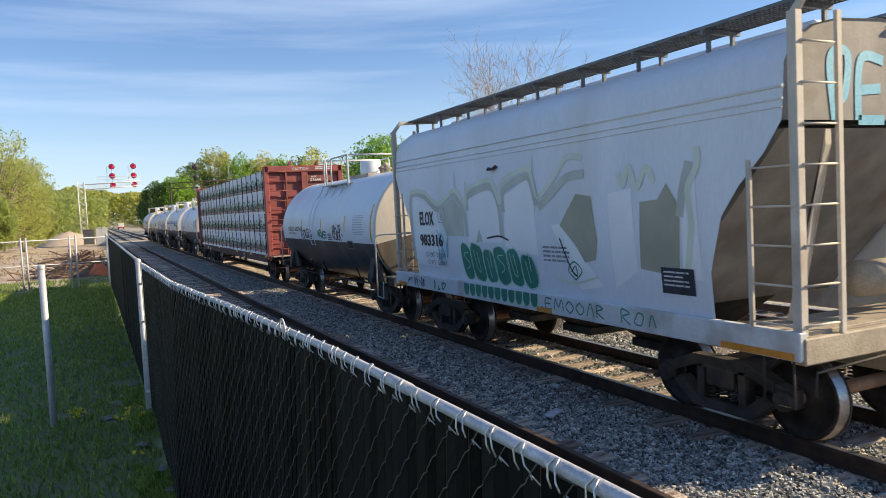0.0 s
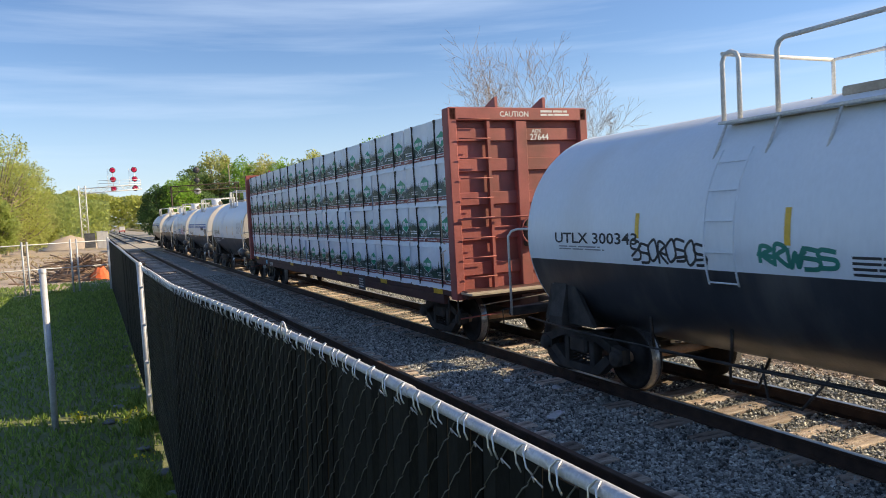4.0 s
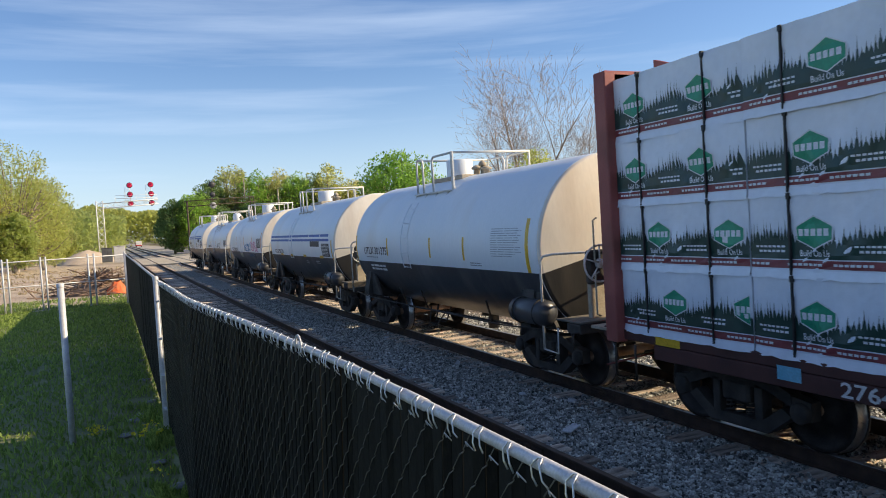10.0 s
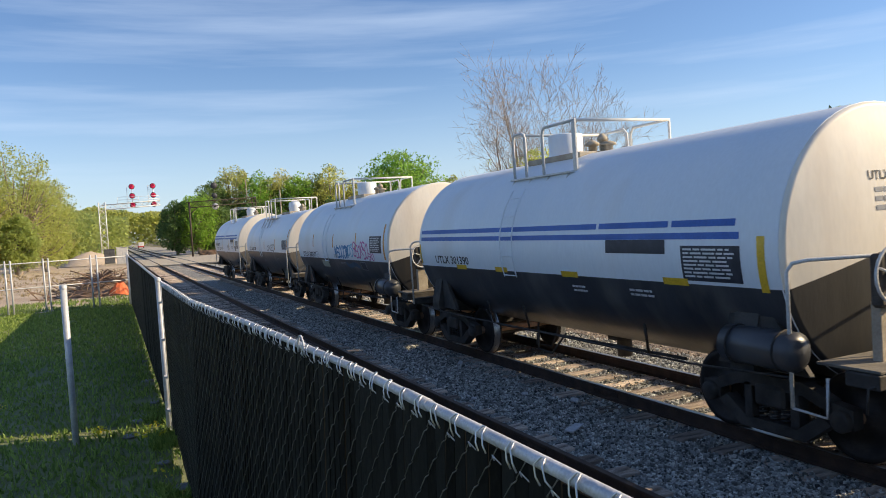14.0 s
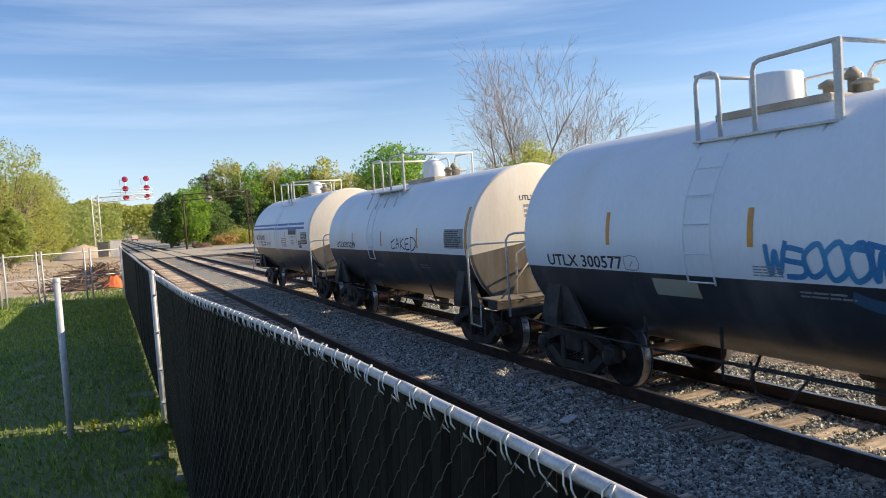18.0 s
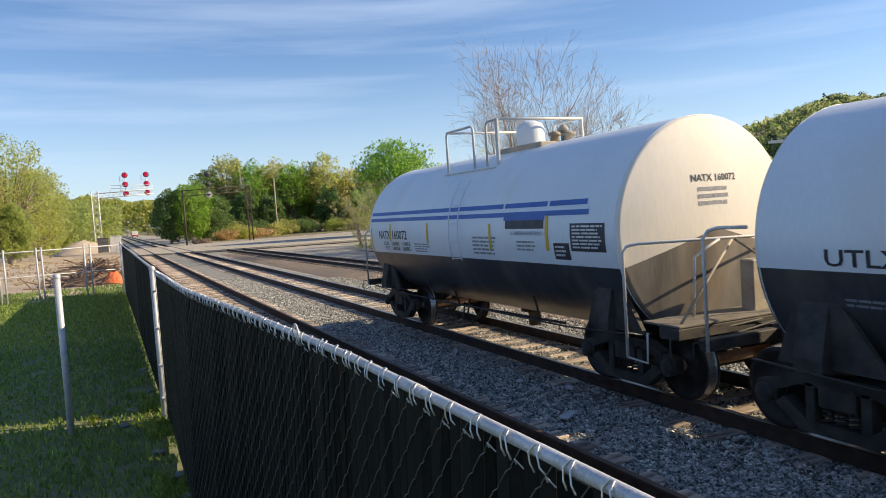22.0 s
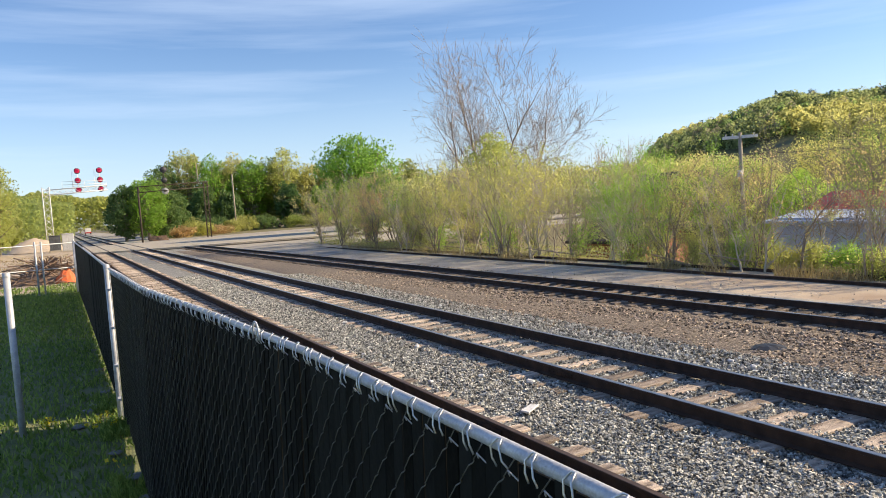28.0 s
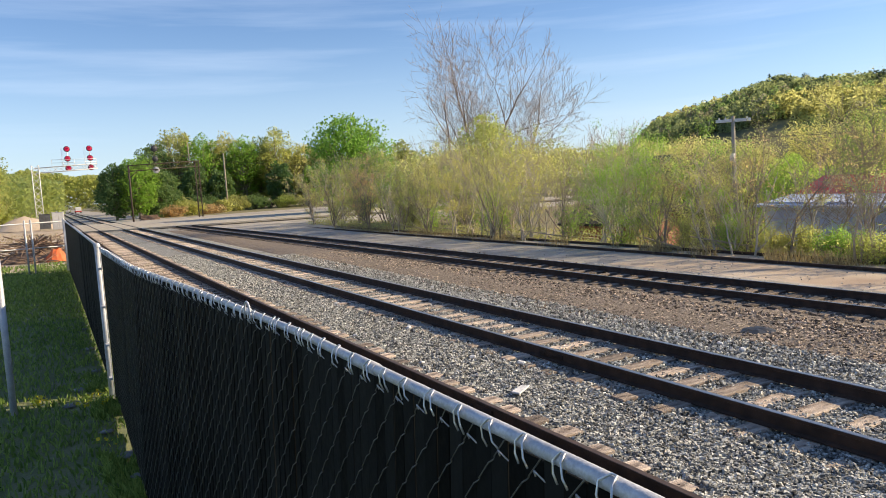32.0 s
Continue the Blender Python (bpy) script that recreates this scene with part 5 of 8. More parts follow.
    write(c, "160072", -3.31, 2.06, 0.27, M_INK, 0.87)
    for x, z0, z1 in ((-3.42, 2.02, 2.4), (-1.3, 2.0, 2.4), (1.38, 1.92, 2.36), (3.16, 1.94, 2.46)):
        patch(c, "marker", M_YELLOW, x, x + 0.08, z0, z1, d=0.0075)
    patch(c, "marker", M_YELLOW, -4.72, -4.64, 1.72, 2.3)
    patch(c, "placard", M_BLUE, 1.9, 3.14, 2.4, 2.47)
    patch(c, "placard", M_PLACARD, 1.96, 3.12, 2.27, 2.43, "dark covered panel")
    write(c, "NO PRESSURE RELIEF DEVICE", 2.12, 2.17, 0.085, M_GREYINK, 0.95)
    small_print(c, 2.3, 1.9, 0.6, 0.18, 3, M_GREYINK, 17)
    for z, words in ((1.92, ("LD LMT", "223600LB", "101400KG")), (1.81, ("LT WT", "62400LB", "28300KG"))):
        for x, word in zip((-3.86, -3.36, -2.72), words):
            write(c, word, x, z, 0.115, M_INK, 0.3 if "LB" not in word and "KG" not in word else 0.46)
    small_print(c, -2.0, 1.78, 0.8, 0.2, 4, M_GREYINK, 19)
    small_print(c, 0.75, 1.8, 0.9, 0.34, 5, M_GREYINK, 20)
    patch(c, "placard", M_PLACARD, 3.36, 3.76, 1.82, 2.06)
    small_print(c, 3.4, 1.84, 0.3, 0.18, 3, M_PALEINK, 21)
    patch(c, "placard", M_PLACARD, 3.8, 4.6, 1.95, 2.34, "dark data panel")
    small_print(c, 3.85, 1.97, 0.7, 0.34, 7, M_PALEINK, 22)
    head_text(c, -4.8, "NATX 160072", M_INK)
    return c


LAST_CAR = tanks()


# ---- covered hopper ----
HOP = 9.8


def hop_width(z):
    """Half width of the hopper's bowed side at a height."""
    t = (z - 1.28) / 2.4
    return 1.47 + 0.075 * math.sin(max(0, min(1, t)) * math.pi)


def hopper():
    car = base("hopper_car", pose(TRACK_X, HOP, 0), "light grey covered hopper car covered in graffiti", "hopper car", "freight cars of the train")
    TRAIN.append((car, HOP))
    zs = [1.28, 1.5, 1.8, 2.1, 2.4, 2.7, 3.0, 3.3, 3.6]
    roof = [(1.5, 3.62), (1.46, 3.84), (1.36, 4.02), (1.1, 4.2), (0.7, 4.29), (0.0, 4.32)]
    side = [(hop_width(z), z) for z in zs] + roof[1:]
    ring = [(-x, z) for x, z in side] + [(x, z) for x, z in reversed(side)][1:]

    def end_y(z, s):
        """Where the body ends at a height: upright at the top, sloping in, then curving down."""
        if z > 3.2:
            return s * 4.88
        if z > 2.5:
            return s * (4.88 - (3.2 - z) / 0.7 * 0.7)
        return s * (4.18 - 0.22 * min(1, (2.5 - z) / 0.7))
    m = Mesh()
    ys = [None, -3, -1.5, 0, 1.5, 3, None]
    v = []
    for k, y in enumerate(ys):
        for x, z in ring:
            yy = end_y(z, -1) if k == 0 else end_y(z, 1) if k == len(ys) - 1 else y
            v.append((x, yy, z))
    n = len(ring)
    f = [(k * n + i, k * n + i + 1, (k + 1) * n + i + 1, (k + 1) * n + i) for k in range(len(ys) - 1) for i in range(n - 1)]
    m.add(v, f, True)
    body = part("body", m, M_HOPPER, car, "bowed light grey steel side with faded cover-up paint")
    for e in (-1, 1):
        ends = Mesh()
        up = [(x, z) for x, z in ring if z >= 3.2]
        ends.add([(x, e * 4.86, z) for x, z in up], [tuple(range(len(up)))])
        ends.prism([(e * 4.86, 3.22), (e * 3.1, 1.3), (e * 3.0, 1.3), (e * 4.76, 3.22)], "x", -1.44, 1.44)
        # the sheet's darker grey carries the shade under the body's end
        part("slope_sheet", ends, M_HOPSLOPE, car, "grimy sloping end sheet, shade painted into its grey")
    for z, r in ((3.62, 0.02), (3.5, 0.014), (3.42, 0.01)):
        for s in (-1, 1):
            x = s * (hop_width(z) + 0.004)
            part("side_rib", Mesh().tube([(x, -4.88, z), (x, 4.88, z)], r, 6), M_HOPPER, car)
    sl = Mesh()
    for s in (-1, 1):
        sl.box((s * 1.5 - 0.05, -5.06, 1.02), (s * 1.5 + 0.05, 5.06, 1.3), 0.012)
    part("side_sill", sl, M_HOPSILL, car, "pale side sill with tags")
    for e in (-1, 1):
        b = Mesh()
        b.box((-1.5, min(e * 4.9, e * 5.08), 0.98), (1.5, max(e * 4.9, e * 5.08), 1.24), 0.015)
        b.box((-0.25, min(e * 3.2, e * 5.2), 0.75), (0.25, max(e * 3.2, e * 5.2), 1.05), 0.02)
        b.box((-1.42, min(e * 4.3, e * 5.0), 1.24), (1.42, max(e * 4.3, e * 5.0), 1.28), 0.005)
        part("end_beam", b, M_TANSTEEL, car, "dusty end beam and platform")
        for s in (-1, 1):
            p = Mesh()
            # corner post bent over the roof at its top
            p.box((s * 1.46 - 0.05, e * 5.0 - 0.05, 1.24), (s * 1.46 + 0.05, e * 5.0 + 0.05, 4.28), 0.008)
            p.tube([(s * 1.46, e * 5.0, 4.26), (s * 1.3, e * 5.0, 4.46), (s * 0.5, e * 5.0, 4.5)], 0.045, 6)
            p.prism([(e * 4.98, 3.2), (e * 4.98, 3.05), (e * 4.5, 1.3), (e * 4.6, 1.3)], "x", s * 1.0 - 0.04, s * 1.0 + 0.04)
            part("corner_post", p, M_HOPEND, car)
            ld = Mesh()
            for z in np.linspace(1.35, 4.0, 8):
                ld.tube([(s * 1.46, e * 5.06, z), (s * 0.95, e * 5.06, z)], 0.012, 6)
                if z < 3.0:
                    ld.tube([(s * 1.53, e * 5.0, z), (s * 1.53, e * 4.5, z)], 0.012, 6)
            ld.box((s * 0.95 - 0.03, e * 5.06 - 0.02, 1.24), (s * 0.95 + 0.03, e * 5.06 + 0.02, 4.3))
            ld.box((s * 1.53 - 0.015, e * 4.5 - 0.025, 1.28), (s * 1.53 + 0.015, e * 4.5 + 0.025, 2.95))
            part("ladder", ld, M_HOPEND, car, "steel end and side ladder")
            st = Mesh().tube([(s * 1.5, e * 4.95, 1.02), (s * 1.5, e * 4.95, 0.55), (s * 1.5, e * 4.6, 0.55), (s * 1.5, e * 4.6, 1.02)], 0.014, 6)
            part("stirrup", st, M_UNDER, car)
        coupler(car, e * 5.3, e)
        truck(car, e * 3.6)
    brake_wheel(car, 0.5, -5.2, 2.1, -1, M_TANSTEEL)
    part("brake_reservoir", Mesh().lathe([(-0.4, 0.0), (-0.38, 0.2), (0.38, 0.2), (0.4, 0.0)], (0.3, -4.6, 1.65), "x", 16), M_TANSTEEL, car)
    # three outlet hoppers
    for yy in (-1.75, 0.0, 1.75):
        h = Mesh()
        v = [(sx * a, yy + sy * b, z) for z, a, b in ((1.3, 1.3, 0.85), (0.62, 0.42, 0.32)) for sx, sy in ((-1, -1), (1, -1), (1, 1), (-1, 1))]
        h.add(v, [(0, 1, 5, 4), (1, 2, 6, 5), (2, 3, 7, 6), (3, 0, 4, 7), (4, 5, 6, 7)])
        h.box((-0.48, yy - 0.38, 0.5), (0.48, yy + 0.38, 0.62), 0.01)
        part("outlet_hopper", h, M_UNDER, car, "dark discharge hopper")
    # roof walk: grating on brackets
    for s in (-1, 1):
        g = Mesh()
        x0, x1 = (0.55, 1.12) if s > 0 else (-1.12, -0.55)
        for y in np.arange(-5.1, 5.1, 0.06):
            g.box((x0, y, 4.47), (x1, y + 0.014, 4.5))
        for x in np.linspace(x0, x1, 9):
            g.box((x - 0.006, -5.1, 4.465), (x + 0.006, 5.1, 4.5))
        w = part("roof_walk", g, M_GRATING, car, "dark steel grating walkway over the roof")
        br = Mesh()
        for y in np.linspace(-4.7, 4.7, 9):
            br.box((x0, y - 0.025, 4.42), (x1, y + 0.025, 4.465))
            br.box((x0 + 0.08, y - 0.02, 4.05), (x0 + 0.12, y + 0.02, 4.44))
            br.box((x1 - 0.12, y - 0.02, 3.98), (x1 - 0.08, y + 0.02, 4.44))
        part("bracket", br, M_GRATING, w)
    part("hatch_trough", Mesh().box((-0.4, -4.4, 4.28), (0.4, 4.4, 4.42), 0.04), M_HOPPER, car, "long roof hatch cover")

    def on_side(d):
        return lambda x, y: (-(hop_width(y) + d), -x, y)

    def grid_poly(points, mat, d, label="", name="cover_paint"):
        bm = flat_poly(points)
        bmesh.ops.triangulate(bm, faces=bm.faces[:])
        for i in range(1, 14):
            bmesh.ops.bisect_plane(bm, geom=bm.verts[:] + bm.edges[:] + bm.faces[:], plane_co=(0, 1.3 + 0.17 * i, 0), plane_no=(0, 1, 0))
        part(name, wrapped(bm, on_side(d), mat), None, car, label)

    def spray(strokes, w, mat, d, label=""):
        part("graffiti", wrapped(ribbon(strokes, w), on_side(d), mat), None, car, label)
    # old piece: tall letters with olive and pale yellow outlines over white fills
    for pts in ([(-3.95, 1.5), (-3.95, 2.85), (-2.85, 2.6), (-2.6, 1.9), (-2.9, 1.5)], [(-1.6, 2.0), (-1.5, 2.75), (-0.75, 2.9), (-0.42, 2.5), (-0.4, 2.02)], [(-0.32, 1.95), (-0.3, 2.75), (0.42, 3.0), (0.58, 2.7), (0.62, 1.85)],
                [(1.0, 2.3), (1.2, 2.32), (1.6, 1.98), (2.1, 1.5), (1.6, 1.42), (1.3, 1.85)], [(2.35, 1.5), (2.3, 2.7), (2.75, 2.75), (2.8, 1.75)], [(3.55, 1.72), (3.6, 2.6), (3.78, 2.95), (3.85, 1.7)]):
        grid_poly(pts, M_GRAF_W, 0.004, "white fill of an old piece")
    for pts in ([(-1.3, 2.0), (-1.16, 2.24), (-1.06, 2.02)], [(-2.7, 2.55), (-2.1, 2.8), (-1.72, 2.5), (-1.75, 2.1), (-2.45, 2.1)]):
        grid_poly(pts, M_GRAF_O, 0.0055, "faded olive shade of an old piece")
    for pts in ([(1.22, 2.3), (1.62, 2.72), (1.95, 2.68), (2.05, 2.1), (1.98, 1.85), (1.75, 1.8), (1.55, 2.05)], [(2.85, 1.78), (3.5, 1.72), (3.56, 2.5), (3.35, 2.78), (3.2, 2.6), (2.9, 2.58)]):
        grid_poly(pts, M_TANPATCH, 0.0055, "tan cover-up patch")
    spray([[(-4.0, 1.6), (-4.05, 2.3), (-4.0, 2.88), (-3.4, 2.86), (-2.8, 2.6), (-2.35, 2.78), (-2.05, 2.84), (-1.68, 2.52), (-1.6, 2.1)], [(-1.55, 2.55), (-1.5, 2.8), (-0.75, 2.92), (-0.45, 2.6), (-0.4, 2.1)],
           [(-0.32, 2.5), (-0.3, 2.84), (0.3, 3.02), (0.5, 2.95), (0.64, 2.6)], [(0.7, 2.55), (1.05, 2.75), (1.4, 2.95), (1.8, 2.98)], [(3.55, 2.4), (3.62, 2.75), (3.7, 3.0)]], 0.12, M_GRAF_O, 0.0065, "faded olive outline")
    spray([[(-4.1, 2.96), (-3.4, 2.94), (-2.75, 2.69), (-2.07, 2.92), (-1.64, 2.66), (-1.58, 2.88), (-1.3, 2.97), (-0.72, 3.02), (-0.42, 2.66), (-0.36, 2.98), (0.32, 3.14), (0.5, 3.05), (0.68, 2.72), (1.06, 2.93), (1.39, 3.22), (1.75, 3.2)],
           [(3.62, 1.75), (3.72, 2.3), (3.68, 2.7), (3.82, 2.95), (3.8, 3.15)], [(2.5, 2.95), (2.6, 2.8), (2.7, 3.0), (2.85, 2.75), (3.0, 2.98), (3.15, 2.8)]], 0.085, M_GRAF_Y, 0.0075, "pale yellow outline")
    spray([[(-2.05, 2.95), (-2.07, 3.25)], [(-1.64, 2.7), (-1.62, 3.05)], [(0.5, 3.05), (0.53, 3.3)], [(1.0, 1.55), (1.45, 1.5), (2.0, 1.62)]], 0.03, M_GRAF_Y, 0.0075)
    spray(scribble(11, -3.0, -2.45, 1.5, 2.2, 4), 0.03, M_GRAF_C, 0.0085, "thin light blue scrawl")
    # green bubble letters
    rg = random.Random(3)
    for k in range(6):
        # leaning rounded letters, each with a pale outline and an inner stroke
        xc, w, top = -1.68 + 0.4 * k, rg.uniform(0.19, 0.24), 1.97 + 0.05 * math.sin(k * 2.3) - 0.015 * k
        loop = []
        for a in np.linspace(0, 2 * math.pi, 16, endpoint=False):
            ca, sa = math.cos(a), math.sin(a)
            q = (abs(ca) ** 3 + abs(sa) ** 3) ** (-1 / 3) * (1 + 0.09 * noise.noise((ca * 1.4 + k * 5, sa * 1.4, 2)))
            z = 1.34 + (top - 1.34) * (0.5 + 0.5 * sa * q)
            loop.append((xc + w * ca * q * (1.05 if k % 2 else 0.95) - 0.22 * (z - 1.6), z))
        grid_poly(loop, M_GRAF_G, 0.008, "green bubble letter", "graffiti_letter")
        lean = -0.22
        spray([loop + loop[:1]], 0.02, M_GRAF_LG, 0.011)
        cuts = ([[(xc + 0.1, 1.82), (xc - 0.08, 1.78), (xc + 0.08, 1.62), (xc - 0.06, 1.52)]], [[(xc - 0.08, 1.86), (xc - 0.05, 1.55), (xc + 0.04, 1.52), (xc + 0.03, 1.84)]],
                [[(xc - 0.02, 1.42), (xc - 0.04, 1.75)], [(xc + 0.08, 1.9), (xc + 0.06, 1.6)]])[k % 3]
        spray([[(x + lean * (z - 1.6), z) for x, z in c] for c in cuts], 0.018, M_GRAF_LG, 0.0125)

    def on_sill(x, y):
        return (-1.5535, -x, y)
    bm, drips = bmesh.new(), []
    for x in np.arange(-1.8, 0.5, 0.22):
        flat_poly([(x + 0.02, 1.1), (x - 0.01, 1.18), (x, 1.28), (x + 0.18, 1.28), (x + 0.19, 1.18), (x + 0.16, 1.1), (x + 0.09, 1.07)], bm)
        drips.append([(x + 0.0, 1.28), (x - 0.01, 1.18), (x + 0.03, 1.095), (x + 0.09, 1.065), (x + 0.16, 1.095), (x + 0.19, 1.18), (x + 0.185, 1.28)])
    part("graffiti", wrapped(bm, on_sill, M_GRAF_G), None, car, "green sprayed drips")
    part("graffiti", wrapped(ribbon(drips, 0.014), lambda x, y: (-1.5555, -x, y), M_GRAF_LG), None, car)
    part("graffiti", wrapped(ribbon([[(0.55, 1.25), (0.55, 1.1), (0.72, 1.1)], [(0.95, 1.24), (0.8, 1.24), (0.8, 1.1), (0.95, 1.1)], [(0.8, 1.17), (0.92, 1.17)], [(1.02, 1.1), (1.05, 1.25), (1.12, 1.14), (1.2, 1.25), (1.24, 1.1)], [(1.38, 1.25), (1.3, 1.17), (1.4, 1.09), (1.48, 1.17), (1.38, 1.25)],
                                    [(1.62, 1.25), (1.54, 1.17), (1.64, 1.09), (1.72, 1.17), (1.62, 1.25)], [(1.78, 1.09), (1.86, 1.26), (1.94, 1.09)], [(2.0, 1.09), (2.0, 1.25), (2.12, 1.22), (2.0, 1.17), (2.14, 1.09)], [(2.5, 1.09), (2.5, 1.26), (2.65, 1.22), (2.52, 1.17), (2.66, 1.08)], [(2.8, 1.24), (2.74, 1.12), (2.86, 1.1), (2.9, 1.22), (2.8, 1.25)], [(3.0, 1.1), (3.05, 1.24), (3.12, 1.1)]], 0.02), on_sill, M_GRAF_G), None, car, "thin green scrawl along the sill")
    part("graffiti", wrapped(ribbon(scribble(6, -4.45, -3.55, 1.06, 1.27, 9), 0.014), on_sill, M_INK), None, car, "dark scrawl")
    part("graffiti", wrapped(ribbon(scribble(8, -3.1, -2.6, 1.06, 1.28, 4), 0.03), on_sill, M_GRAF_G), None, car)
    for x0, x1 in ((-4.9, -4.45), (0.55, 0.95), (4.1, 5.0)):
        part("marker", wrapped(flat_poly([(x0, 1.03), (x1, 1.03), (x1, 1.1), (x0, 1.1)]), lambda x, y: (-1.5555, -x, y), M_ORANGE), None, car)

    def side_text(body, x, z, size, w):
        bm = text_mesh(body, size, w)
        for q in bm.verts:
            q.co.x += x
            q.co.y += z
        for dx, dz in ((0, 0), (0.012, 0.004), (-0.01, -0.006)):
            b2 = bm.copy()
            for q in b2.verts:
                q.co.x += dx
                q.co.y += dz
            part("lettering", wrapped(b2, on_side(0.0095 + 12 * abs(dx) * 0.01), M_INK), None, car)
        bm.free()
    side_text("ELOX", -3.62, 2.3, 0.36, 0.64)
    side_text("983316", -3.66, 1.9, 0.3, 1.02)
    for body, x, z, w in (("LD LMT", -3.45, 1.68, 0.4), ("230100", -2.98, 1.68, 0.4), ("LT WT", -3.4, 1.53, 0.34), ("55900", -2.94, 1.53, 0.34)):
        bm = text_mesh(body, 0.125, w)
        bm.transform(Matrix.Translation((x, z, 0)))
        part("small_lettering", wrapped(bm, on_side(0.0095), M_GREYINK), None, car)
    bm = text_mesh("C", 0.14)
    bm.transform(Matrix.Translation((-2.66, 2.38, 0)))
    part("small_lettering", wrapped(bm, on_side(0.0095), M_GREYINK), None, car)
    part("small_print", wrapped(bars(0.75, 1.75, 0.7, 0.25, 4, 0.5, 5), on_side(0.006), M_GREYINK), None, car)
    part("emblem", wrapped(ribbon([[(-2.75, 2.35), (-2.5, 2.35), (-2.5, 2.6), (-2.75, 2.6), (-2.75, 2.35)]], 0.015, 2), on_side(0.006), M_GREYINK), None, car)
    part("placard", wrapped(flat_poly([(3.2, 1.52), (3.72, 1.52), (3.72, 1.82), (3.2, 1.82)]), on_side(0.009), M_PLACARD), None, car, "dark two-panel placard")
    part("placard_print", wrapped(bars(3.24, 1.58, 0.42, 0.2, 4, 0.4, 6, 3), on_side(0.012), M_PALEINK), None, car)
    part("graffiti", wrapped(ribbon([[(1.5, 1.55), (1.35, 1.68), (1.5, 1.8), (1.66, 1.68), (1.5, 1.55)], [(1.42, 1.66), (1.52, 1.74), (1.56, 1.62)]], 0.02), on_side(0.009), M_GRAF_G), None, car)
    spray([[(1.2, 2.12), (1.42, 1.7), (1.55, 1.6)], [(-0.9, 2.08), (-0.5, 2.12), (-0.2, 2.06)]], 0.03, M_INK, 0.01)
    part("jack_pad", Mesh().tube([(-hop_width(3.2) - 0.02, 0.75, 3.22), (-hop_width(3.2) - 0.06, 0.72, 3.2), (-hop_width(3.2) - 0.06, 0.55, 3.2), (-hop_width(3.2) - 0.02, 0.5, 3.24)], 0.025, 6), M_UNDER, car)
    # blue letters on the leading end sheet
    part("graffiti", wrapped(ribbon([[(-0.75, 3.3), (-0.8, 3.9), (-0.55, 3.95), (-0.6, 3.55), (-0.75, 3.5)], [(-0.4, 3.3), (-0.35, 3.9), (0.0, 3.9)], [(-0.35, 3.6), (-0.05, 3.62)], [(-0.4, 3.3), (0.0, 3.3)], [(0.2, 3.3), (0.3, 3.9), (0.5, 3.4), (0.7, 3.9)]], 0.1), lambda x, y: (x, -4.868, y), M_GRAF_C), None, car, "light blue graffiti on the end sheet")
    return car


hopper()


# ---- centre-beam flat car with wrapped lumber ----
FLAT = 37.65


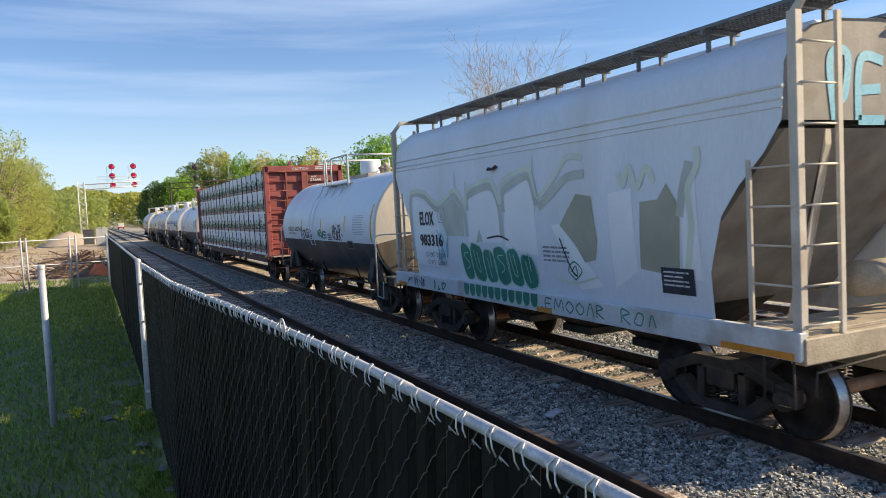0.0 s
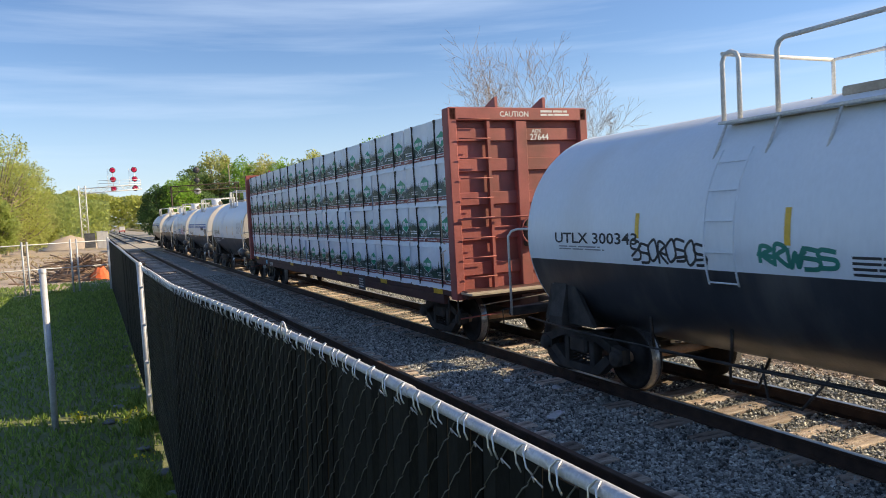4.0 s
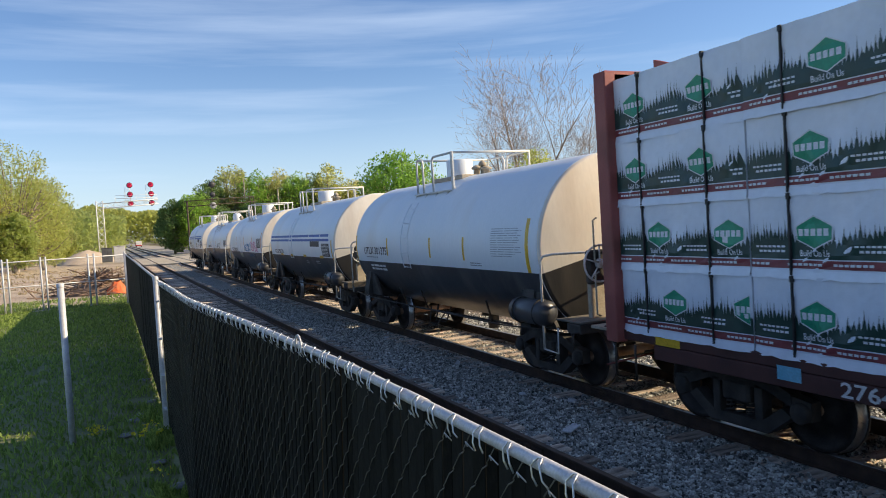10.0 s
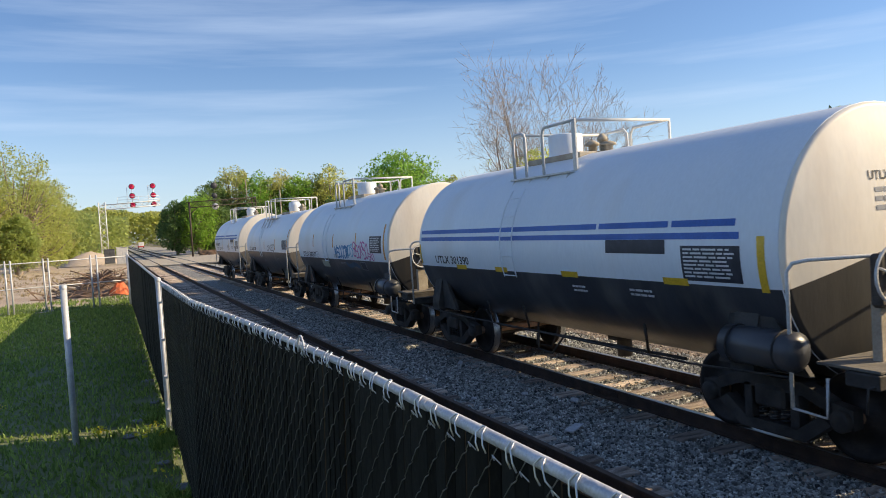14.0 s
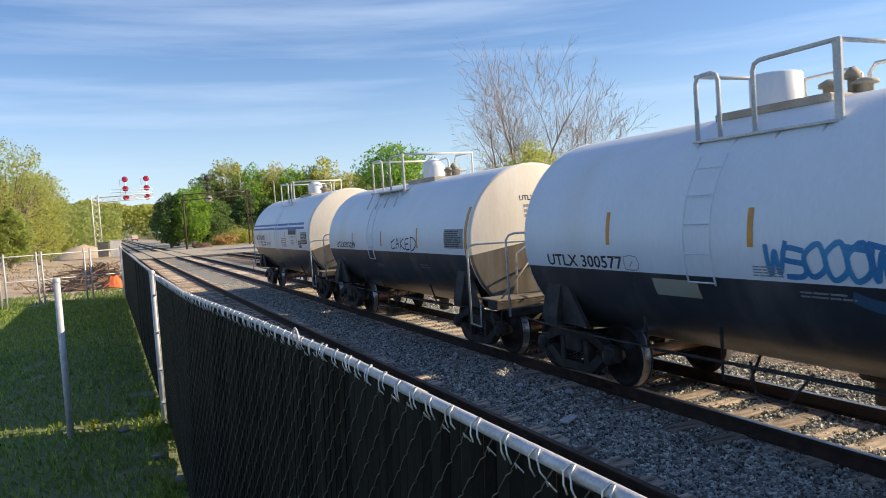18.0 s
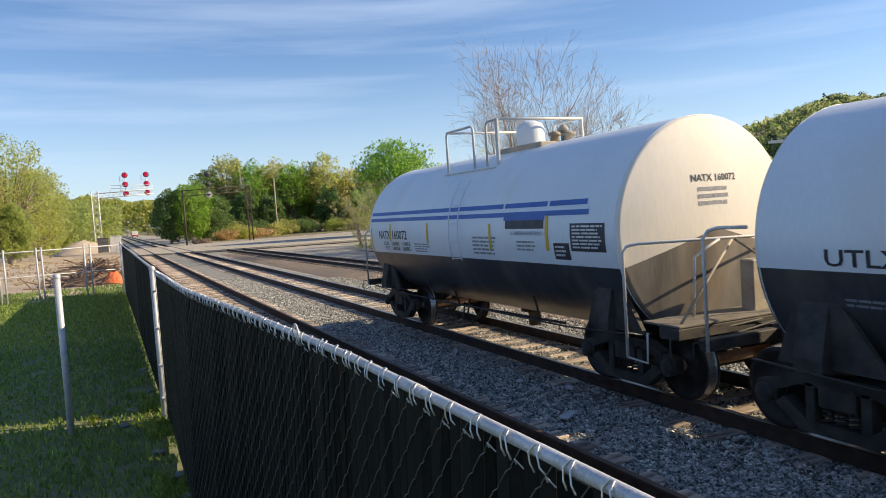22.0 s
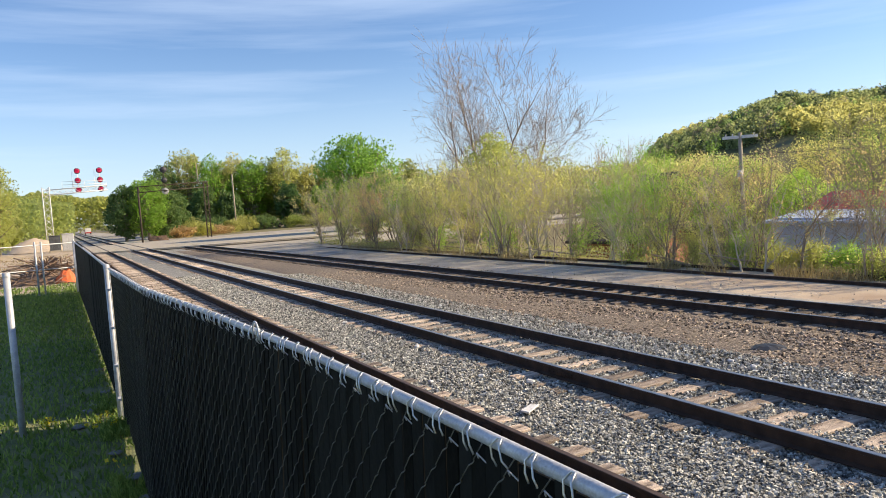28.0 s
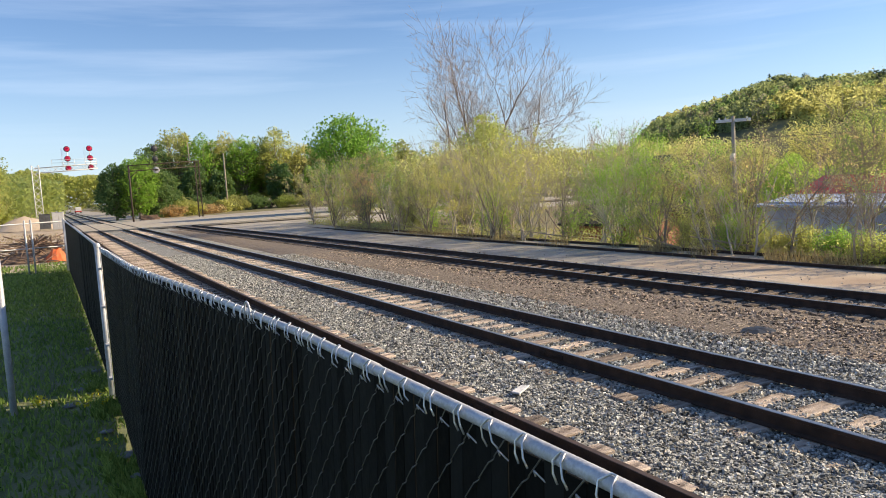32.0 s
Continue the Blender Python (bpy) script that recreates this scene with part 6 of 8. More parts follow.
def flat_car():
    car = base("centre_beam_flat_car", pose(TRACK_X, FLAT, 0), "red centre-beam flat car with tall ribbed bulkheads, loaded with wrapped lumber", "flat car", "freight cars of the train")
    TRAIN.append((car, FLAT))
    half = 10.05
    dk = Mesh()
    dk.box((-1.42, -half, 0.98), (1.42, half, 1.12), 0.015)
    part("deck", dk, M_DKRED, car, "dark brown-red deck")
    for s in (-1, 1):
        part("side_sill", Mesh().box((s * 1.36 - 0.06, -half + 1.0, 0.8), (s * 1.36 + 0.06, half - 1.0, 0.978), 0.01), M_DKRED, car)
    part("centre_sill", Mesh().box((-0.3, -half, 0.66), (0.3, half, 0.978), 0.02), M_DKRED, car)
    part("centre_beam", Mesh().box((-0.08, -half + 0.5, 1.12), (0.08, half - 0.5, 4.45), 0.02), M_DKRED, car, "tall centre beam")
    for e in (-1, 1):
        y0 = e * half
        b = Mesh()
        yi, yo = e * (half - 0.42), e * (half - 0.2)
        b.box((-1.5, min(yi, yi + e * 0.06), 1.1), (1.5, max(yi, yi + e * 0.06), 4.42), 0.01)
        bh = part("bulkhead", b, M_RED, car, "oxide red steel bulkhead")
        for s in (-1, 1):
            part("side_post", Mesh().box((s * 1.44 - 0.09, min(yi - e * 0.02, yo), 0.95), (s * 1.44 + 0.09, max(yi - e * 0.02, yo), 4.45), 0.015), M_RED, bh, "broad side post")
        part("top_beam", Mesh().box((-1.5, min(yi, yo), 4.22), (1.5, max(yi, yo), 4.46), 0.015), M_RED, bh)
        part("centre_post", Mesh().box((-0.1, min(yi, yo - e * 0.02), 1.1), (0.14, max(yi, yo - e * 0.02), 4.22), 0.012), M_RED, bh)
        for z in (1.5, 2.15, 2.8, 3.42, 3.98):
            part("rib", Mesh().box((-1.34, min(yi + e * 0.06, yo - e * 0.1), z - 0.13), (1.34, max(yi + e * 0.06, yo - e * 0.1), z + 0.11), 0.012), M_RED, bh)
        part("ladder_post", Mesh().box((-0.72, min(yo - e * 0.12, yo - e * 0.02), 1.1), (-0.66, max(yo - e * 0.12, yo - e * 0.02), 4.22)), M_RED, bh)
        for x in (-0.5, 0.55):
            part("top_bracket", Mesh().prism([(yo - e * 0.02, 4.46), (yo - e * 0.02, 4.66), (yo - e * 0.05, 4.66), (yo - e * 0.6, 4.46)], "x", x - 0.03, x + 0.03), M_RED, bh)
        ld = Mesh()
        for z in np.linspace(1.35, 4.25, 9):
            ld.tube([(-1.34, yo + e * 0.04, z), (-0.69, yo + e * 0.04, z)], 0.012, 6)
        ld.tube([(-1.5, yo + e * 0.05, 0.62), (-0.7, yo + e * 0.1, 0.66)], 0.014, 6)
        ld.tube([(-1.45, yo + e * 0.05, 2.42), (1.45, yo + e * 0.05, 2.42)], 0.018, 6)
        ld.tube([(0.95, yo + e * 0.05, 1.1), (0.95, yo + e * 0.05, 2.62)], 0.018, 6)
        for z in (1.5, 1.8, 2.1):
            ld.tube([(0.95, yo + e * 0.05, z), (1.45, yo + e * 0.05, z)], 0.012, 6)
        part("end_ladder", ld, M_RED, bh, "grab irons and ladder rungs")
        hn = Mesh()
        for z in (1.3, 2.0):
            hn.tube([(-1.66, yo - e * 0.1, z), (-1.72, yo - e * 0.1, z + 0.03), (-1.72, yo - e * 0.1, z + 0.55), (-1.66, yo - e * 0.1, z + 0.58)], 0.012, 6)
        part("grab_iron", hn, M_TANSTEEL, bh)
        pl = Mesh().box((-1.45, min(yo, yo + e * 0.45), 1.06), (1.45, max(yo, yo + e * 0.45), 1.1), 0.004)
        part("end_platform", pl, M_TANSTEEL, car, "dusty end platform")
        coupler(car, e * (half + 0.75), e)
        truck(car, e * (half - 1.95))
        part("stirrup", Mesh().tube([(-1.46, yo - e * 0.1, 0.95), (-1.46, yo - e * 0.1, 0.5), (-1.46, yo - e * 0.5, 0.5), (-1.46, yo - e * 0.5, 0.95)], 0.016, 6), M_UNDER, car)
    brake_wheel(car, 0.1, -half + 0.06, 2.15, -1, M_RED)

    def end_text(body, x, z, size, mat):
        bm = text_mesh(body, size)
        part("lettering", wrapped(bm, lambda a, b: (x + a, -half + 0.545 if z < 4.2 else -half + 0.196, z + b), mat), None, car)
    end_text("CAUTION", -0.45, 4.29, 0.14, M_PALEINK)
    bm = text_mesh("AOK", 0.1)
    part("lettering", wrapped(bm, lambda a, b: (0.3 + a, -half + 0.294, 4.0 + b), M_PALEINK), None, car)
    bm = text_mesh("27644", 0.17)
    part("lettering", wrapped(bm, lambda a, b: (0.25 + a, -half + 0.294, 3.86 + b), M_PALEINK), None, car)
    part("small_print", wrapped(bars(0.45, 4.28, 0.75, 0.13, 2, 0.6, 3, 3), lambda a, b: (a, -half + 0.196, b), M_PALEINK), None, car)
    bm = text_mesh("2764", 0.2, 0.52)
    part("lettering", wrapped(bm, lambda a, b: (-1.425, -(a - 6.5), b + 0.83), M_PALEINK), None, car)
    part("small_print", wrapped(bars(-7.2, 0.86, 0.35, 0.16, 1, 0.9, 3, 1), lambda a, b: (-1.425, -a, b), M_GRAF_C), None, car)
    for x in (-9.0, -3.2, 2.2, 5.6, 8.6):
        part("marker", wrapped(flat_poly([(x, 0.99), (x + 0.42, 0.99), (x + 0.42, 1.09), (x, 1.09)]), lambda a, b: (-1.425, -a, b), M_YELLOW), None, car, "yellow reflective tape")
    part("placard", wrapped(flat_poly([(4.0, 0.72), (4.5, 0.72), (4.5, 1.06), (4.0, 1.06)]), lambda a, b: (-1.426, -a, b), M_PLACARD), None, car)
    part("small_print", wrapped(bars(4.06, 0.76, 0.4, 0.24, 4, 0.5, 8, 3), lambda a, b: (-1.43, -a, b), M_PALEINK), None, car)
    return car


flat_car()

PACK_L, PACK_H = 2.125, 0.79


def bundle_print(w, h, seed):
    """What is printed on a wrapped pack, x along, y up: forest, maroon band, green lozenges, small bars."""
    rng = random.Random(seed)
    off = rng.uniform(-1.0, 0.2)
    wood = [(0, 0.1 * h), (0, 0.2 * h)]
    x = 0.0
    tops = []
    ph = rng.uniform(0, 6)
    while x < w - 0.03:
        s = rng.uniform(0.03, 0.065)
        hump = 0.47 - 0.06 * math.cos((x - off - 0.3) * 6.283 / 1.1 - 0.5)
        hi = h * (hump + rng.uniform(0.03, 0.22))
        lo = h * (hump - rng.uniform(0.04, 0.1))
        if x + s > w:
            break
        tops += [(x, lo), (x + s * 0.3, (lo + hi) / 2), (x + s * 0.38, lo + (hi - lo) * 0.45), (x + s / 2, hi), (x + s * 0.62, lo + (hi - lo) * 0.45), (x + s * 0.7, (lo + hi) / 2)]
        x += s
    forest = bmesh.new()
    prev = None
    for px, py in tops + [(w, h * 0.4)]:
        a, b = forest.verts.new((px, 0.2 * h, 0)), forest.verts.new((px, py, 0))
        if prev:
            forest.faces.new((prev[0], a, b, prev[1]))
        prev = (a, b)
    red = flat_poly([(0, 0.085 * h), (w, 0.085 * h), (w, 0.185 * h), (0, 0.185 * h)])
    logo, white, rim = [], bmesh.new(), []

    def clipped(pts, bm):
        pts = [(max(0.004, min(w - 0.004, a)), b) for a, b in pts]
        if max(p[0] for p in pts) - min(p[0] for p in pts) > 0.03:
            flat_poly(pts, bm)

    def lozenge(c, cy, a, b, bm):
        for x0, x1 in ((-1, 0), (0, 1)):
            clipped([(c + a * x0, cy + b * (0.36 if x0 else 1)), (c + a * x0, cy - b * (0.42 if x0 else 1)), (c + a * x1, cy - b * (0.42 if x1 else 1)), (c + a * x1, cy + b * (0.36 if x1 else 1))], bm)
    x = off
    while x < w:
        c, cy = x + 0.3, 0.52 * h
        if -0.1 < c < w + 0.1:
            for found, a, b in ((rim, 0.205, 0.165), (logo, 0.19, 0.15)):
                one = bmesh.new()
                lozenge(c, cy, a, b, one)
                if one.faces:
                    bmesh.ops.remove_doubles(one, verts=one.verts[:], dist=0.0005)
                    found.append(one)
            for k in range(5):
                clipped([(c - 0.17 + 0.068 * k, cy - 0.032), (c - 0.17 + 0.068 * k + 0.05, cy - 0.032), (c - 0.17 + 0.068 * k + 0.05, cy + 0.036), (c - 0.17 + 0.068 * k, cy + 0.036)], white)
        clipped([(c - 0.35, 0.19 * h), (c - 0.343, 0.19 * h), (c - 0.343, 0.45 * h), (c - 0.35, 0.45 * h)], white)
        if 0.2 < c < w - 0.2:
            words = text_mesh("Build On Us", 0.085, 0.34)
            words.transform(Matrix.Translation((c - 0.17, 0.235 * h, 0)))
            me = bpy.data.meshes.new("words")
            words.to_mesh(me)
            words.free()
            white.from_mesh(me)
            bpy.data.meshes.remove(me)
        for a0, a1, b0, b1 in ((c + 0.42, c + 0.78, 0.34 * h, 0.365 * h), (c + 0.46, c + 0.78, 0.28 * h, 0.31 * h), (c - 0.3, c + 0.1, 0.12 * h, 0.15 * h), (c + 0.2, c + 0.6, 0.12 * h, 0.15 * h)):
            a0, a1 = max(0.02, a0), min(w - 0.02, a1)
            if a1 - a0 > 0.04:
                n = max(2, int((a1 - a0) / 0.05))
                for i in range(n):
                    u0 = a0 + (a1 - a0) * i / n
                    flat_poly([(u0, b0), (u0 + (a1 - a0) / n * 0.75, b0), (u0 + (a1 - a0) / n * 0.75, b1), (u0, b1)], white)
        x += 1.1
    return forest, red, logo, white, rim


def bundles():
    made = []
    for k in range(4):
        ob = base("lumber_bundle", pose(0, 0, 0), "lumber pack wrapped in white printed sheeting, strapped with black bands", "lumber bundle", "lumber bundles on the flat car")
        w, h = PACK_L, PACK_H
        rng = random.Random(40 + k)
        # body: a soft-edged box with slight bulges, 1.28 deep
        nx, nz = 18, 8
        m = Mesh()

        def bump_at(u, t):
            e = min(u, w - u, 0.12) / 0.12
            fold = abs(noise.noise((u * 3.1 + t * 4.5, (t - u * 0.4) * 1.3, k * 3 + 11)))
            return -0.012 * e - 0.018 * noise.noise((u * 2.2, t * 3, k * 7)) * e - 0.006 * noise.noise((u * 9 + t * 7, t * 9 - u * 3, k)) - 0.022 * max(0.0, 0.25 - fold) * 4 * e

        table = [[bump_at(w * i / nx, h * j / nz) for i in range(nx + 1)] for j in range(nz + 1)]

        def bulge(u, t):
            a, b = max(0, min(nx - 1e-6, u / w * nx)), max(0, min(nz - 1e-6, t / h * nz))
            i, j = int(a), int(b)
            a, b = a - i, b - j
            return (table[j][i] * (1 - a) + table[j][i + 1] * a) * (1 - b) + (table[j + 1][i] * (1 - a) + table[j + 1][i + 1] * a) * b

        def skin(u, t, d=0.0):
            return (-0.64 + bulge(u, t) - d, -u, t)
        front = [skin(w * i / nx, h * j / nz) for j in range(nz + 1) for i in range(nx + 1)]
        m.add(front, [(j * (nx + 1) + i, j * (nx + 1) + i + 1, (j + 1) * (nx + 1) + i + 1, (j + 1) * (nx + 1) + i) for j in range(nz) for i in range(nx)], True)
        m.box((-0.635, -w + 0.002, 0.0), (0.64, -0.002, h), 0.02)
        hem = [(-0.66 + bulge(w * i / nx, 0.0), -w * i / nx, -0.035 + 0.02 * noise.noise((i * 0.8, k, 4))) for i in range(nx + 1)]
        hem2 = [(-0.645 + bulge(w * i / nx, 0.0), -w * i / nx, 0.05) for i in range(nx + 1)]
        m.add(hem + hem2, [(i, i + 1, nx + 2 + i, nx + 1 + i) for i in range(nx)], True)
        part("wrap", m, M_WRAP, ob, "white woven wrap, creased")
        forest, red, logo, white, rim = bundle_print(w, h, 60 + k)
        for bm, mat, d, nm in [(forest, M_WRAPGREEN, 0.003, "forest_print"), (red, M_WRAPRED, 0.003, "maroon_print"), (white, M_WRAPWHITE, 0.009, "pale_print")] + [(q, M_WRAPWHITE, 0.005, "lozenge_rim") for q in rim] + [(q, M_WRAPLOGO, 0.007, "lozenge_print") for q in logo]:
            for i in range(1, nx):
                bmesh.ops.bisect_plane(bm, geom=bm.verts[:] + bm.edges[:] + bm.faces[:], plane_co=(w * i / nx, 0, 0), plane_no=(1, 0, 0))
            for i in range(1, nz):
                bmesh.ops.bisect_plane(bm, geom=bm.verts[:] + bm.edges[:] + bm.faces[:], plane_co=(0, h * i / nz, 0), plane_no=(0, 1, 0))
            part(nm, wrapped(bm, lambda a, b, q=d: skin(a, b, q + 0.002), mat), None, ob, kind="stuff" if nm == "pale_print" else "")
        for u in (w * 0.24, w * 0.75):
            part("strap", Mesh().box((-0.69, -u - 0.008, 0.0), (-0.66, -u + 0.008, h + 0.004)), M_STRAP, ob, "black steel strap")
            part("corner_guard", Mesh().box((-0.695, -u - 0.02, h - 0.055), (-0.61, -u + 0.02, h + 0.008), 0.005), M_STRAP, ob)
        made.append(ob)
    rng = random.Random(9)
    first = set()
    for side in (-1, 1):
        for tier in range(4):
            for i in range(9):
                k = rng.randrange(4)
                # the leading edge of a pack is its low y
                y0 = FLAT - 9.6 + PACK_L * 1.005 * (i + 1)
                z0 = 1.125 + (PACK_H + 0.012) * tier
                m = pose(TRACK_X + side * 0.76 + rng.uniform(-0.015, 0.015), y0, z0, 0, 0, rng.uniform(-0.3, 0.3))
                if side > 0:
                    m = pose(TRACK_X + side * 0.76, y0 - PACK_L, z0, 0, 0, 180)
                if k not in first:
                    first.add(k)
                    ob = made[k]
                    ob.matrix_basis = m
                else:
                    ob = copy_thing(made[k], m)
                TRAIN.append((ob, m.translation.y))


bundles()


# ---- lawn side ----
def chain_fence():
    """Open chain-link fence across the end of the lawn."""
    f = base("chain_link_fence", pose(0, 29.6, LAWN_Z), "galvanised chain-link fence with paired posts, no slats", "fence")
    for x in (0.4, -0.62, -0.82, -2.18, -2.34, -3.35, -3.52, -5.6, -8.0, -10.4):
        p = part("post", Mesh().tube([(x, 0, -0.1), (x, 0, 1.88)], 0.032, 10), M_GALV, f)
        part("post_cap", Mesh().lathe([(0, 0.034), (0.03, 0.03), (0.045, 0.0)], (x, 0, 1.88), "z", 10), M_GALV, p)
    for z in (1.8, 0.92):
        part("rail", Mesh().tube([(-12.5, 0, z), (0.42, 0, z)], 0.02, 8), M_GALV, f)
    v, q = [], []
    k = 0
    for s in (-1, 1):
        for x0 in np.arange(-14, 2, 0.075):
            a, b = np.array((x0, 0.03 * s * 0.2, 0.02)), np.array((x0 + s * 1.78, 0.03 * s * 0.2, 1.8))
            if max(a[0], b[0]) > 0.42:
                t = max(0.0, (0.42 - a[0]) / (b[0] - a[0])) if s > 0 else 0
                if s > 0:
                    if a[0] > 0.42:
                        continue
                    b = a + (b - a) * t
                else:
                    if b[0] > 0.42:
                        continue
                    t = (a[0] - 0.42) / (a[0] - b[0])
                    a = a + (b - a) * max(0, t)
            r = 0.0022
            v += [a + (r, 0, 0), a - (r, 0, 0), b - (r, 0, 0), b + (r, 0, 0)]
            q.append((k, k + 1, k + 2, k + 3))
            k += 4
    part("woven_wire", soup("woven_wire", v, q, M_WIRE), None, f, kind="stuff")


chain_fence()


def lawn_things():
    p = base("marker_post", pose(-0.57, 9.54, LAWN_Z), "plain galvanised round metal post standing in the grass", "post")
    part("pipe", Mesh().tube([(0, 0, -0.2), (0, 0, 1.84)], 0.037, 18), M_GALV, p)
    part("cap", Mesh().lathe([(-0.03, 0.041), (0.012, 0.041), (0.022, 0.026), (0.024, 0.0)], (0, 0, 1.84), "z", 18), M_GALV, p)
    rng = np.random.default_rng(21)

    def blades(name, n, x0, x1, y0, y1, h, mat, label, patchy=0.0, power=0.6):
        y = y0 + (y1 - y0) * rng.power(power, n)
        x = rng.uniform(x0, x1, n)
        if patchy:
            keep = np.array([noise.noise((a * 1.1, b * 1.1, 2)) + 0.5 * noise.noise((a * 3.1, b * 3.1, 8)) > patchy for a, b in zip(x, y)])
            x, y = x[keep], y[keep]
        n = len(x)
        z = np.array([lift(a, b) for a, b in zip(x, y)]) - 0.005
        ang, w = rng.uniform(0, 6.283, n), rng.uniform(0.004, 0.009, n) * (1 + y / 12)
        hh, lean = h * rng.uniform(0.4, 1.3, n), rng.uniform(0, 0.7, n)
        dx, dy = np.cos(ang), np.sin(ang)
        bx, by = rng.normal(size=n) * lean * hh, rng.normal(size=n) * lean * hh
        c = np.stack([x, y, z], 1)
        side = np.stack([dx * w, dy * w, np.zeros(n)], 1)
        mid = c + np.stack([bx * 0.35, by * 0.35, hh * 0.6], 1)
        tip = c + np.stack([bx, by, hh], 1)
        v = np.stack([c - side, c + side, mid + side * 0.8, tip, mid - side * 0.8], 1).reshape(-1, 3)
        tagged(new(name, soup(name, v, np.arange(5 * n).reshape(-1, 5), mat)), label, "grass", kind="stuff")

    blades("lawn_grass", 66000, -7, 0.62, 3.0, 29.5, 0.07, M_GRASS, "short patchy green lawn grass with bare spots", -0.62)
    blades("lawn_grass", 9000, 0.2, 0.62, 3.2, 12, 0.11, M_GRASS, "longer grass along the foot of the fence", -0.1)
    blades("rough_grass", 9000, -12, 0.6, 29.7, 34.5, 0.12, M_GRASS, "rough grass beyond the lawn", -0.1)
    blades("rough_grass", 5000, -10, 0.6, 40, 80, 0.14, M_DRYGRASS, "dry grass in the dirt yard", 0.15)
    blades("weeds", 7000, 0.8, 1.9, 3.0, 30, 0.1, M_DRYGRASS, "thin dry weeds beyond the fence", 0.0)

    # dandelions
    def flower(x, y, n):
        c = np.stack([rng.normal(x, 0.05, n), rng.normal(y, 0.05, n), LAWN_Z + rng.uniform(0.05, 0.14, n)], 1)
        v, f = leaves(rng, c, 0.02, 0.9)
        ob = thing("dandelion_clump", soup("dandelion_clump", v, f, M_YELLOWFLOWER), None, "small clump of yellow dandelions in the grass", "flower", "", kind="stuff")
    flower(-0.33, 9.62, 40)
    for x, y in ((0.2, 9.3), (0.3, 9.5), (0.1, 9.1), (0.33, 9.0), (-1.2, 7.0), (-0.2, 6.2), (-1.6, 12), (0.3, 7.5)):
        flower(x, y, 9)
    # stones and litter by the fence
    for x, y, s in ((0.28, 10.4, 0.16), (0.12, 10.15, 0.11), (0.36, 11.2, 0.08), (0.0, 9.45, 0.09), (0.3, 8.1, 0.07), (0.34, 13.0, 0.1), (0.36, 15.2, 0.08), (0.42, 7.2, 0.09), (0.44, 6.6, 0.06)):
        m = Mesh().lathe([(-0.3, 0.0), (-0.2, 0.8), (0.1, 1.0), (0.35, 0.7), (0.5, 0.0)], (0, 0, 0), "z", 9)
        m.v = [(a * s * (1 + 0.5 * noise.noise((a * 2, b * 2, s * 99))), b * s * (1 + 0.4 * noise.noise((b * 3, a, s * 50))), c * s * 0.6) for a, b, c in m.v]
        thing("rock", m, M_ROCKGREY, "grey stone lying in the grass by the fence", "rock", "stones on the lawn", pose(x, y, LAWN_Z + 0.01, 0, 0, s * 2000))


lawn_things()


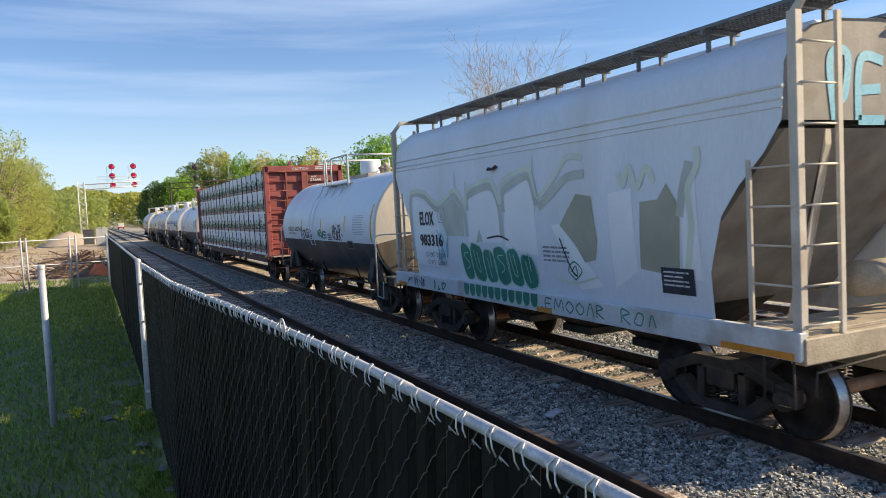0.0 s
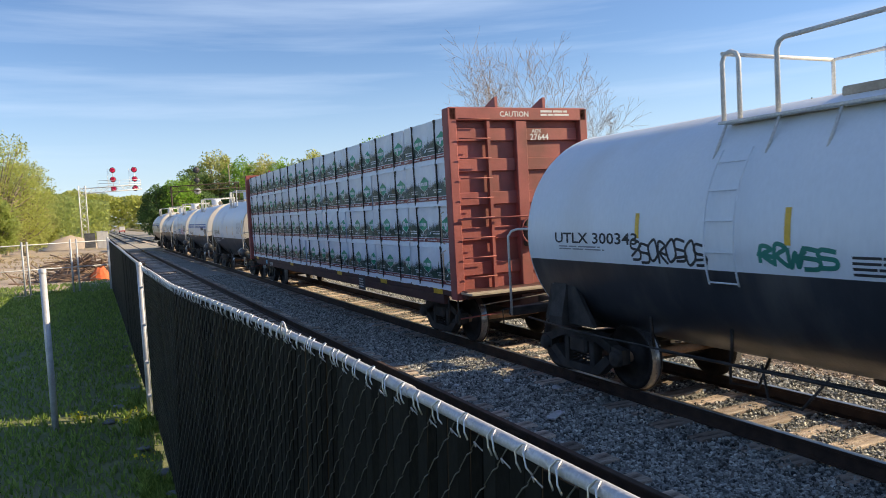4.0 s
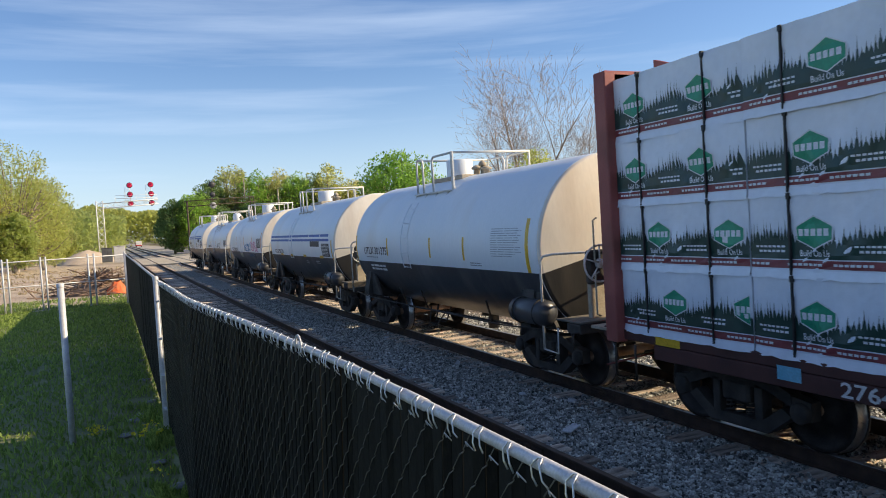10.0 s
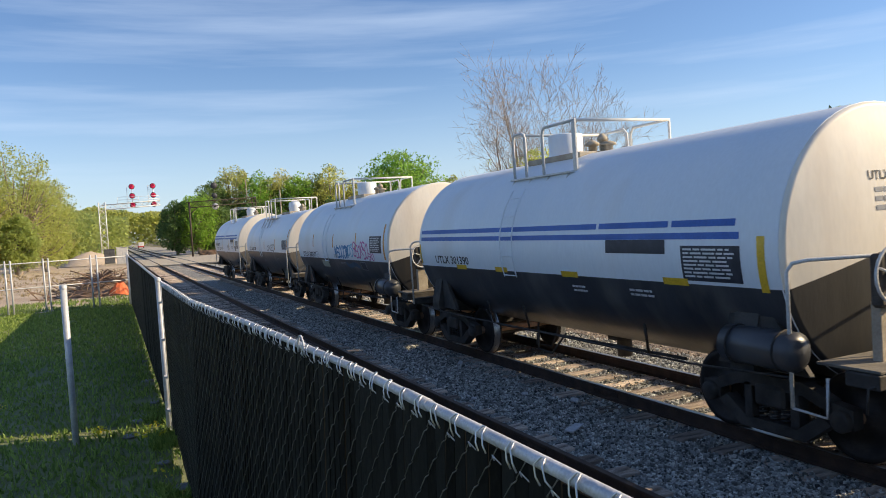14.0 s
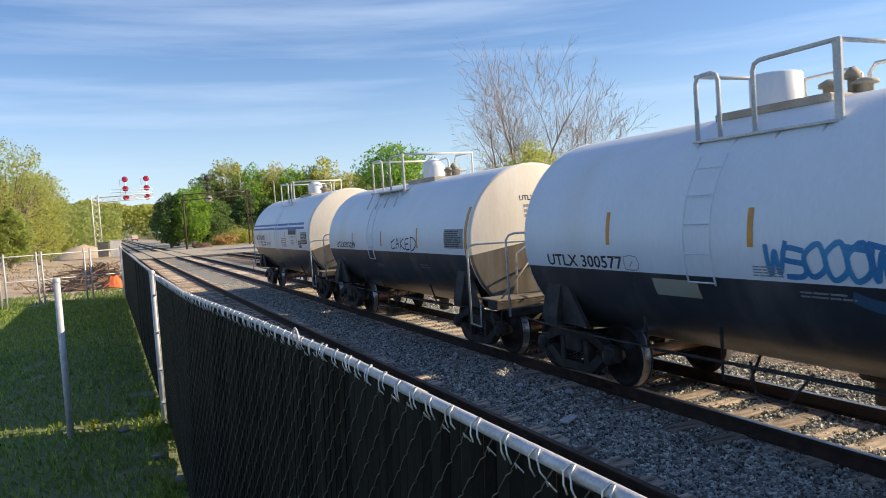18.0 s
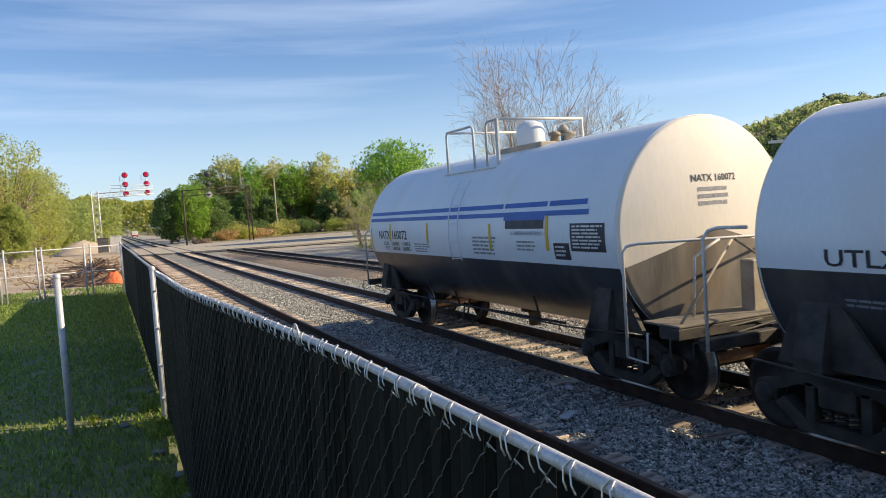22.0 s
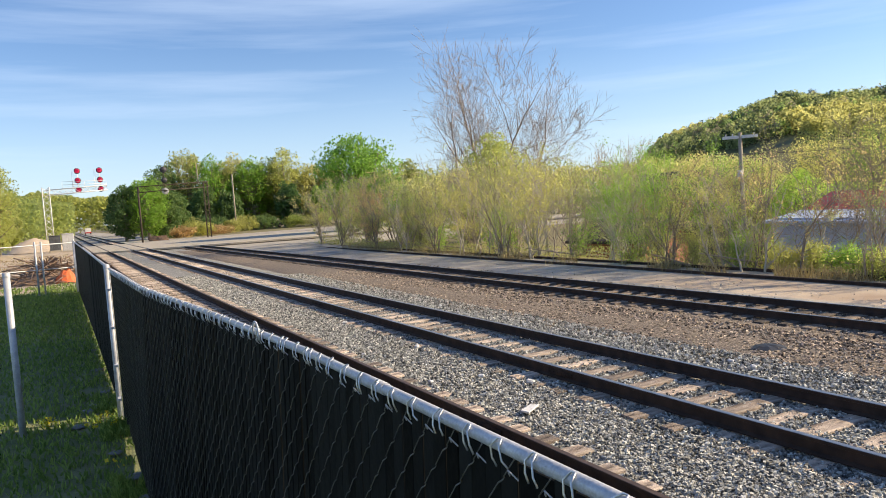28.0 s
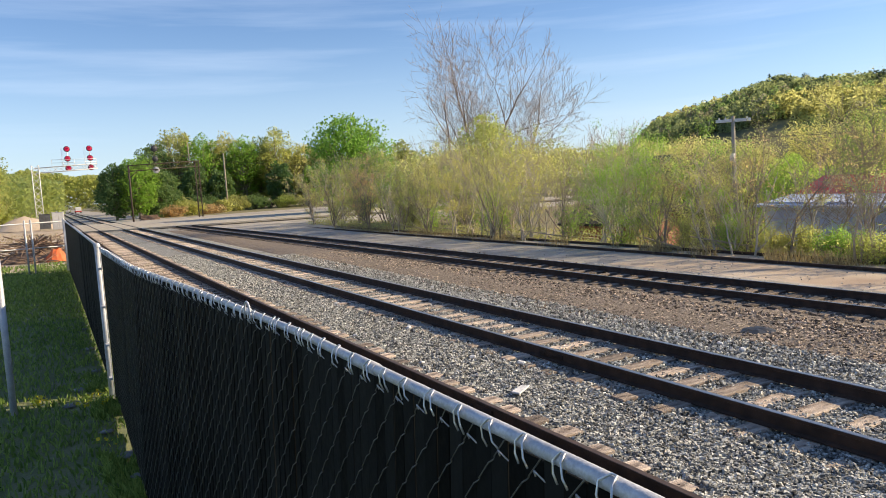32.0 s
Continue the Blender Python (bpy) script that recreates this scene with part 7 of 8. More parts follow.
def yard():
    """What lies in the dirt yard beyond: brush heap, orange mesh, sand heap, cabinets."""
    rng = np.random.default_rng(31)
    b = base("brush_heap", pose(-0.7, 37.0, LAWN_Z), "heap of dry brown branches and roots on the dirt", "brush heap")
    for k in range(5):
        m = Mesh()
        for i in range(45):
            a = rng.uniform(0, 6.283)
            r = abs(rng.normal(0, 0.75))
            z = max(0.03, 0.95 * math.exp(-r * r * 0.6) * rng.uniform(0.1, 1.0))
            p = np.array((r * math.cos(a) * 1.5, r * math.sin(a) * 1.2, z))
            d = rng.normal(size=3) * (0.55, 0.55, 0.22)
            m.tube([p - d, p + rng.normal(size=3) * 0.06, p + d], [0.03, 0.025, 0.008], 5, caps=False)
        part("branch_layer", m, M_BRUSH, b, kind="stuff")
    part("earth", Mesh().lathe([(-0.2, 1.6), (0.15, 1.35), (0.4, 0.8), (0.55, 0.2), (0.56, 0.0)], (0, 0, 0), "z", 16), M_BRUSH, b)
    m = Mesh()
    n = 12
    m.add([(0.5 * math.cos(i / n * 6.283) * (1 + 0.3 * noise.noise((i, j, 0.5))) * (1 - j * 0.22), 0.4 * math.sin(i / n * 6.283) * (1 - j * 0.2), 0.18 * j + 0.1 * noise.noise((i * 0.7, j, 3))) for j in range(4) for i in range(n)],
          [(j * n + i, j * n + (i + 1) % n, (j + 1) * n + (i + 1) % n, (j + 1) * n + i) for j in range(3) for i in range(n)])
    thing("barrier_mesh", m, M_ORANGEMESH, "crumpled roll of orange plastic barrier mesh", "barrier mesh", at=pose(0.1, 35.6, LAWN_Z))
    m = Mesh().lathe([(-0.3, 4.2), (0.4, 3.2), (1.1, 1.6), (1.5, 0.6), (1.62, 0.0)], (0, 0, 0), "z", 24)
    m.v = [(x * (1 + 0.2 * noise.noise((x, y, 1))), y, z * (1 + 0.2 * noise.noise((x * 0.8, y * 0.8, 4)))) for x, y, z in m.v]
    thing("sand_mound", m, M_PILE, "heap of pale sandy earth beside the tracks", "sand heap", at=pose(-3.2, 115, 0.1))
    for x, y, w, d, h, mat, lb in ((-0.6, 105, 1.25, 1.0, 1.9, M_CABINET, "dark grey steel relay cabinet"), (0.85, 100, 1.3, 0.9, 2.1, M_PALEGREY, "pale grey steel relay cabinet")):
        c = base("relay_cabinet", pose(x, y, -0.05), lb + " beside the tracks", "relay cabinet", "relay cabinets")
        part("body", Mesh().box((-w / 2, -d / 2, 0.1), (w / 2, d / 2, h), 0.03), mat, c)
        part("roof", Mesh().box((-w / 2 - 0.05, -d / 2 - 0.05, h), (w / 2 + 0.05, d / 2 + 0.05, h + 0.06), 0.02), mat, c)
        for s in (-1, 1):
            part("door", Mesh().box((s * w / 4 - w / 4 + 0.03, -d / 2 - 0.025, 0.2), (s * w / 4 + w / 4 - 0.03, -d / 2, h - 0.1), 0.01), mat, c)
        part("plinth", Mesh().box((-w / 2 - 0.1, -d / 2 - 0.1, -0.3), (w / 2 + 0.1, d / 2 + 0.1, 0.1), 0.02), M_ASPHALT, c)


yard()


# ---- signals ----
def lattice(m, p, q, w, n, r=0.03):
    """Four chords between two ends with cross bracing."""
    p, q = Vector(p), Vector(q)
    d = (q - p).normalized()
    a = d.cross(Vector((0, 1, 0)) if abs(d.y) < 0.8 else Vector((1, 0, 0))).normalized() * w / 2
    b = d.cross(a).normalized() * w / 2
    cs = [(a + b), (a - b), (-a - b), (-a + b)]
    for c in cs:
        m.tube([p + c, q + c], r, 5)
    for i in range(n):
        s, e = p + (q - p) * i / n, p + (q - p) * (i + 1) / n
        for k in range(4):
            c1, c2 = cs[k], cs[(k + 1) % 4]
            if i % 2:
                c1, c2 = c2, c1
            m.tube([s + c1, e + c2], r * 0.55, 4, caps=False)
    return m


def signal_head(parent, x, y, z, on, n=3, step=1.42):
    for k in range(n):
        zz = z - step * k
        d = part("target_disc", Mesh().lathe([(0.0, 0.0), (0.0, 0.42), (-0.03, 0.44), (-0.06, 0.42), (-0.06, 0.0)], (x, y, zz), "y", 24), M_DISC, parent, "round black signal target")
        if on:
            part("lens", Mesh().lathe([(-0.07, 0.0), (-0.07, 0.33), (-0.062, 0.34)], (x, y, zz), "y", 20), M_REDLAMP, d, "lit red signal lens")
        part("hood", Mesh().lathe([(-0.06, 0.2), (-0.4, 0.2)], (x, y, zz), "y", 14, -1.4, 1.4), M_DISC, d)


def signals():
    g = base("cantilever_signal", pose(0, 124, 0), "aluminium cantilever signal with two columns of red lights", "railway signal")
    part("mast", lattice(Mesh(), (-1.25, 0, -0.3), (-1.25, 0, 8.95), 0.95, 10, 0.075), M_ALU, g, "lattice mast")
    part("arm", lattice(Mesh(), (-1.25, 0, 8.15), (7.1, 0, 8.55), 0.75, 11, 0.06), M_ALU, g, "lattice arm")
    part("footing", Mesh().box((-1.7, -0.8, -0.6), (-0.2, 0.8, 0.0), 0.05), M_ASPHALT, g)
    hr = Mesh()
    for z in (9.2, 9.65):
        hr.tube([(1.0, -0.35, z), (7.0, -0.35, z)], 0.03, 5)
    for x in (1.0, 2.5, 4.0, 5.5, 7.0):
        hr.tube([(x, -0.35, 8.6), (x, -0.35, 9.65)], 0.025, 5)
    part("handrail", hr, M_ALU, g)
    for x in (3.15, 6.2):
        part("signal_pipe", Mesh().tube([(x, 0.1, 8.2), (x, 0.1, 11.5)], 0.06, 8), M_ALU, g)
        signal_head(g, x, -0.15, 11.2, True)
        lad = Mesh()
        for z in np.arange(8.6, 11.4, 0.3):
            lad.tube([(x - 0.75, 0.2, z), (x - 0.25, 0.2, z)], 0.02, 4, caps=False)
        lad.tube([(x - 0.75, 0.2, 8.4), (x - 0.75, 0.2, 11.4)], 0.02, 4)
        part("signal_ladder", lad, M_ALU, g)
    b = base("signal_bridge", pose(0, 122, 0), "old rusty steel signal bridge with unlit round targets", "railway signal")
    m = Mesh()
    m.tube([(11.0, -2.5, -0.4), (11.0, -2.5, 8.2)], 0.14, 8)
    part("leg", m, M_BRIDGE, b)
    part("leg", lattice(Mesh(), (21.6, 2.0, -0.4), (21.6, 2.0, 8.7), 0.6, 11, 0.05), M_BRIDGE, b)
    part("span", lattice(Mesh(), (10.8, -2.5, 7.75), (22.0, 2.1, 8.3), 0.85, 14, 0.055), M_BRIDGE, b, "rusty lattice span")
    part("strut", Mesh().tube([(11.0, -2.5, 6.3), (12.3, -2.0, 7.4)], 0.06, 6), M_BRIDGE, b)
    part("signal_pipe", Mesh().tube([(15.15, 0.3, 7.0), (15.15, 0.3, 10.9)], 0.05, 6), M_BRIDGE, b)
    for z, mat, r in ((10.75, M_DISC, 0.5), (9.15, M_DISC, 0.42), (7.45, M_PALEGREY, 0.52)):
        d = part("target_disc", Mesh().lathe([(0.0, 0.0), (0.0, r), (-0.05, r), (-0.05, 0.0)], (15.15, -0.1, z), "y", 24), mat, b, "round signal target, unlit")
        part("arm_lamp", Mesh().box((14.95, -0.25, z - 0.1), (15.35, -0.16, z + 0.1), 0.03), M_DISC, d)
    part("stay_pole", Mesh().tube([(20.4, 1.5, 8.3), (20.4, 1.5, 11.6)], 0.09, 7), M_POLEWOOD, b)


signals()


def utility_pole(x, y, z0, z1, arm, label, guy=False):
    p = base("utility_pole", pose(x, y, z0), label, "utility pole", "utility poles")
    h = z1 - z0
    part("pole", Mesh().tube([(0, 0, -0.5), (0.02, 0, h * 0.5), (0, 0, h)], [0.17, 0.15, 0.13], 10), M_POLEWOOD, p)
    if arm:
        c = part("crossarm", Mesh().box((-1.2, -0.08, h - 0.42), (1.2, 0.08, h - 0.2), 0.01), M_PVC, p, "pale crossarm", at=pose(0, 0, 0, 0, 0, -46))
        for k in (-0.95, -0.5, 0.0, 0.95):
            part("insulator", Mesh().lathe([(0, 0.03), (0.06, 0.05), (0.14, 0.03), (0.16, 0.0)], (k, 0, h - 0.2), "z", 8), M_PALEGREY, c)
        part("transformer", Mesh().lathe([(0, 0.0), (0, 0.18), (0.6, 0.18), (0.62, 0.0)], (-0.28, -0.1, h - 3.3), "z", 12), M_PALEGREY, p)
    return p


utility_pole(44.2, 37.6, -3.0, 6.2, True, "weathered wooden utility pole with a crossarm above the bushes")
utility_pole(31.4, 150, -0.3, 11.3, False, "tall pale wooden utility pole beside the road")


def wires():
    for p, q, sag in (((44.2, 37.5, 4.6), (90, 60, 4.4), 0.6), ((44.2, 37.5, 4.6), (46, -20, 5.0), 0.8), ((31.4, 150, 9.9), (66, 128, 6.5), 0.8), ((31.4, 150, 10.6), (24, 210, 10.0), 0.8)):
        pts = [Vector(p).lerp(Vector(q), t) - Vector((0, 0, sag * 4 * t * (1 - t))) for t in np.linspace(0, 1, 12)]
        thing("overhead_wire", Mesh().tube(pts, 0.02, 4, caps=False), M_STRAP, "thin dark overhead wire strung from a utility pole", "wire", "overhead wires")


wires()


# ---- trees and bushes ----
def limbs(rng, m, p, d, length, r, level, tips, bend=0.25, kids=3, up=0.35, minr=0.008, sides=6, main=None, spread=0.8):
    """Grows a tapering limb and its side limbs; gathers the ends and some places along the last ones."""
    pts, rs = [Vector(p)], [r]
    n = 4 if level > 0 else 3
    for i in range(n):
        d = (d + Vector(rng.normal(size=3)) * bend * 0.5 + Vector((0, 0, up * 0.12))).normalized()
        pts.append(pts[-1] + d * length / n)
        rs.append(max(minr, r * (1 - 0.72 * (i + 1) / n)))
    (main or m).tube(pts, rs, sides if level > 1 else max(3, sides - 2), caps=False)
    if level <= 0:
        tips += [pts[-1], pts[-2], pts[1].lerp(pts[2], 0.5)]
        return
    for k in range(kids + level):
        i = 1 + int(rng.integers(0, n))
        t = float(rng.uniform(0.2, 1.0))
        q = pts[i - 1].lerp(pts[i], t)
        side = Vector(rng.normal(size=3))
        side = (side - d * side.dot(d)).normalized()
        dd = (d * rng.uniform(0.35, 0.8) + side * spread * rng.uniform(0.75, 1.25) + Vector((0, 0, up))).normalized()
        limbs(rng, m, q, dd, length * rng.uniform(0.42, 0.68), max(minr, rs[i] * 0.62), level - 1, tips, bend, kids, up, minr, sides, None, spread)
    limbs(rng, m, pts[-1], d, length * 0.5, max(minr, rs[-1]), level - 1, tips, bend, kids, up, minr, sides, None, spread)


def crown_mesh(rng, tips, per, spread, size, mat, aspect=0.6):
    c = np.array([tuple(t) for t in tips])
    c = np.repeat(c, per, axis=0)
    c = c + rng.normal(size=c.shape) * spread
    v, f = leaves(rng, c, size, aspect)
    return soup("crown", v, f, mat)


def tree(seed, x, y, z, height, levels, per, loose, size, leaf, bark, label, stems=1, lean=0.12, kids=3, name="tree", group="", bend=0.25, up=0.35, minr=0.01, radius=None, fork=0.45, keep=1.0, spread=0.8, bare=0.0):
    rng = np.random.default_rng(seed)
    t = base(name, pose(x, y, z), label, "tree" if name == "tree" else "bush", group)
    m, trunks, tips = Mesh(), [], []
    for k in range(stems):
        a = rng.uniform(0, 6.283)
        d = Vector((math.cos(a) * lean * rng.uniform(0.4, 1.4), math.sin(a) * lean * rng.uniform(0.4, 1.4), 1)).normalized()
        h = height * rng.uniform(0.75, 1.05)
        trunks.append(Mesh())
        limbs(rng, m, (rng.normal() * 0.2 * (stems > 1), rng.normal() * 0.2 * (stems > 1), -0.15), d, h * fork * 1.3, (radius or height * 0.017) / (1 if stems == 1 else 1.6), levels, tips, bend, kids, up, minr, main=trunks[-1], spread=spread)
    k = height / max(p.z for p in tips)
    for q in [m] + trunks:
        q.v = [(px, py, pz * k) for px, py, pz in q.v]
    tips = [Vector((p.x, p.y, p.z * k)) for p in tips]
    for q in trunks:
        part("trunk", q, bark, t)
    part("branch_work", m, bark, t, kind="stuff")
    if per:
        tips = [p for p in tips if rng.random() < keep and p.z > bare * height * rng.uniform(0.5, 1.3)]
        part("crown", crown_mesh(rng, tips, per, loose, size, leaf), None, t, kind="stuff")
    return t


def blob_tree(seed, x, y, z, h, w, leaf, label, n=5000, size=0.2, clumps=42, name="tree", group="", foot=0.12):
    """A dense tree: trunk, limbs to many clumps in a rounded crown, leaves round every clump."""
    rng = np.random.default_rng(seed)
    t = base(name, pose(x, y, z), label, "tree", group)
    c, rad = [], []
    while len(c) < clumps:
        p = rng.uniform(-1, 1, 3)
        r = np.linalg.norm(p)
        if 0.35 < r < 1.0 and p[2] > -0.97:
            taper = 1.0
            c.append((p[0] * w / 2 * taper * 0.9, p[1] * w / 2 * taper * 0.9, h * (foot + (1 - foot) * (0.5 + 0.46 * p[2]))))
            rad.append(rng.uniform(0.07, 0.17) * w)
    m = Mesh()
    m.tube([(0, 0, -0.3), (0.05 * w * rng.normal(), 0, h * 0.3), (0, 0.03 * w, h * 0.62)], [h * 0.028, h * 0.02, h * 0.008], 8, caps=False)
    for q in c[::2]:
        s = Vector((0, 0, h * rng.uniform(0.12, 0.4)))
        m.tube([s, s.lerp(Vector(q), 0.5) + Vector((0, 0, -0.03 * h)), Vector(q)], [h * 0.009, h * 0.006, h * 0.002], 4, caps=False)
    part("trunk", m, M_BARK, t)
    k = rng.integers(0, clumps, n)
    d = rng.normal(size=(n, 3))
    d /= np.linalg.norm(d, axis=1)[:, None]
    pts = np.array(c)[k] + d * (np.array(rad)[k] * rng.uniform(0.5, 1.15, n) ** 0.6)[:, None] * (1, 1, 0.8)
    v, f = leaves(rng, pts, size, 0.7, True)
    part("crown", soup("crown", v, f, leaf), None, t, kind="stuff")
    return t


def bush_belt():
    """Saplings and bushes along the far side of the siding."""
    g = "saplings along the siding"
    rng = random.Random(77)
    leafs = {"y": (M_LEAF_YG, "yellow-green young tree with thin grey stems"), "g": (M_LEAF_G, "fresh green bushy tree with pale stems"),
             "o": (M_LEAF_OR, "bronze and orange leafing young tree"), "l": (M_LEAF_OL, "olive green bush with many thin stems")}
    spots = [(20.6, 66, 5.4, "l"), (22.5, 63, 6.0, "y"), (20.4, 59.5, 5.6, "o"), (21.5, 56, 5.8, "y"), (20.6, 52.5, 5.6, "o"), (22.0, 50, 5.6, "y"), (20.4, 47.2, 4.6, "l"), (21.4, 44.5, 5.0, "y"),
             (20.3, 42, 4.8, "l"), (22.6, 40.5, 6.2, "y"), (20.6, 38.5, 5.0, "y"), (21.2, 36, 6.2, "y"), (20.4, 34, 5.2, "l"), (22.2, 33, 5.6, "y"), (20.6, 31, 4.8, "y"), (21.0, 28.8, 4.6, "l"),
             (22.5, 27.4, 4.6, "y"), (20.6, 25.6, 4.2, "g"), (21.0, 24.4, 5.0, "g"), (21.6, 23.2, 4.8, "g"), (20.5, 22.0, 3.8, "l"), (22.4, 20.6, 4.0, "l"), (20.6, 19.6, 3.4, "y"), (21.6, 18.4, 3.3, "y"),
             (20.4, 17.6, 2.6, "g"), (22.0, 16.9, 3.0, "y"), (20.8, 18.0, 3.9, "o"), (20.4, 13.5, 2.6, "l"), (20.7, 12.0, 2.4, "y"), (20.6, 9.6, 2.6, "l"),
             (24.5, 58, 6.5, "l"), (25, 52, 6.2, "y"), (25.4, 46, 6.0, "l"), (25, 40, 6.4, "y"), (25.5, 34, 5.6, "l"), (26, 29, 5.0, "y"), (25.4, 24, 4.4, "l"), (23.5, 69, 6.0, "y"), (27.5, 64, 7.0, "l")]
    for i, (x, y, h, c) in enumerate(spots):
        leaf, lb = leafs[c]
        x += 0.9
        thin, far = y < 20, y > 44
        tree(300 + i, x, y, lift(x, y), h + 0.25, 2, 20 if thin else {"o": 20, "g": 54}.get(c, 29 if x < 24.5 else 14), 0.07 + 0.007 * h + 0.03 * (c == "g"), 0.029 if y < 30 else 0.037 if not far else 0.047, leaf,
             M_PALEBARK if (c in "gy" and i % 3) or c == "g" else M_TWIG if i % 2 else M_BARK, lb, stems=rng.randint(2, 3) if thin else rng.randint(4, 6), lean=0.2, kids=2, keep=0.32 if thin else 0.42 if c != "g" else 0.6,
             name="sapling", group=g, up=0.5, minr=0.009, radius=0.075, fork=0.62, spread=0.62, bare=0.16 if not far else 0.05)
        if not thin and i % 2:
            tree(800 + 2 * i, x + rng.uniform(-0.3, 0.5), y + rng.uniform(-1.4, 1.4), lift(x, y), h * rng.uniform(0.3, 0.5), 1, 12, 0.12, 0.036 if y < 35 else 0.05, rng.choice((M_LEAF_OL, leaf, M_LEAF_G)), M_BARK, "low leafy shrub at the foot of the saplings",
                 stems=6, lean=0.4, kids=4, name="shrub", group="shrubs along the siding", up=0.4, minr=0.007, radius=0.03, fork=0.6)
        # a leafless sapling or two between them
        if i % 3 == 0 and x < 24.5:
            tree(900 + i, x + rng.uniform(-0.6, 0.4), y + rng.uniform(-1.2, 1.2), lift(x, y), h * rng.uniform(0.7, 1.15), 2, 0, 0, 0, None, M_TWIG if i % 2 else M_PALEBARK, "thin leafless sapling among the bushes", stems=2, lean=0.12, kids=3, name="sapling", group=g, up=0.5, minr=0.008, radius=0.05, fork=0.7, spread=0.5)
    # taller slender trees before the sheds
    for i, (x, y, h, c) in enumerate(((25.2, 15.9, 6.2, "y"), (25.6, 13.2, 6.8, "y"), (22.2, 20.2, 4.8, "o"), (21.9, 16.4, 4.4, "o"))):
        tree(380 + i, x, y, lift(x, y), h, 2, 14, 0.09, 0.03, leafs[c][0], M_BARK, "slender young tree with sparse spring leaves", stems=1, lean=0.06, kids=6, keep=0.4, name="sapling", group=g, up=0.3, minr=0.009, radius=0.06, fork=0.8, bare=0.35)
    for i, (x, y, h, c) in enumerate(((27.0, 18.6, 7.6, "y"), (27.8, 17.3, 6.9, "y"))):
        tree(395 + i, x, y, lift(x, y), h, 3, 9, 0.14, 0.03, leafs[c][0], M_BARK, "tall slender tree with sparse yellow-green leaves", stems=2, lean=0.08, kids=3, keep=0.8, group="tall slender trees", up=0.42, minr=0.008, radius=0.08, fork=0.75, bare=0.62, spread=0.6)
    # grey fallen stems and brush among the feet
    for i in range(16):
        y = 10 + 2.6 * i + rng.uniform(-0.8, 0.8)
        x = 21.6 + rng.uniform(-0.3, 0.8)
        m, a = Mesh(), rng.uniform(0.9, 2.2)
        n = rng.uniform(1.0, 2.2)
        m.tube([(-n * math.cos(a), -n * math.sin(a), 0.1), (0.1, 0, 0.28), (n * math.cos(a), n * math.sin(a), rng.uniform(0.2, 0.7))], [0.05, 0.04, 0.015], 6)
        thing("fallen_branch", m, M_TWIG, "grey fallen branch lying among the saplings", "branch", "fallen branches", pose(x, y, lift(x, y)))
    # denser thicket behind the saplings, low bright shrubs before the sheds
    for i in range(7):
        y = 45 + 3.6 * i
        x = 26.2 + 1.3 * math.sin(i * 2.1)
        blob_tree(860 + i, x, y, lift(x, y), 4.6 + 0.9 * math.sin(i * 1.7), 4.6, (M_LEAF_YG, M_LEAF_G, M_LEAF_YG)[i % 3], "leafy thicket behind the saplings", 3000, 0.055, 70, name="thicket", group="thicket behind the saplings", foot=0.02)
    for i, (x, y, h, lf) in enumerate(((22.6, 17.2, 1.5, M_LEAF_YG), (22.9, 15.4, 1.3, M_LEAF_G), (22.4, 13.8, 1.4, M_LEAF_YG), (22.8, 12.4, 1.2, M_LEAF_YG), (22.3, 11.2, 1.3, M_LEAF_G), (22.7, 19.0, 1.6, M_LEAF_G), (22.2, 20.4, 1.9, M_LEAF_YG), (22.9, 18.2, 2.1, M_LEAF_YG), (23.0, 16.2, 1.8, M_LEAF_YG), (22.8, 14.6, 1.7, M_LEAF_G), (22.1, 12.9, 1.5, M_LEAF_YG), (22.0, 10.2, 1.6, M_LEAF_YG))):
        tree(930 + i, x - 0.5, y, lift(x, y), h * (0.55 if 11 < y < 18.5 else 0.85), 1, 26, 0.14, 0.028, lf, M_BARK, "low bright green shrub before the sheds", stems=7, lean=0.5, kids=5, name="shrub", group="shrubs along the siding", up=0.4, minr=0.006, radius=0.025, fork=0.6)
    # low growth at their feet
    r2 = np.random.default_rng(5)
    n = 15000
    y = r2.uniform(8, 68, n)
    x = 21.3 + np.abs(r2.normal(0, 1.2, n))
    z = np.array([lift(a, b) for a, b in zip(x, y)]) + r2.uniform(0, 0.75, n) ** 1.6
    v, f = leaves(r2, np.stack([x, y, z], 1), 0.045)
    tagged(new("undergrowth", soup("undergrowth", v, f, M_LEAF_OL)), "low green and brown undergrowth at the foot of the saplings", "undergrowth", kind="stuff")
    n = 9000
    y = 8 + 50 * r2.power(0.6, n)
    x = r2.normal(20.6, 0.4, n)
    keep = np.array([noise.noise((a * 0.4, b * 0.5, 7)) > 0.05 for a, b in zip(x, y)])
    x, y = x[keep], y[keep]
    n = len(x)
    c = np.stack([x, y, np.full(n, -0.5)], 1)
    w, hh = r2.uniform(0.008, 0.018, n), r2.uniform(0.15, 0.55, n)
    a = r2.uniform(0, 6.28, n)
    s = np.stack([np.cos(a) * w, np.sin(a) * w, 0 * w], 1)
    tip = c + np.stack([r2.normal(0, 0.12, n), r2.normal(0, 0.12, n), hh], 1)
    v = np.stack([c - s, c + s, tip], 1).reshape(-1, 3)
    tagged(new("dry_grass", soup("dry_grass", v, np.arange(3 * n).reshape(-1, 3), M_DRYGRASS)), "tufts of tall dry grass along the siding", "grass", kind="stuff")


bush_belt()


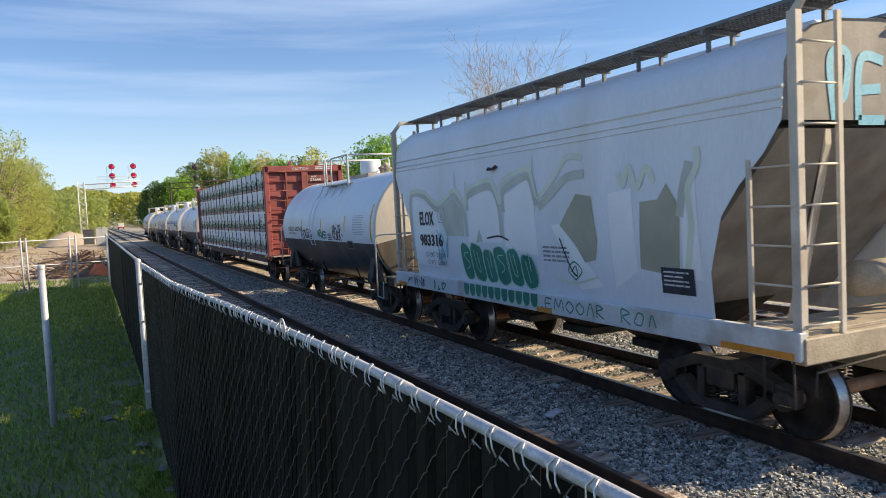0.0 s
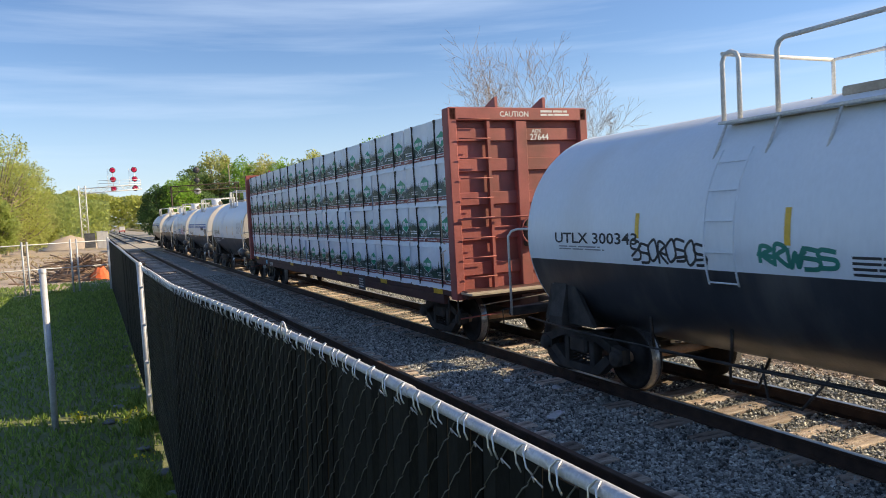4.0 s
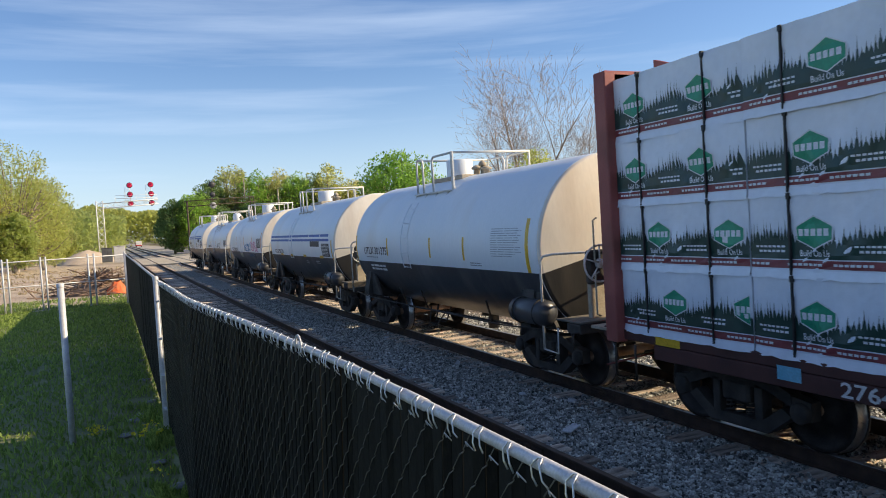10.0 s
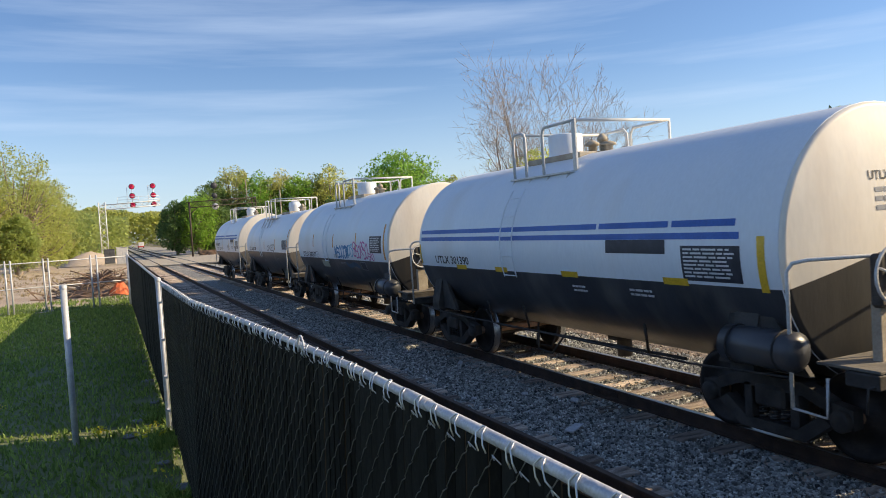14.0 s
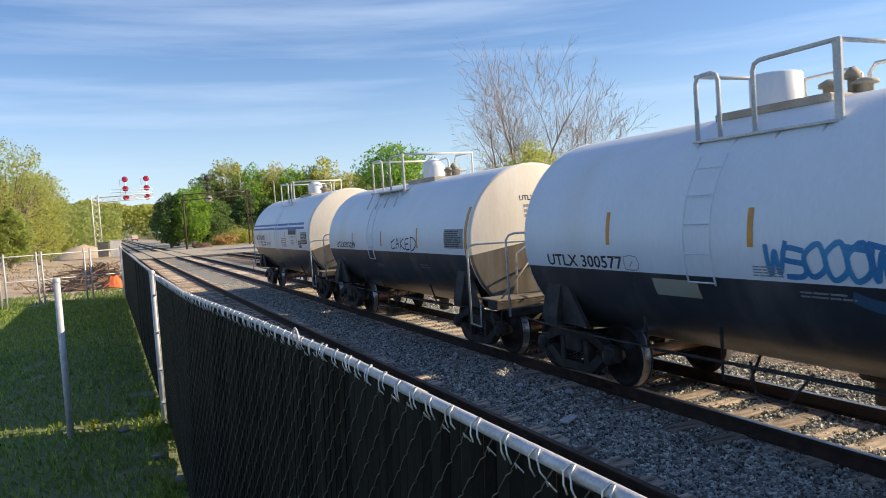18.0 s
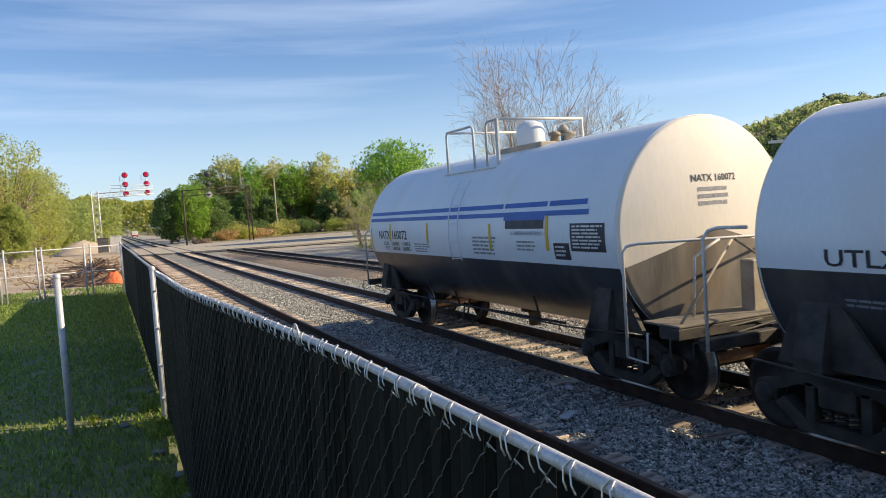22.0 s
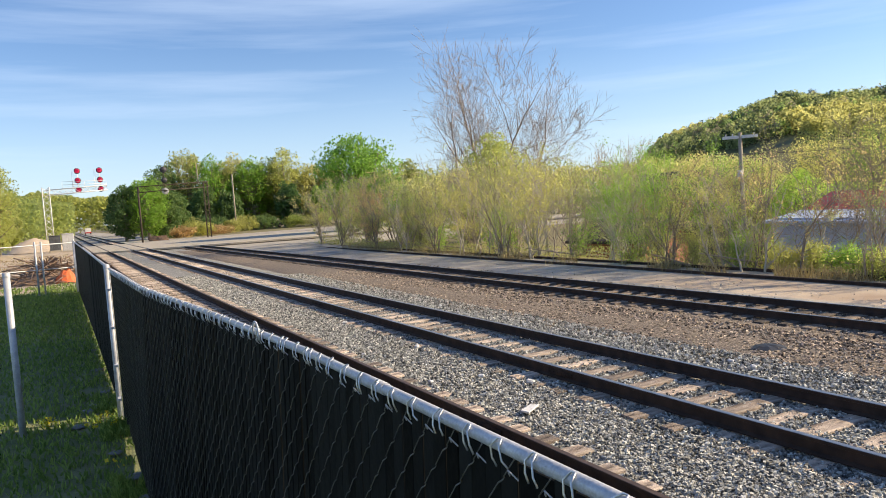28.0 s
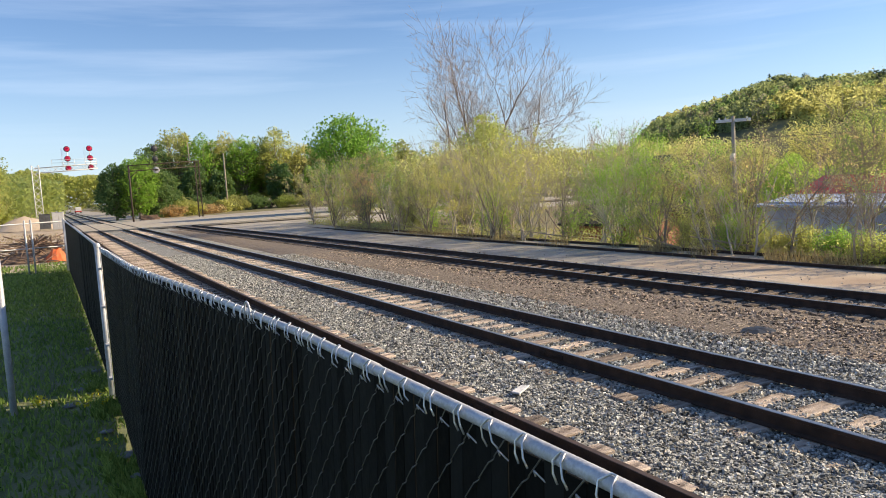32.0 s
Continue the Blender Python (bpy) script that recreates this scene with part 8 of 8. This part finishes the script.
def woods():
    # the tall bare trees
    for seed, x, y, h, st, ln, r in ((11, 31.8, 52.8, 18.4, 1, 0.05, 0.3), (12, 29.8, 54.0, 16.0, 1, 0.06, 0.22), (13, 33.4, 51.5, 15.6, 1, 0.12, 0.24), (19, 32.6, 52.4, 17.4, 1, 0.05, 0.26)):
        tree(seed, x, y, -1.5, h, 4 if r > 0.15 else 3, 0, 0, 0, None, M_TWIG, "tall bare tree with fine grey-brown twigs, not in leaf", stems=st, lean=ln, kids=3, bend=0.26, up=0.22, minr=0.0075, radius=r, group="bare trees", spread=0.64, fork=0.5)
    tree(14, 26.5, 30.0, -1.0, 6.6, 3, 3, 0.12, 0.03, M_LEAF_OR, M_TWIG, "slender half-bare tree above the bushes", stems=2, lean=0.1, kids=3, minr=0.009, radius=0.07, spread=0.55)
    blob_tree(15, 29.5, 47.5, -1.2, 9.2, 6.0, M_LEAF_SP, "olive green tree behind the bushes", 9000, 0.08, 60)
    blob_tree(16, 34.5, 88.6, -0.5, 12.6, 11.5, M_LEAF_G, "round dense green maple tree", 17000, 0.14, 200, foot=0.05)
    g = "trees behind the crossing"
    kinds = {"y": M_LEAF_YG, "o": M_LEAF_OL, "g": M_LEAF_G, "l": M_LEAF_OL, "d": M_LEAF_DK}
    for i, (x, y, h, lf) in enumerate(((20.5, 168, 13.6, "d"), (25.5, 170, 16.6, "o"), (30.0, 166, 15.0, "g"), (34.5, 168, 15.8, "o"), (38.5, 165, 15.0, "g"), (42.5, 166, 14.4, "o"), (46.0, 163, 15.6, "y"), (51.0, 162, 13.0, "o"), (56, 160, 12.5, "l"),
                                       (62, 155, 12, "y"), (70, 150, 12, "l"), (27, 158, 9, "d"), (32, 157, 8, "d"), (44, 156, 9, "d"), (50, 152, 8, "g"), (22, 160, 8, "d"))):
        blob_tree(500 + i, x, y, -0.3, h * 1.12, h * 0.64, kinds[lf], "leafy roadside tree behind the crossing", 10000, 0.18, 150, group=g, foot=0.01)
    for i, (x, y, h, w, lf) in enumerate(((19.5, 138, 1.8, 5, M_LEAF_OR), (23, 140, 2.4, 5, M_LEAF_YG), (26.5, 143, 1.6, 6, M_LEAF_OR), (30, 147, 2.6, 4, M_LEAF_OL), (22, 146, 3.4, 6, M_LEAF_OL), (27, 150, 3.6, 6, M_LEAF_DK),
                                            (33.5, 152, 3.2, 6, M_LEAF_OL), (38, 154, 3.0, 6, M_LEAF_DK), (43, 150, 2.6, 5, M_LEAF_YG), (47, 146, 2.8, 6, M_LEAF_OL), (17, 143, 3.0, 5, M_LEAF_DK), (52, 140, 3.2, 6, M_LEAF_YG))):
        blob_tree(660 + i, x, y, -0.35, h, w, lf, "low bush at the foot of the roadside trees", 3500, 0.11, 60, name="bush", group="bushes behind the crossing", foot=0.0)
    for i, (x, y, h, w) in enumerate(((10.4, 141, 10.0, 6.5), (14.0, 140, 11.4, 7.5), (17.2, 143, 10.4, 6.5), (19.4, 146, 8.5, 6))):
        blob_tree(540 + i, x, y, -0.3, h, w, M_LEAF_DK if i != 1 else M_LEAF_G, "dense dark green tree beside the tracks", 11000, 0.15, 150, group="dark trees by the tracks", foot=0.0)
    for i, (x, y, h, lf) in enumerate(((-9.0, 86, 12.6, M_LEAF_SP), (-12.5, 82, 12.6, M_LEAF_SP), (-7.0, 92, 9.8, M_LEAF_SP), (-16, 84, 12.5, M_LEAF_G), (-10, 98, 9.5, M_LEAF_SP), (-14, 74, 7.5, M_LEAF_OR), (-8.4, 80, 5.6, M_LEAF_SP), (-9.5, 100, 6.0, M_LEAF_OR), (-6.6, 104, 5.0, M_LEAF_SP),
                                       (-20, 76, 11, M_LEAF_SP), (-7.8, 118, 6.4, M_LEAF_OR), (-10.5, 124, 8.4, M_LEAF_SP), (-6.4, 128, 4.8, M_LEAF_SP), (-11, 66, 4.0, M_LEAF_SP), (-14, 60, 4.0, M_LEAF_SP), (-12, 72, 4.6, M_LEAF_OR))):
        blob_tree(570 + i, x, y, 0.2, h * 1.06, h * 0.74, lf, "spring-leafed tree on the slope beside the yard", 13000, 0.1, 170, group="trees beside the yard", foot=0.02)

    def far_woods(name, n, place, size, mat, label):
        r = np.random.default_rng(len(name) * 7 + n)
        c = np.array([place(r) for _ in range(n)])
        v, f = leaves(r, c, size, 0.8, True)
        tagged(new(name, soup(name, v, f, mat)), label, "woods", kind="stuff")

    def humps(r, x0, x1, y, depth, h0, h1, lump):
        x = r.uniform(x0, x1)
        t = (x - x0) / (x1 - x0)
        top = (h0 + (h1 - h0) * t) * (0.8 + 0.28 * noise.noise((x / lump, y * 0.01, 1)) + 0.12 * noise.noise((x / lump * 3, 0, 5)))
        return (x, y + r.uniform(-depth, depth), top * r.uniform(0, 1) ** 0.6)
    far_woods("far_woods", 30000, lambda r: humps(r, -90, 4, 235, 22, 36, 10, 22), 0.4, M_LEAF_SP, "wooded slope beyond the yard in spring leaf")
    far_woods("far_woods", 14000, lambda r: humps(r, -70, -3, 190, 12, 17, 12, 6), 0.32, M_LEAF_SP, "yellow-green scrub at the foot of the slope")
    far_woods("far_woods", 26000, lambda r: humps(r, -60, 80, 440, 14, 27, 25, 34), 0.7, M_LEAF_SP, "yellow-green woods where the tracks run out of sight")
    far_woods("far_woods", 16000, lambda r: humps(r, 20, 160, 215, 15, 15, 16, 11), 0.4, M_LEAF_OL, "far treetops behind the roadside trees")
    far_woods("far_woods", 36000, lambda r: humps(r, 42, 110, 100, 12, 8, 9, 8), 0.16, M_LEAF_OL, "treetops between the bushes and the hill")
    far_woods("far_woods", 26000, lambda r: (r.uniform(47, 80), r.uniform(8, 62), -3 + 5.0 * r.uniform(0, 1) ** 0.7), 0.09, M_LEAF_G, "green growth round the houses")
    for i, (x, y, h, lf) in enumerate(((54, 30, 9.5, M_LEAF_YG), (60, 37, 10.5, M_LEAF_G), (53, 44, 9.0, M_LEAF_OL), (60, 27, 11.0, M_LEAF_DK), (66, 47, 10.5, M_LEAF_YG), (72, 36, 12.5, M_LEAF_OL), (58, 52, 9.0, M_LEAF_G), (75, 52, 12, M_LEAF_DK), (64, 60, 10, M_LEAF_OL), (50, 37, 7.0, M_LEAF_G))):
        blob_tree(620 + i, x, y, -3.5, h, h * 0.72, lf, "leafy tree behind the sheds", 19000, 0.055, 150, group="trees behind the sheds", foot=0.02)


woods()


def hill():
    m = Mesh()
    xs, ys = np.linspace(120, 900, 40), np.linspace(-300, 700, 50)

    def top(x, y):
        # a ridge that falls away along the tracks
        u = (x - 330) / 130
        ridge = float(np.interp(y * 330 / x, (0, 198, 220, 235, 249, 269, 284, 301, 321, 337, 350, 360, 370), (37, 37, 38, 39.5, 42, 39.5, 37, 36, 34, 31.5, 25, 9, 0))) * math.exp(-(min(0, u) ** 2))
        return -6 + ridge * (1 + 0.06 * noise.noise((x * 0.012, y * 0.012, 2)))
    n = len(xs)
    m.add([(x, y, top(x, y)) for y in ys for x in xs], [(j * n + i, j * n + i + 1, (j + 1) * n + i + 1, (j + 1) * n + i) for j in range(len(ys) - 1) for i in range(n - 1)], True)
    tagged(part("hill", m, M_HILL), "wooded hill in the distance", "hill", kind="structure")
    rng = np.random.default_rng(8)
    # tree crowns in loose stands of one kind
    kinds = {M_HILL_OL: [], M_HILL_G: [], M_HILL_DK: [], M_LEAF_OL: [], M_HILL_BR: []}
    order = list(kinds)
    for _ in range(1500):
        x, y = rng.uniform(230, 338), rng.uniform(110, 410)
        if top(x, y) < 8:
            continue
        s = 1.7 * noise.noise((x * 0.022, y * 0.022, 3)) + 0.18 * rng.normal()
        k = 2 if s < -0.75 or rng.random() < 0.03 else 0 if s < 0.05 else 4 if s < 0.18 else 1 if s < 0.45 else 3
        r, tall = rng.uniform(2.6, 4.6), rng.uniform(5, 8) * (1.25 if k == 2 else 1.0)
        n = 240
        d = rng.normal(size=(n, 3))
        d /= np.linalg.norm(d, axis=1)[:, None]
        d[:, 2] = np.abs(d[:, 2]) - 0.25
        lump = 1 + 0.25 * np.sin(d[:, 0] * 5 + x) * np.cos(d[:, 1] * 5 + y)
        kinds[order[k]].append(np.array((x, y, top(x, y) + 1.5)) + d * lump[:, None] * (r, r, tall))
    for mat, cs in kinds.items():
        v, f = leaves(rng, np.concatenate(cs), 0.4, 0.8, True)
        tagged(new("hill_woods", soup("hill_woods", v, f, mat)), "woods covering the hill, dark pines among spring green", "woods", kind="stuff")


hill()


# ---- houses beyond the bushes ----
def house(x, y, z, w, d, h, ridge, wall, roof, rz, label, windows=(), name="house"):
    b = base(name, pose(x, y, z, 0, 0, rz), label, "building", "buildings beyond the bushes")
    wl = Mesh().prism([(-w / 2, 0), (w / 2, 0), (w / 2, h), (0, h + ridge - 0.12), (-w / 2, h)], "y", -d / 2, d / 2)
    part("wall", wl, wall, b)
    for s in (-1, 1):
        part("roof", Mesh().prism([(0, h + ridge), (s * (w / 2 + 0.4), h - 0.16), (s * (w / 2 + 0.4), h - 0.3), (0, h + ridge - 0.14)], "y", -d / 2 - 0.4, d / 2 + 0.4), roof, b)
    for side, a, zz, ww, hh in windows:
        win = Mesh()
        if side == "x":
            win.box((-w / 2 - 0.05, a - ww / 2, zz), (-w / 2 + 0.02, a + ww / 2, zz + hh), 0.01)
            pn = Mesh().box((-w / 2 - 0.06, a - ww / 2 + 0.08, zz + 0.08), (-w / 2 - 0.045, a + ww / 2 - 0.08, zz + hh - 0.08))
        else:
            win.box((a - ww / 2, -d / 2 - 0.05, zz), (a + ww / 2, -d / 2 + 0.02, zz + hh), 0.01)
            pn = Mesh().box((a - ww / 2 + 0.08, -d / 2 - 0.06, zz + 0.08), (a + ww / 2 - 0.08, -d / 2 - 0.045, zz + hh - 0.08))
        wo = part("window", win, M_HOUSEWHITE, b)
        part("pane", pn, M_PANE, wo)
    return b


house(45.5, 24.0, -4.3, 7.0, 16, 4.4, 1.5, M_HOUSEWHITE, M_ROOFRED, -8, "house with a bright red metal roof beyond the bushes", (("x", 4.0, 2.4, 1.0, 1.2), ("x", 0.0, 2.4, 1.0, 1.2)))
house(38.8, 22.6, -3.4, 5.0, 13.4, 3.8, 0.3, M_SIDING, M_SIDING, -8, "long blue-grey sided shed beyond the bushes", (("x", -2.0, 1.2, 1.2, 1.0),), "shed")
house(29.5, 33.2, -3.2, 4.0, 5.0, 3.2, 1.0, M_BRICKRED, M_DARKROOF, 10, "red brick building behind the saplings")
house(66, 64, -3.4, 10, 12, 5.6, 2.2, M_BRICKRED, M_DARKROOF, 20, "large brick house with a brown roof behind the trees")
house(40.5, 284, -0.3, 8, 8, 4, 2, M_HOUSEWHITE, M_DARKROOF, 0, "small white house far off among the trees")


def roadside():
    """Parked dark vehicles, a timber stack, a far vehicle on the line."""
    for i, (x, y) in enumerate(((35.4, 162), (38.2, 161), (41.2, 160))):
        c = base("parked_car", pose(x, y, -0.25, 0, 0, 80 + 6 * i), "dark parked car beside the trees", "car", "parked cars")
        part("body", Mesh().prism([(-2.1, 0.35), (2.1, 0.35), (2.15, 0.8), (1.3, 0.92), (0.7, 1.42), (-1.2, 1.45), (-1.8, 0.95), (-2.15, 0.85)], "x", -0.85, 0.85), M_CARDARK, c)
        part("windows", Mesh().prism([(0.68, 0.96), (0.6, 1.36), (-1.1, 1.38), (-1.55, 0.98)], "x", -0.86, 0.86), M_PANE, c)
        for yy in (-1.35, 1.35):
            for s in (-1, 1):
                part("wheel", Mesh().lathe([(-0.1, 0.0), (-0.1, 0.33), (0.1, 0.33), (0.1, 0.0)], (s * 0.8, yy, 0.33), "x", 14), M_STRAP, c)
    w = base("timber_stack", pose(14.2, 128, -0.3), "stack of old brown railway ties", "timber stack")
    rng = random.Random(2)
    for k in range(4):
        for j in range(6 - k):
            part("tie", Mesh().box((-1.3, -0.12, -0.09), (1.3, 0.12, 0.09), 0.01), M_BRUSH, w, at=pose(rng.uniform(-0.3, 0.3), (j - (5 - k) / 2) * 0.3, 0.1 + 0.2 * k, 0, 0, rng.uniform(-9, 9)))
    v = base("rail_truck", pose(10.2, 330, -0.2), "white and red maintenance truck far along the tracks", "truck")
    part("cab", Mesh().box((-1.1, -2.6, 0.6), (1.1, -0.6, 2.5), 0.15), M_PVC, v)
    part("bed", Mesh().box((-1.15, -0.6, 0.7), (1.15, 3.0, 1.8), 0.05), M_TRUCKRED, v)
    part("bumper", Mesh().box((-1.15, -2.75, 0.5), (1.15, -2.6, 0.95), 0.04), M_TRUCKRED, v)
    for yy in (-1.8, 2.0):
        for s in (-1, 1):
            part("wheel", Mesh().lathe([(-0.14, 0.0), (-0.14, 0.42), (0.14, 0.42), (0.14, 0.0)], (s * 0.95, yy, 0.42), "x", 14), M_STRAP, v)


roadside()


def litter():
    rng = random.Random(12)
    m = Mesh().box((-0.28, -0.06, -0.01), (0.28, 0.06, 0.015), 0.006)
    m.v = [(x + 0.02 * noise.noise((x * 9, y * 9, 1)), y + 0.02 * noise.noise((x * 7, 1, 3)), z + 0.02 * noise.noise((x * 5, y * 5, 6))) for x, y, z in m.v]
    thing("wood_scrap", m, M_PAPER, "bleached scrap of wood lying on the ballast", "wood scrap", at=pose(5.35, 8.15, -0.165, 3, 5, 42))
    b = Mesh()
    b.add([(0.45 * math.cos(i / 12 * 6.283) * (1 - 0.3 * j) * (1 + 0.3 * noise.noise((i, j, 2))), 0.35 * math.sin(i / 12 * 6.283) * (1 - 0.3 * j), 0.03 + 0.035 * j + 0.04 * noise.noise((i * 0.6, j, 1))) for j in range(3) for i in range(12)] + [(0, 0, 0.11)],
          [(j * 12 + i, j * 12 + (i + 1) % 12, (j + 1) * 12 + (i + 1) % 12, (j + 1) * 12 + i) for j in range(2) for i in range(12)] + [(24 + i, 24 + (i + 1) % 12, 36) for i in range(12)])
    thing("torn_mat", b, M_STRAP, "crumpled dark mat lying between the tracks", "mat", at=pose(10.9, 8.9, -0.36))
    for i in range(14):
        x, y = rng.choice((5.0, 5.9, 6.2, 9.0)) + rng.uniform(-0.3, 0.3), rng.uniform(6, 26)
        s = rng.uniform(0.03, 0.07)
        thing("pale_stone", Mesh().box((-s, -s * 0.7, -s * 0.4), (s, s * 0.7, s * 0.5), s * 0.3), M_PAPER, "pale stone chip on the ballast", "stone", "pale chips", pose(x, y, -0.175, rng.uniform(-20, 20), rng.uniform(-20, 20), rng.uniform(0, 180)))


litter()


# ---- movement ----
def motions():
    """The train rolls by at an even pace; its wheels turn with it."""
    times = [0.0, 0.1] + [float(t) for t in range(1, 32)] + [31.9, 32.0]
    for ob, y in TRAIN:
        m = ob.matrix_basis.copy()
        rows = []
        for t in times:
            q = m.copy()
            q.translation.y = y - SPEED * t
            rows.append((t, q))
        walk(ob, rows)
    roll = SPEED / WHEEL_R
    ticks = [i * 0.16 for i in range(201)]
    for ax, y in AXLES:
        walk(ax, [(t, pose(0, y, WHEEL_R, math.degrees(roll * t), 0, 0)) for t in ticks])


motions()
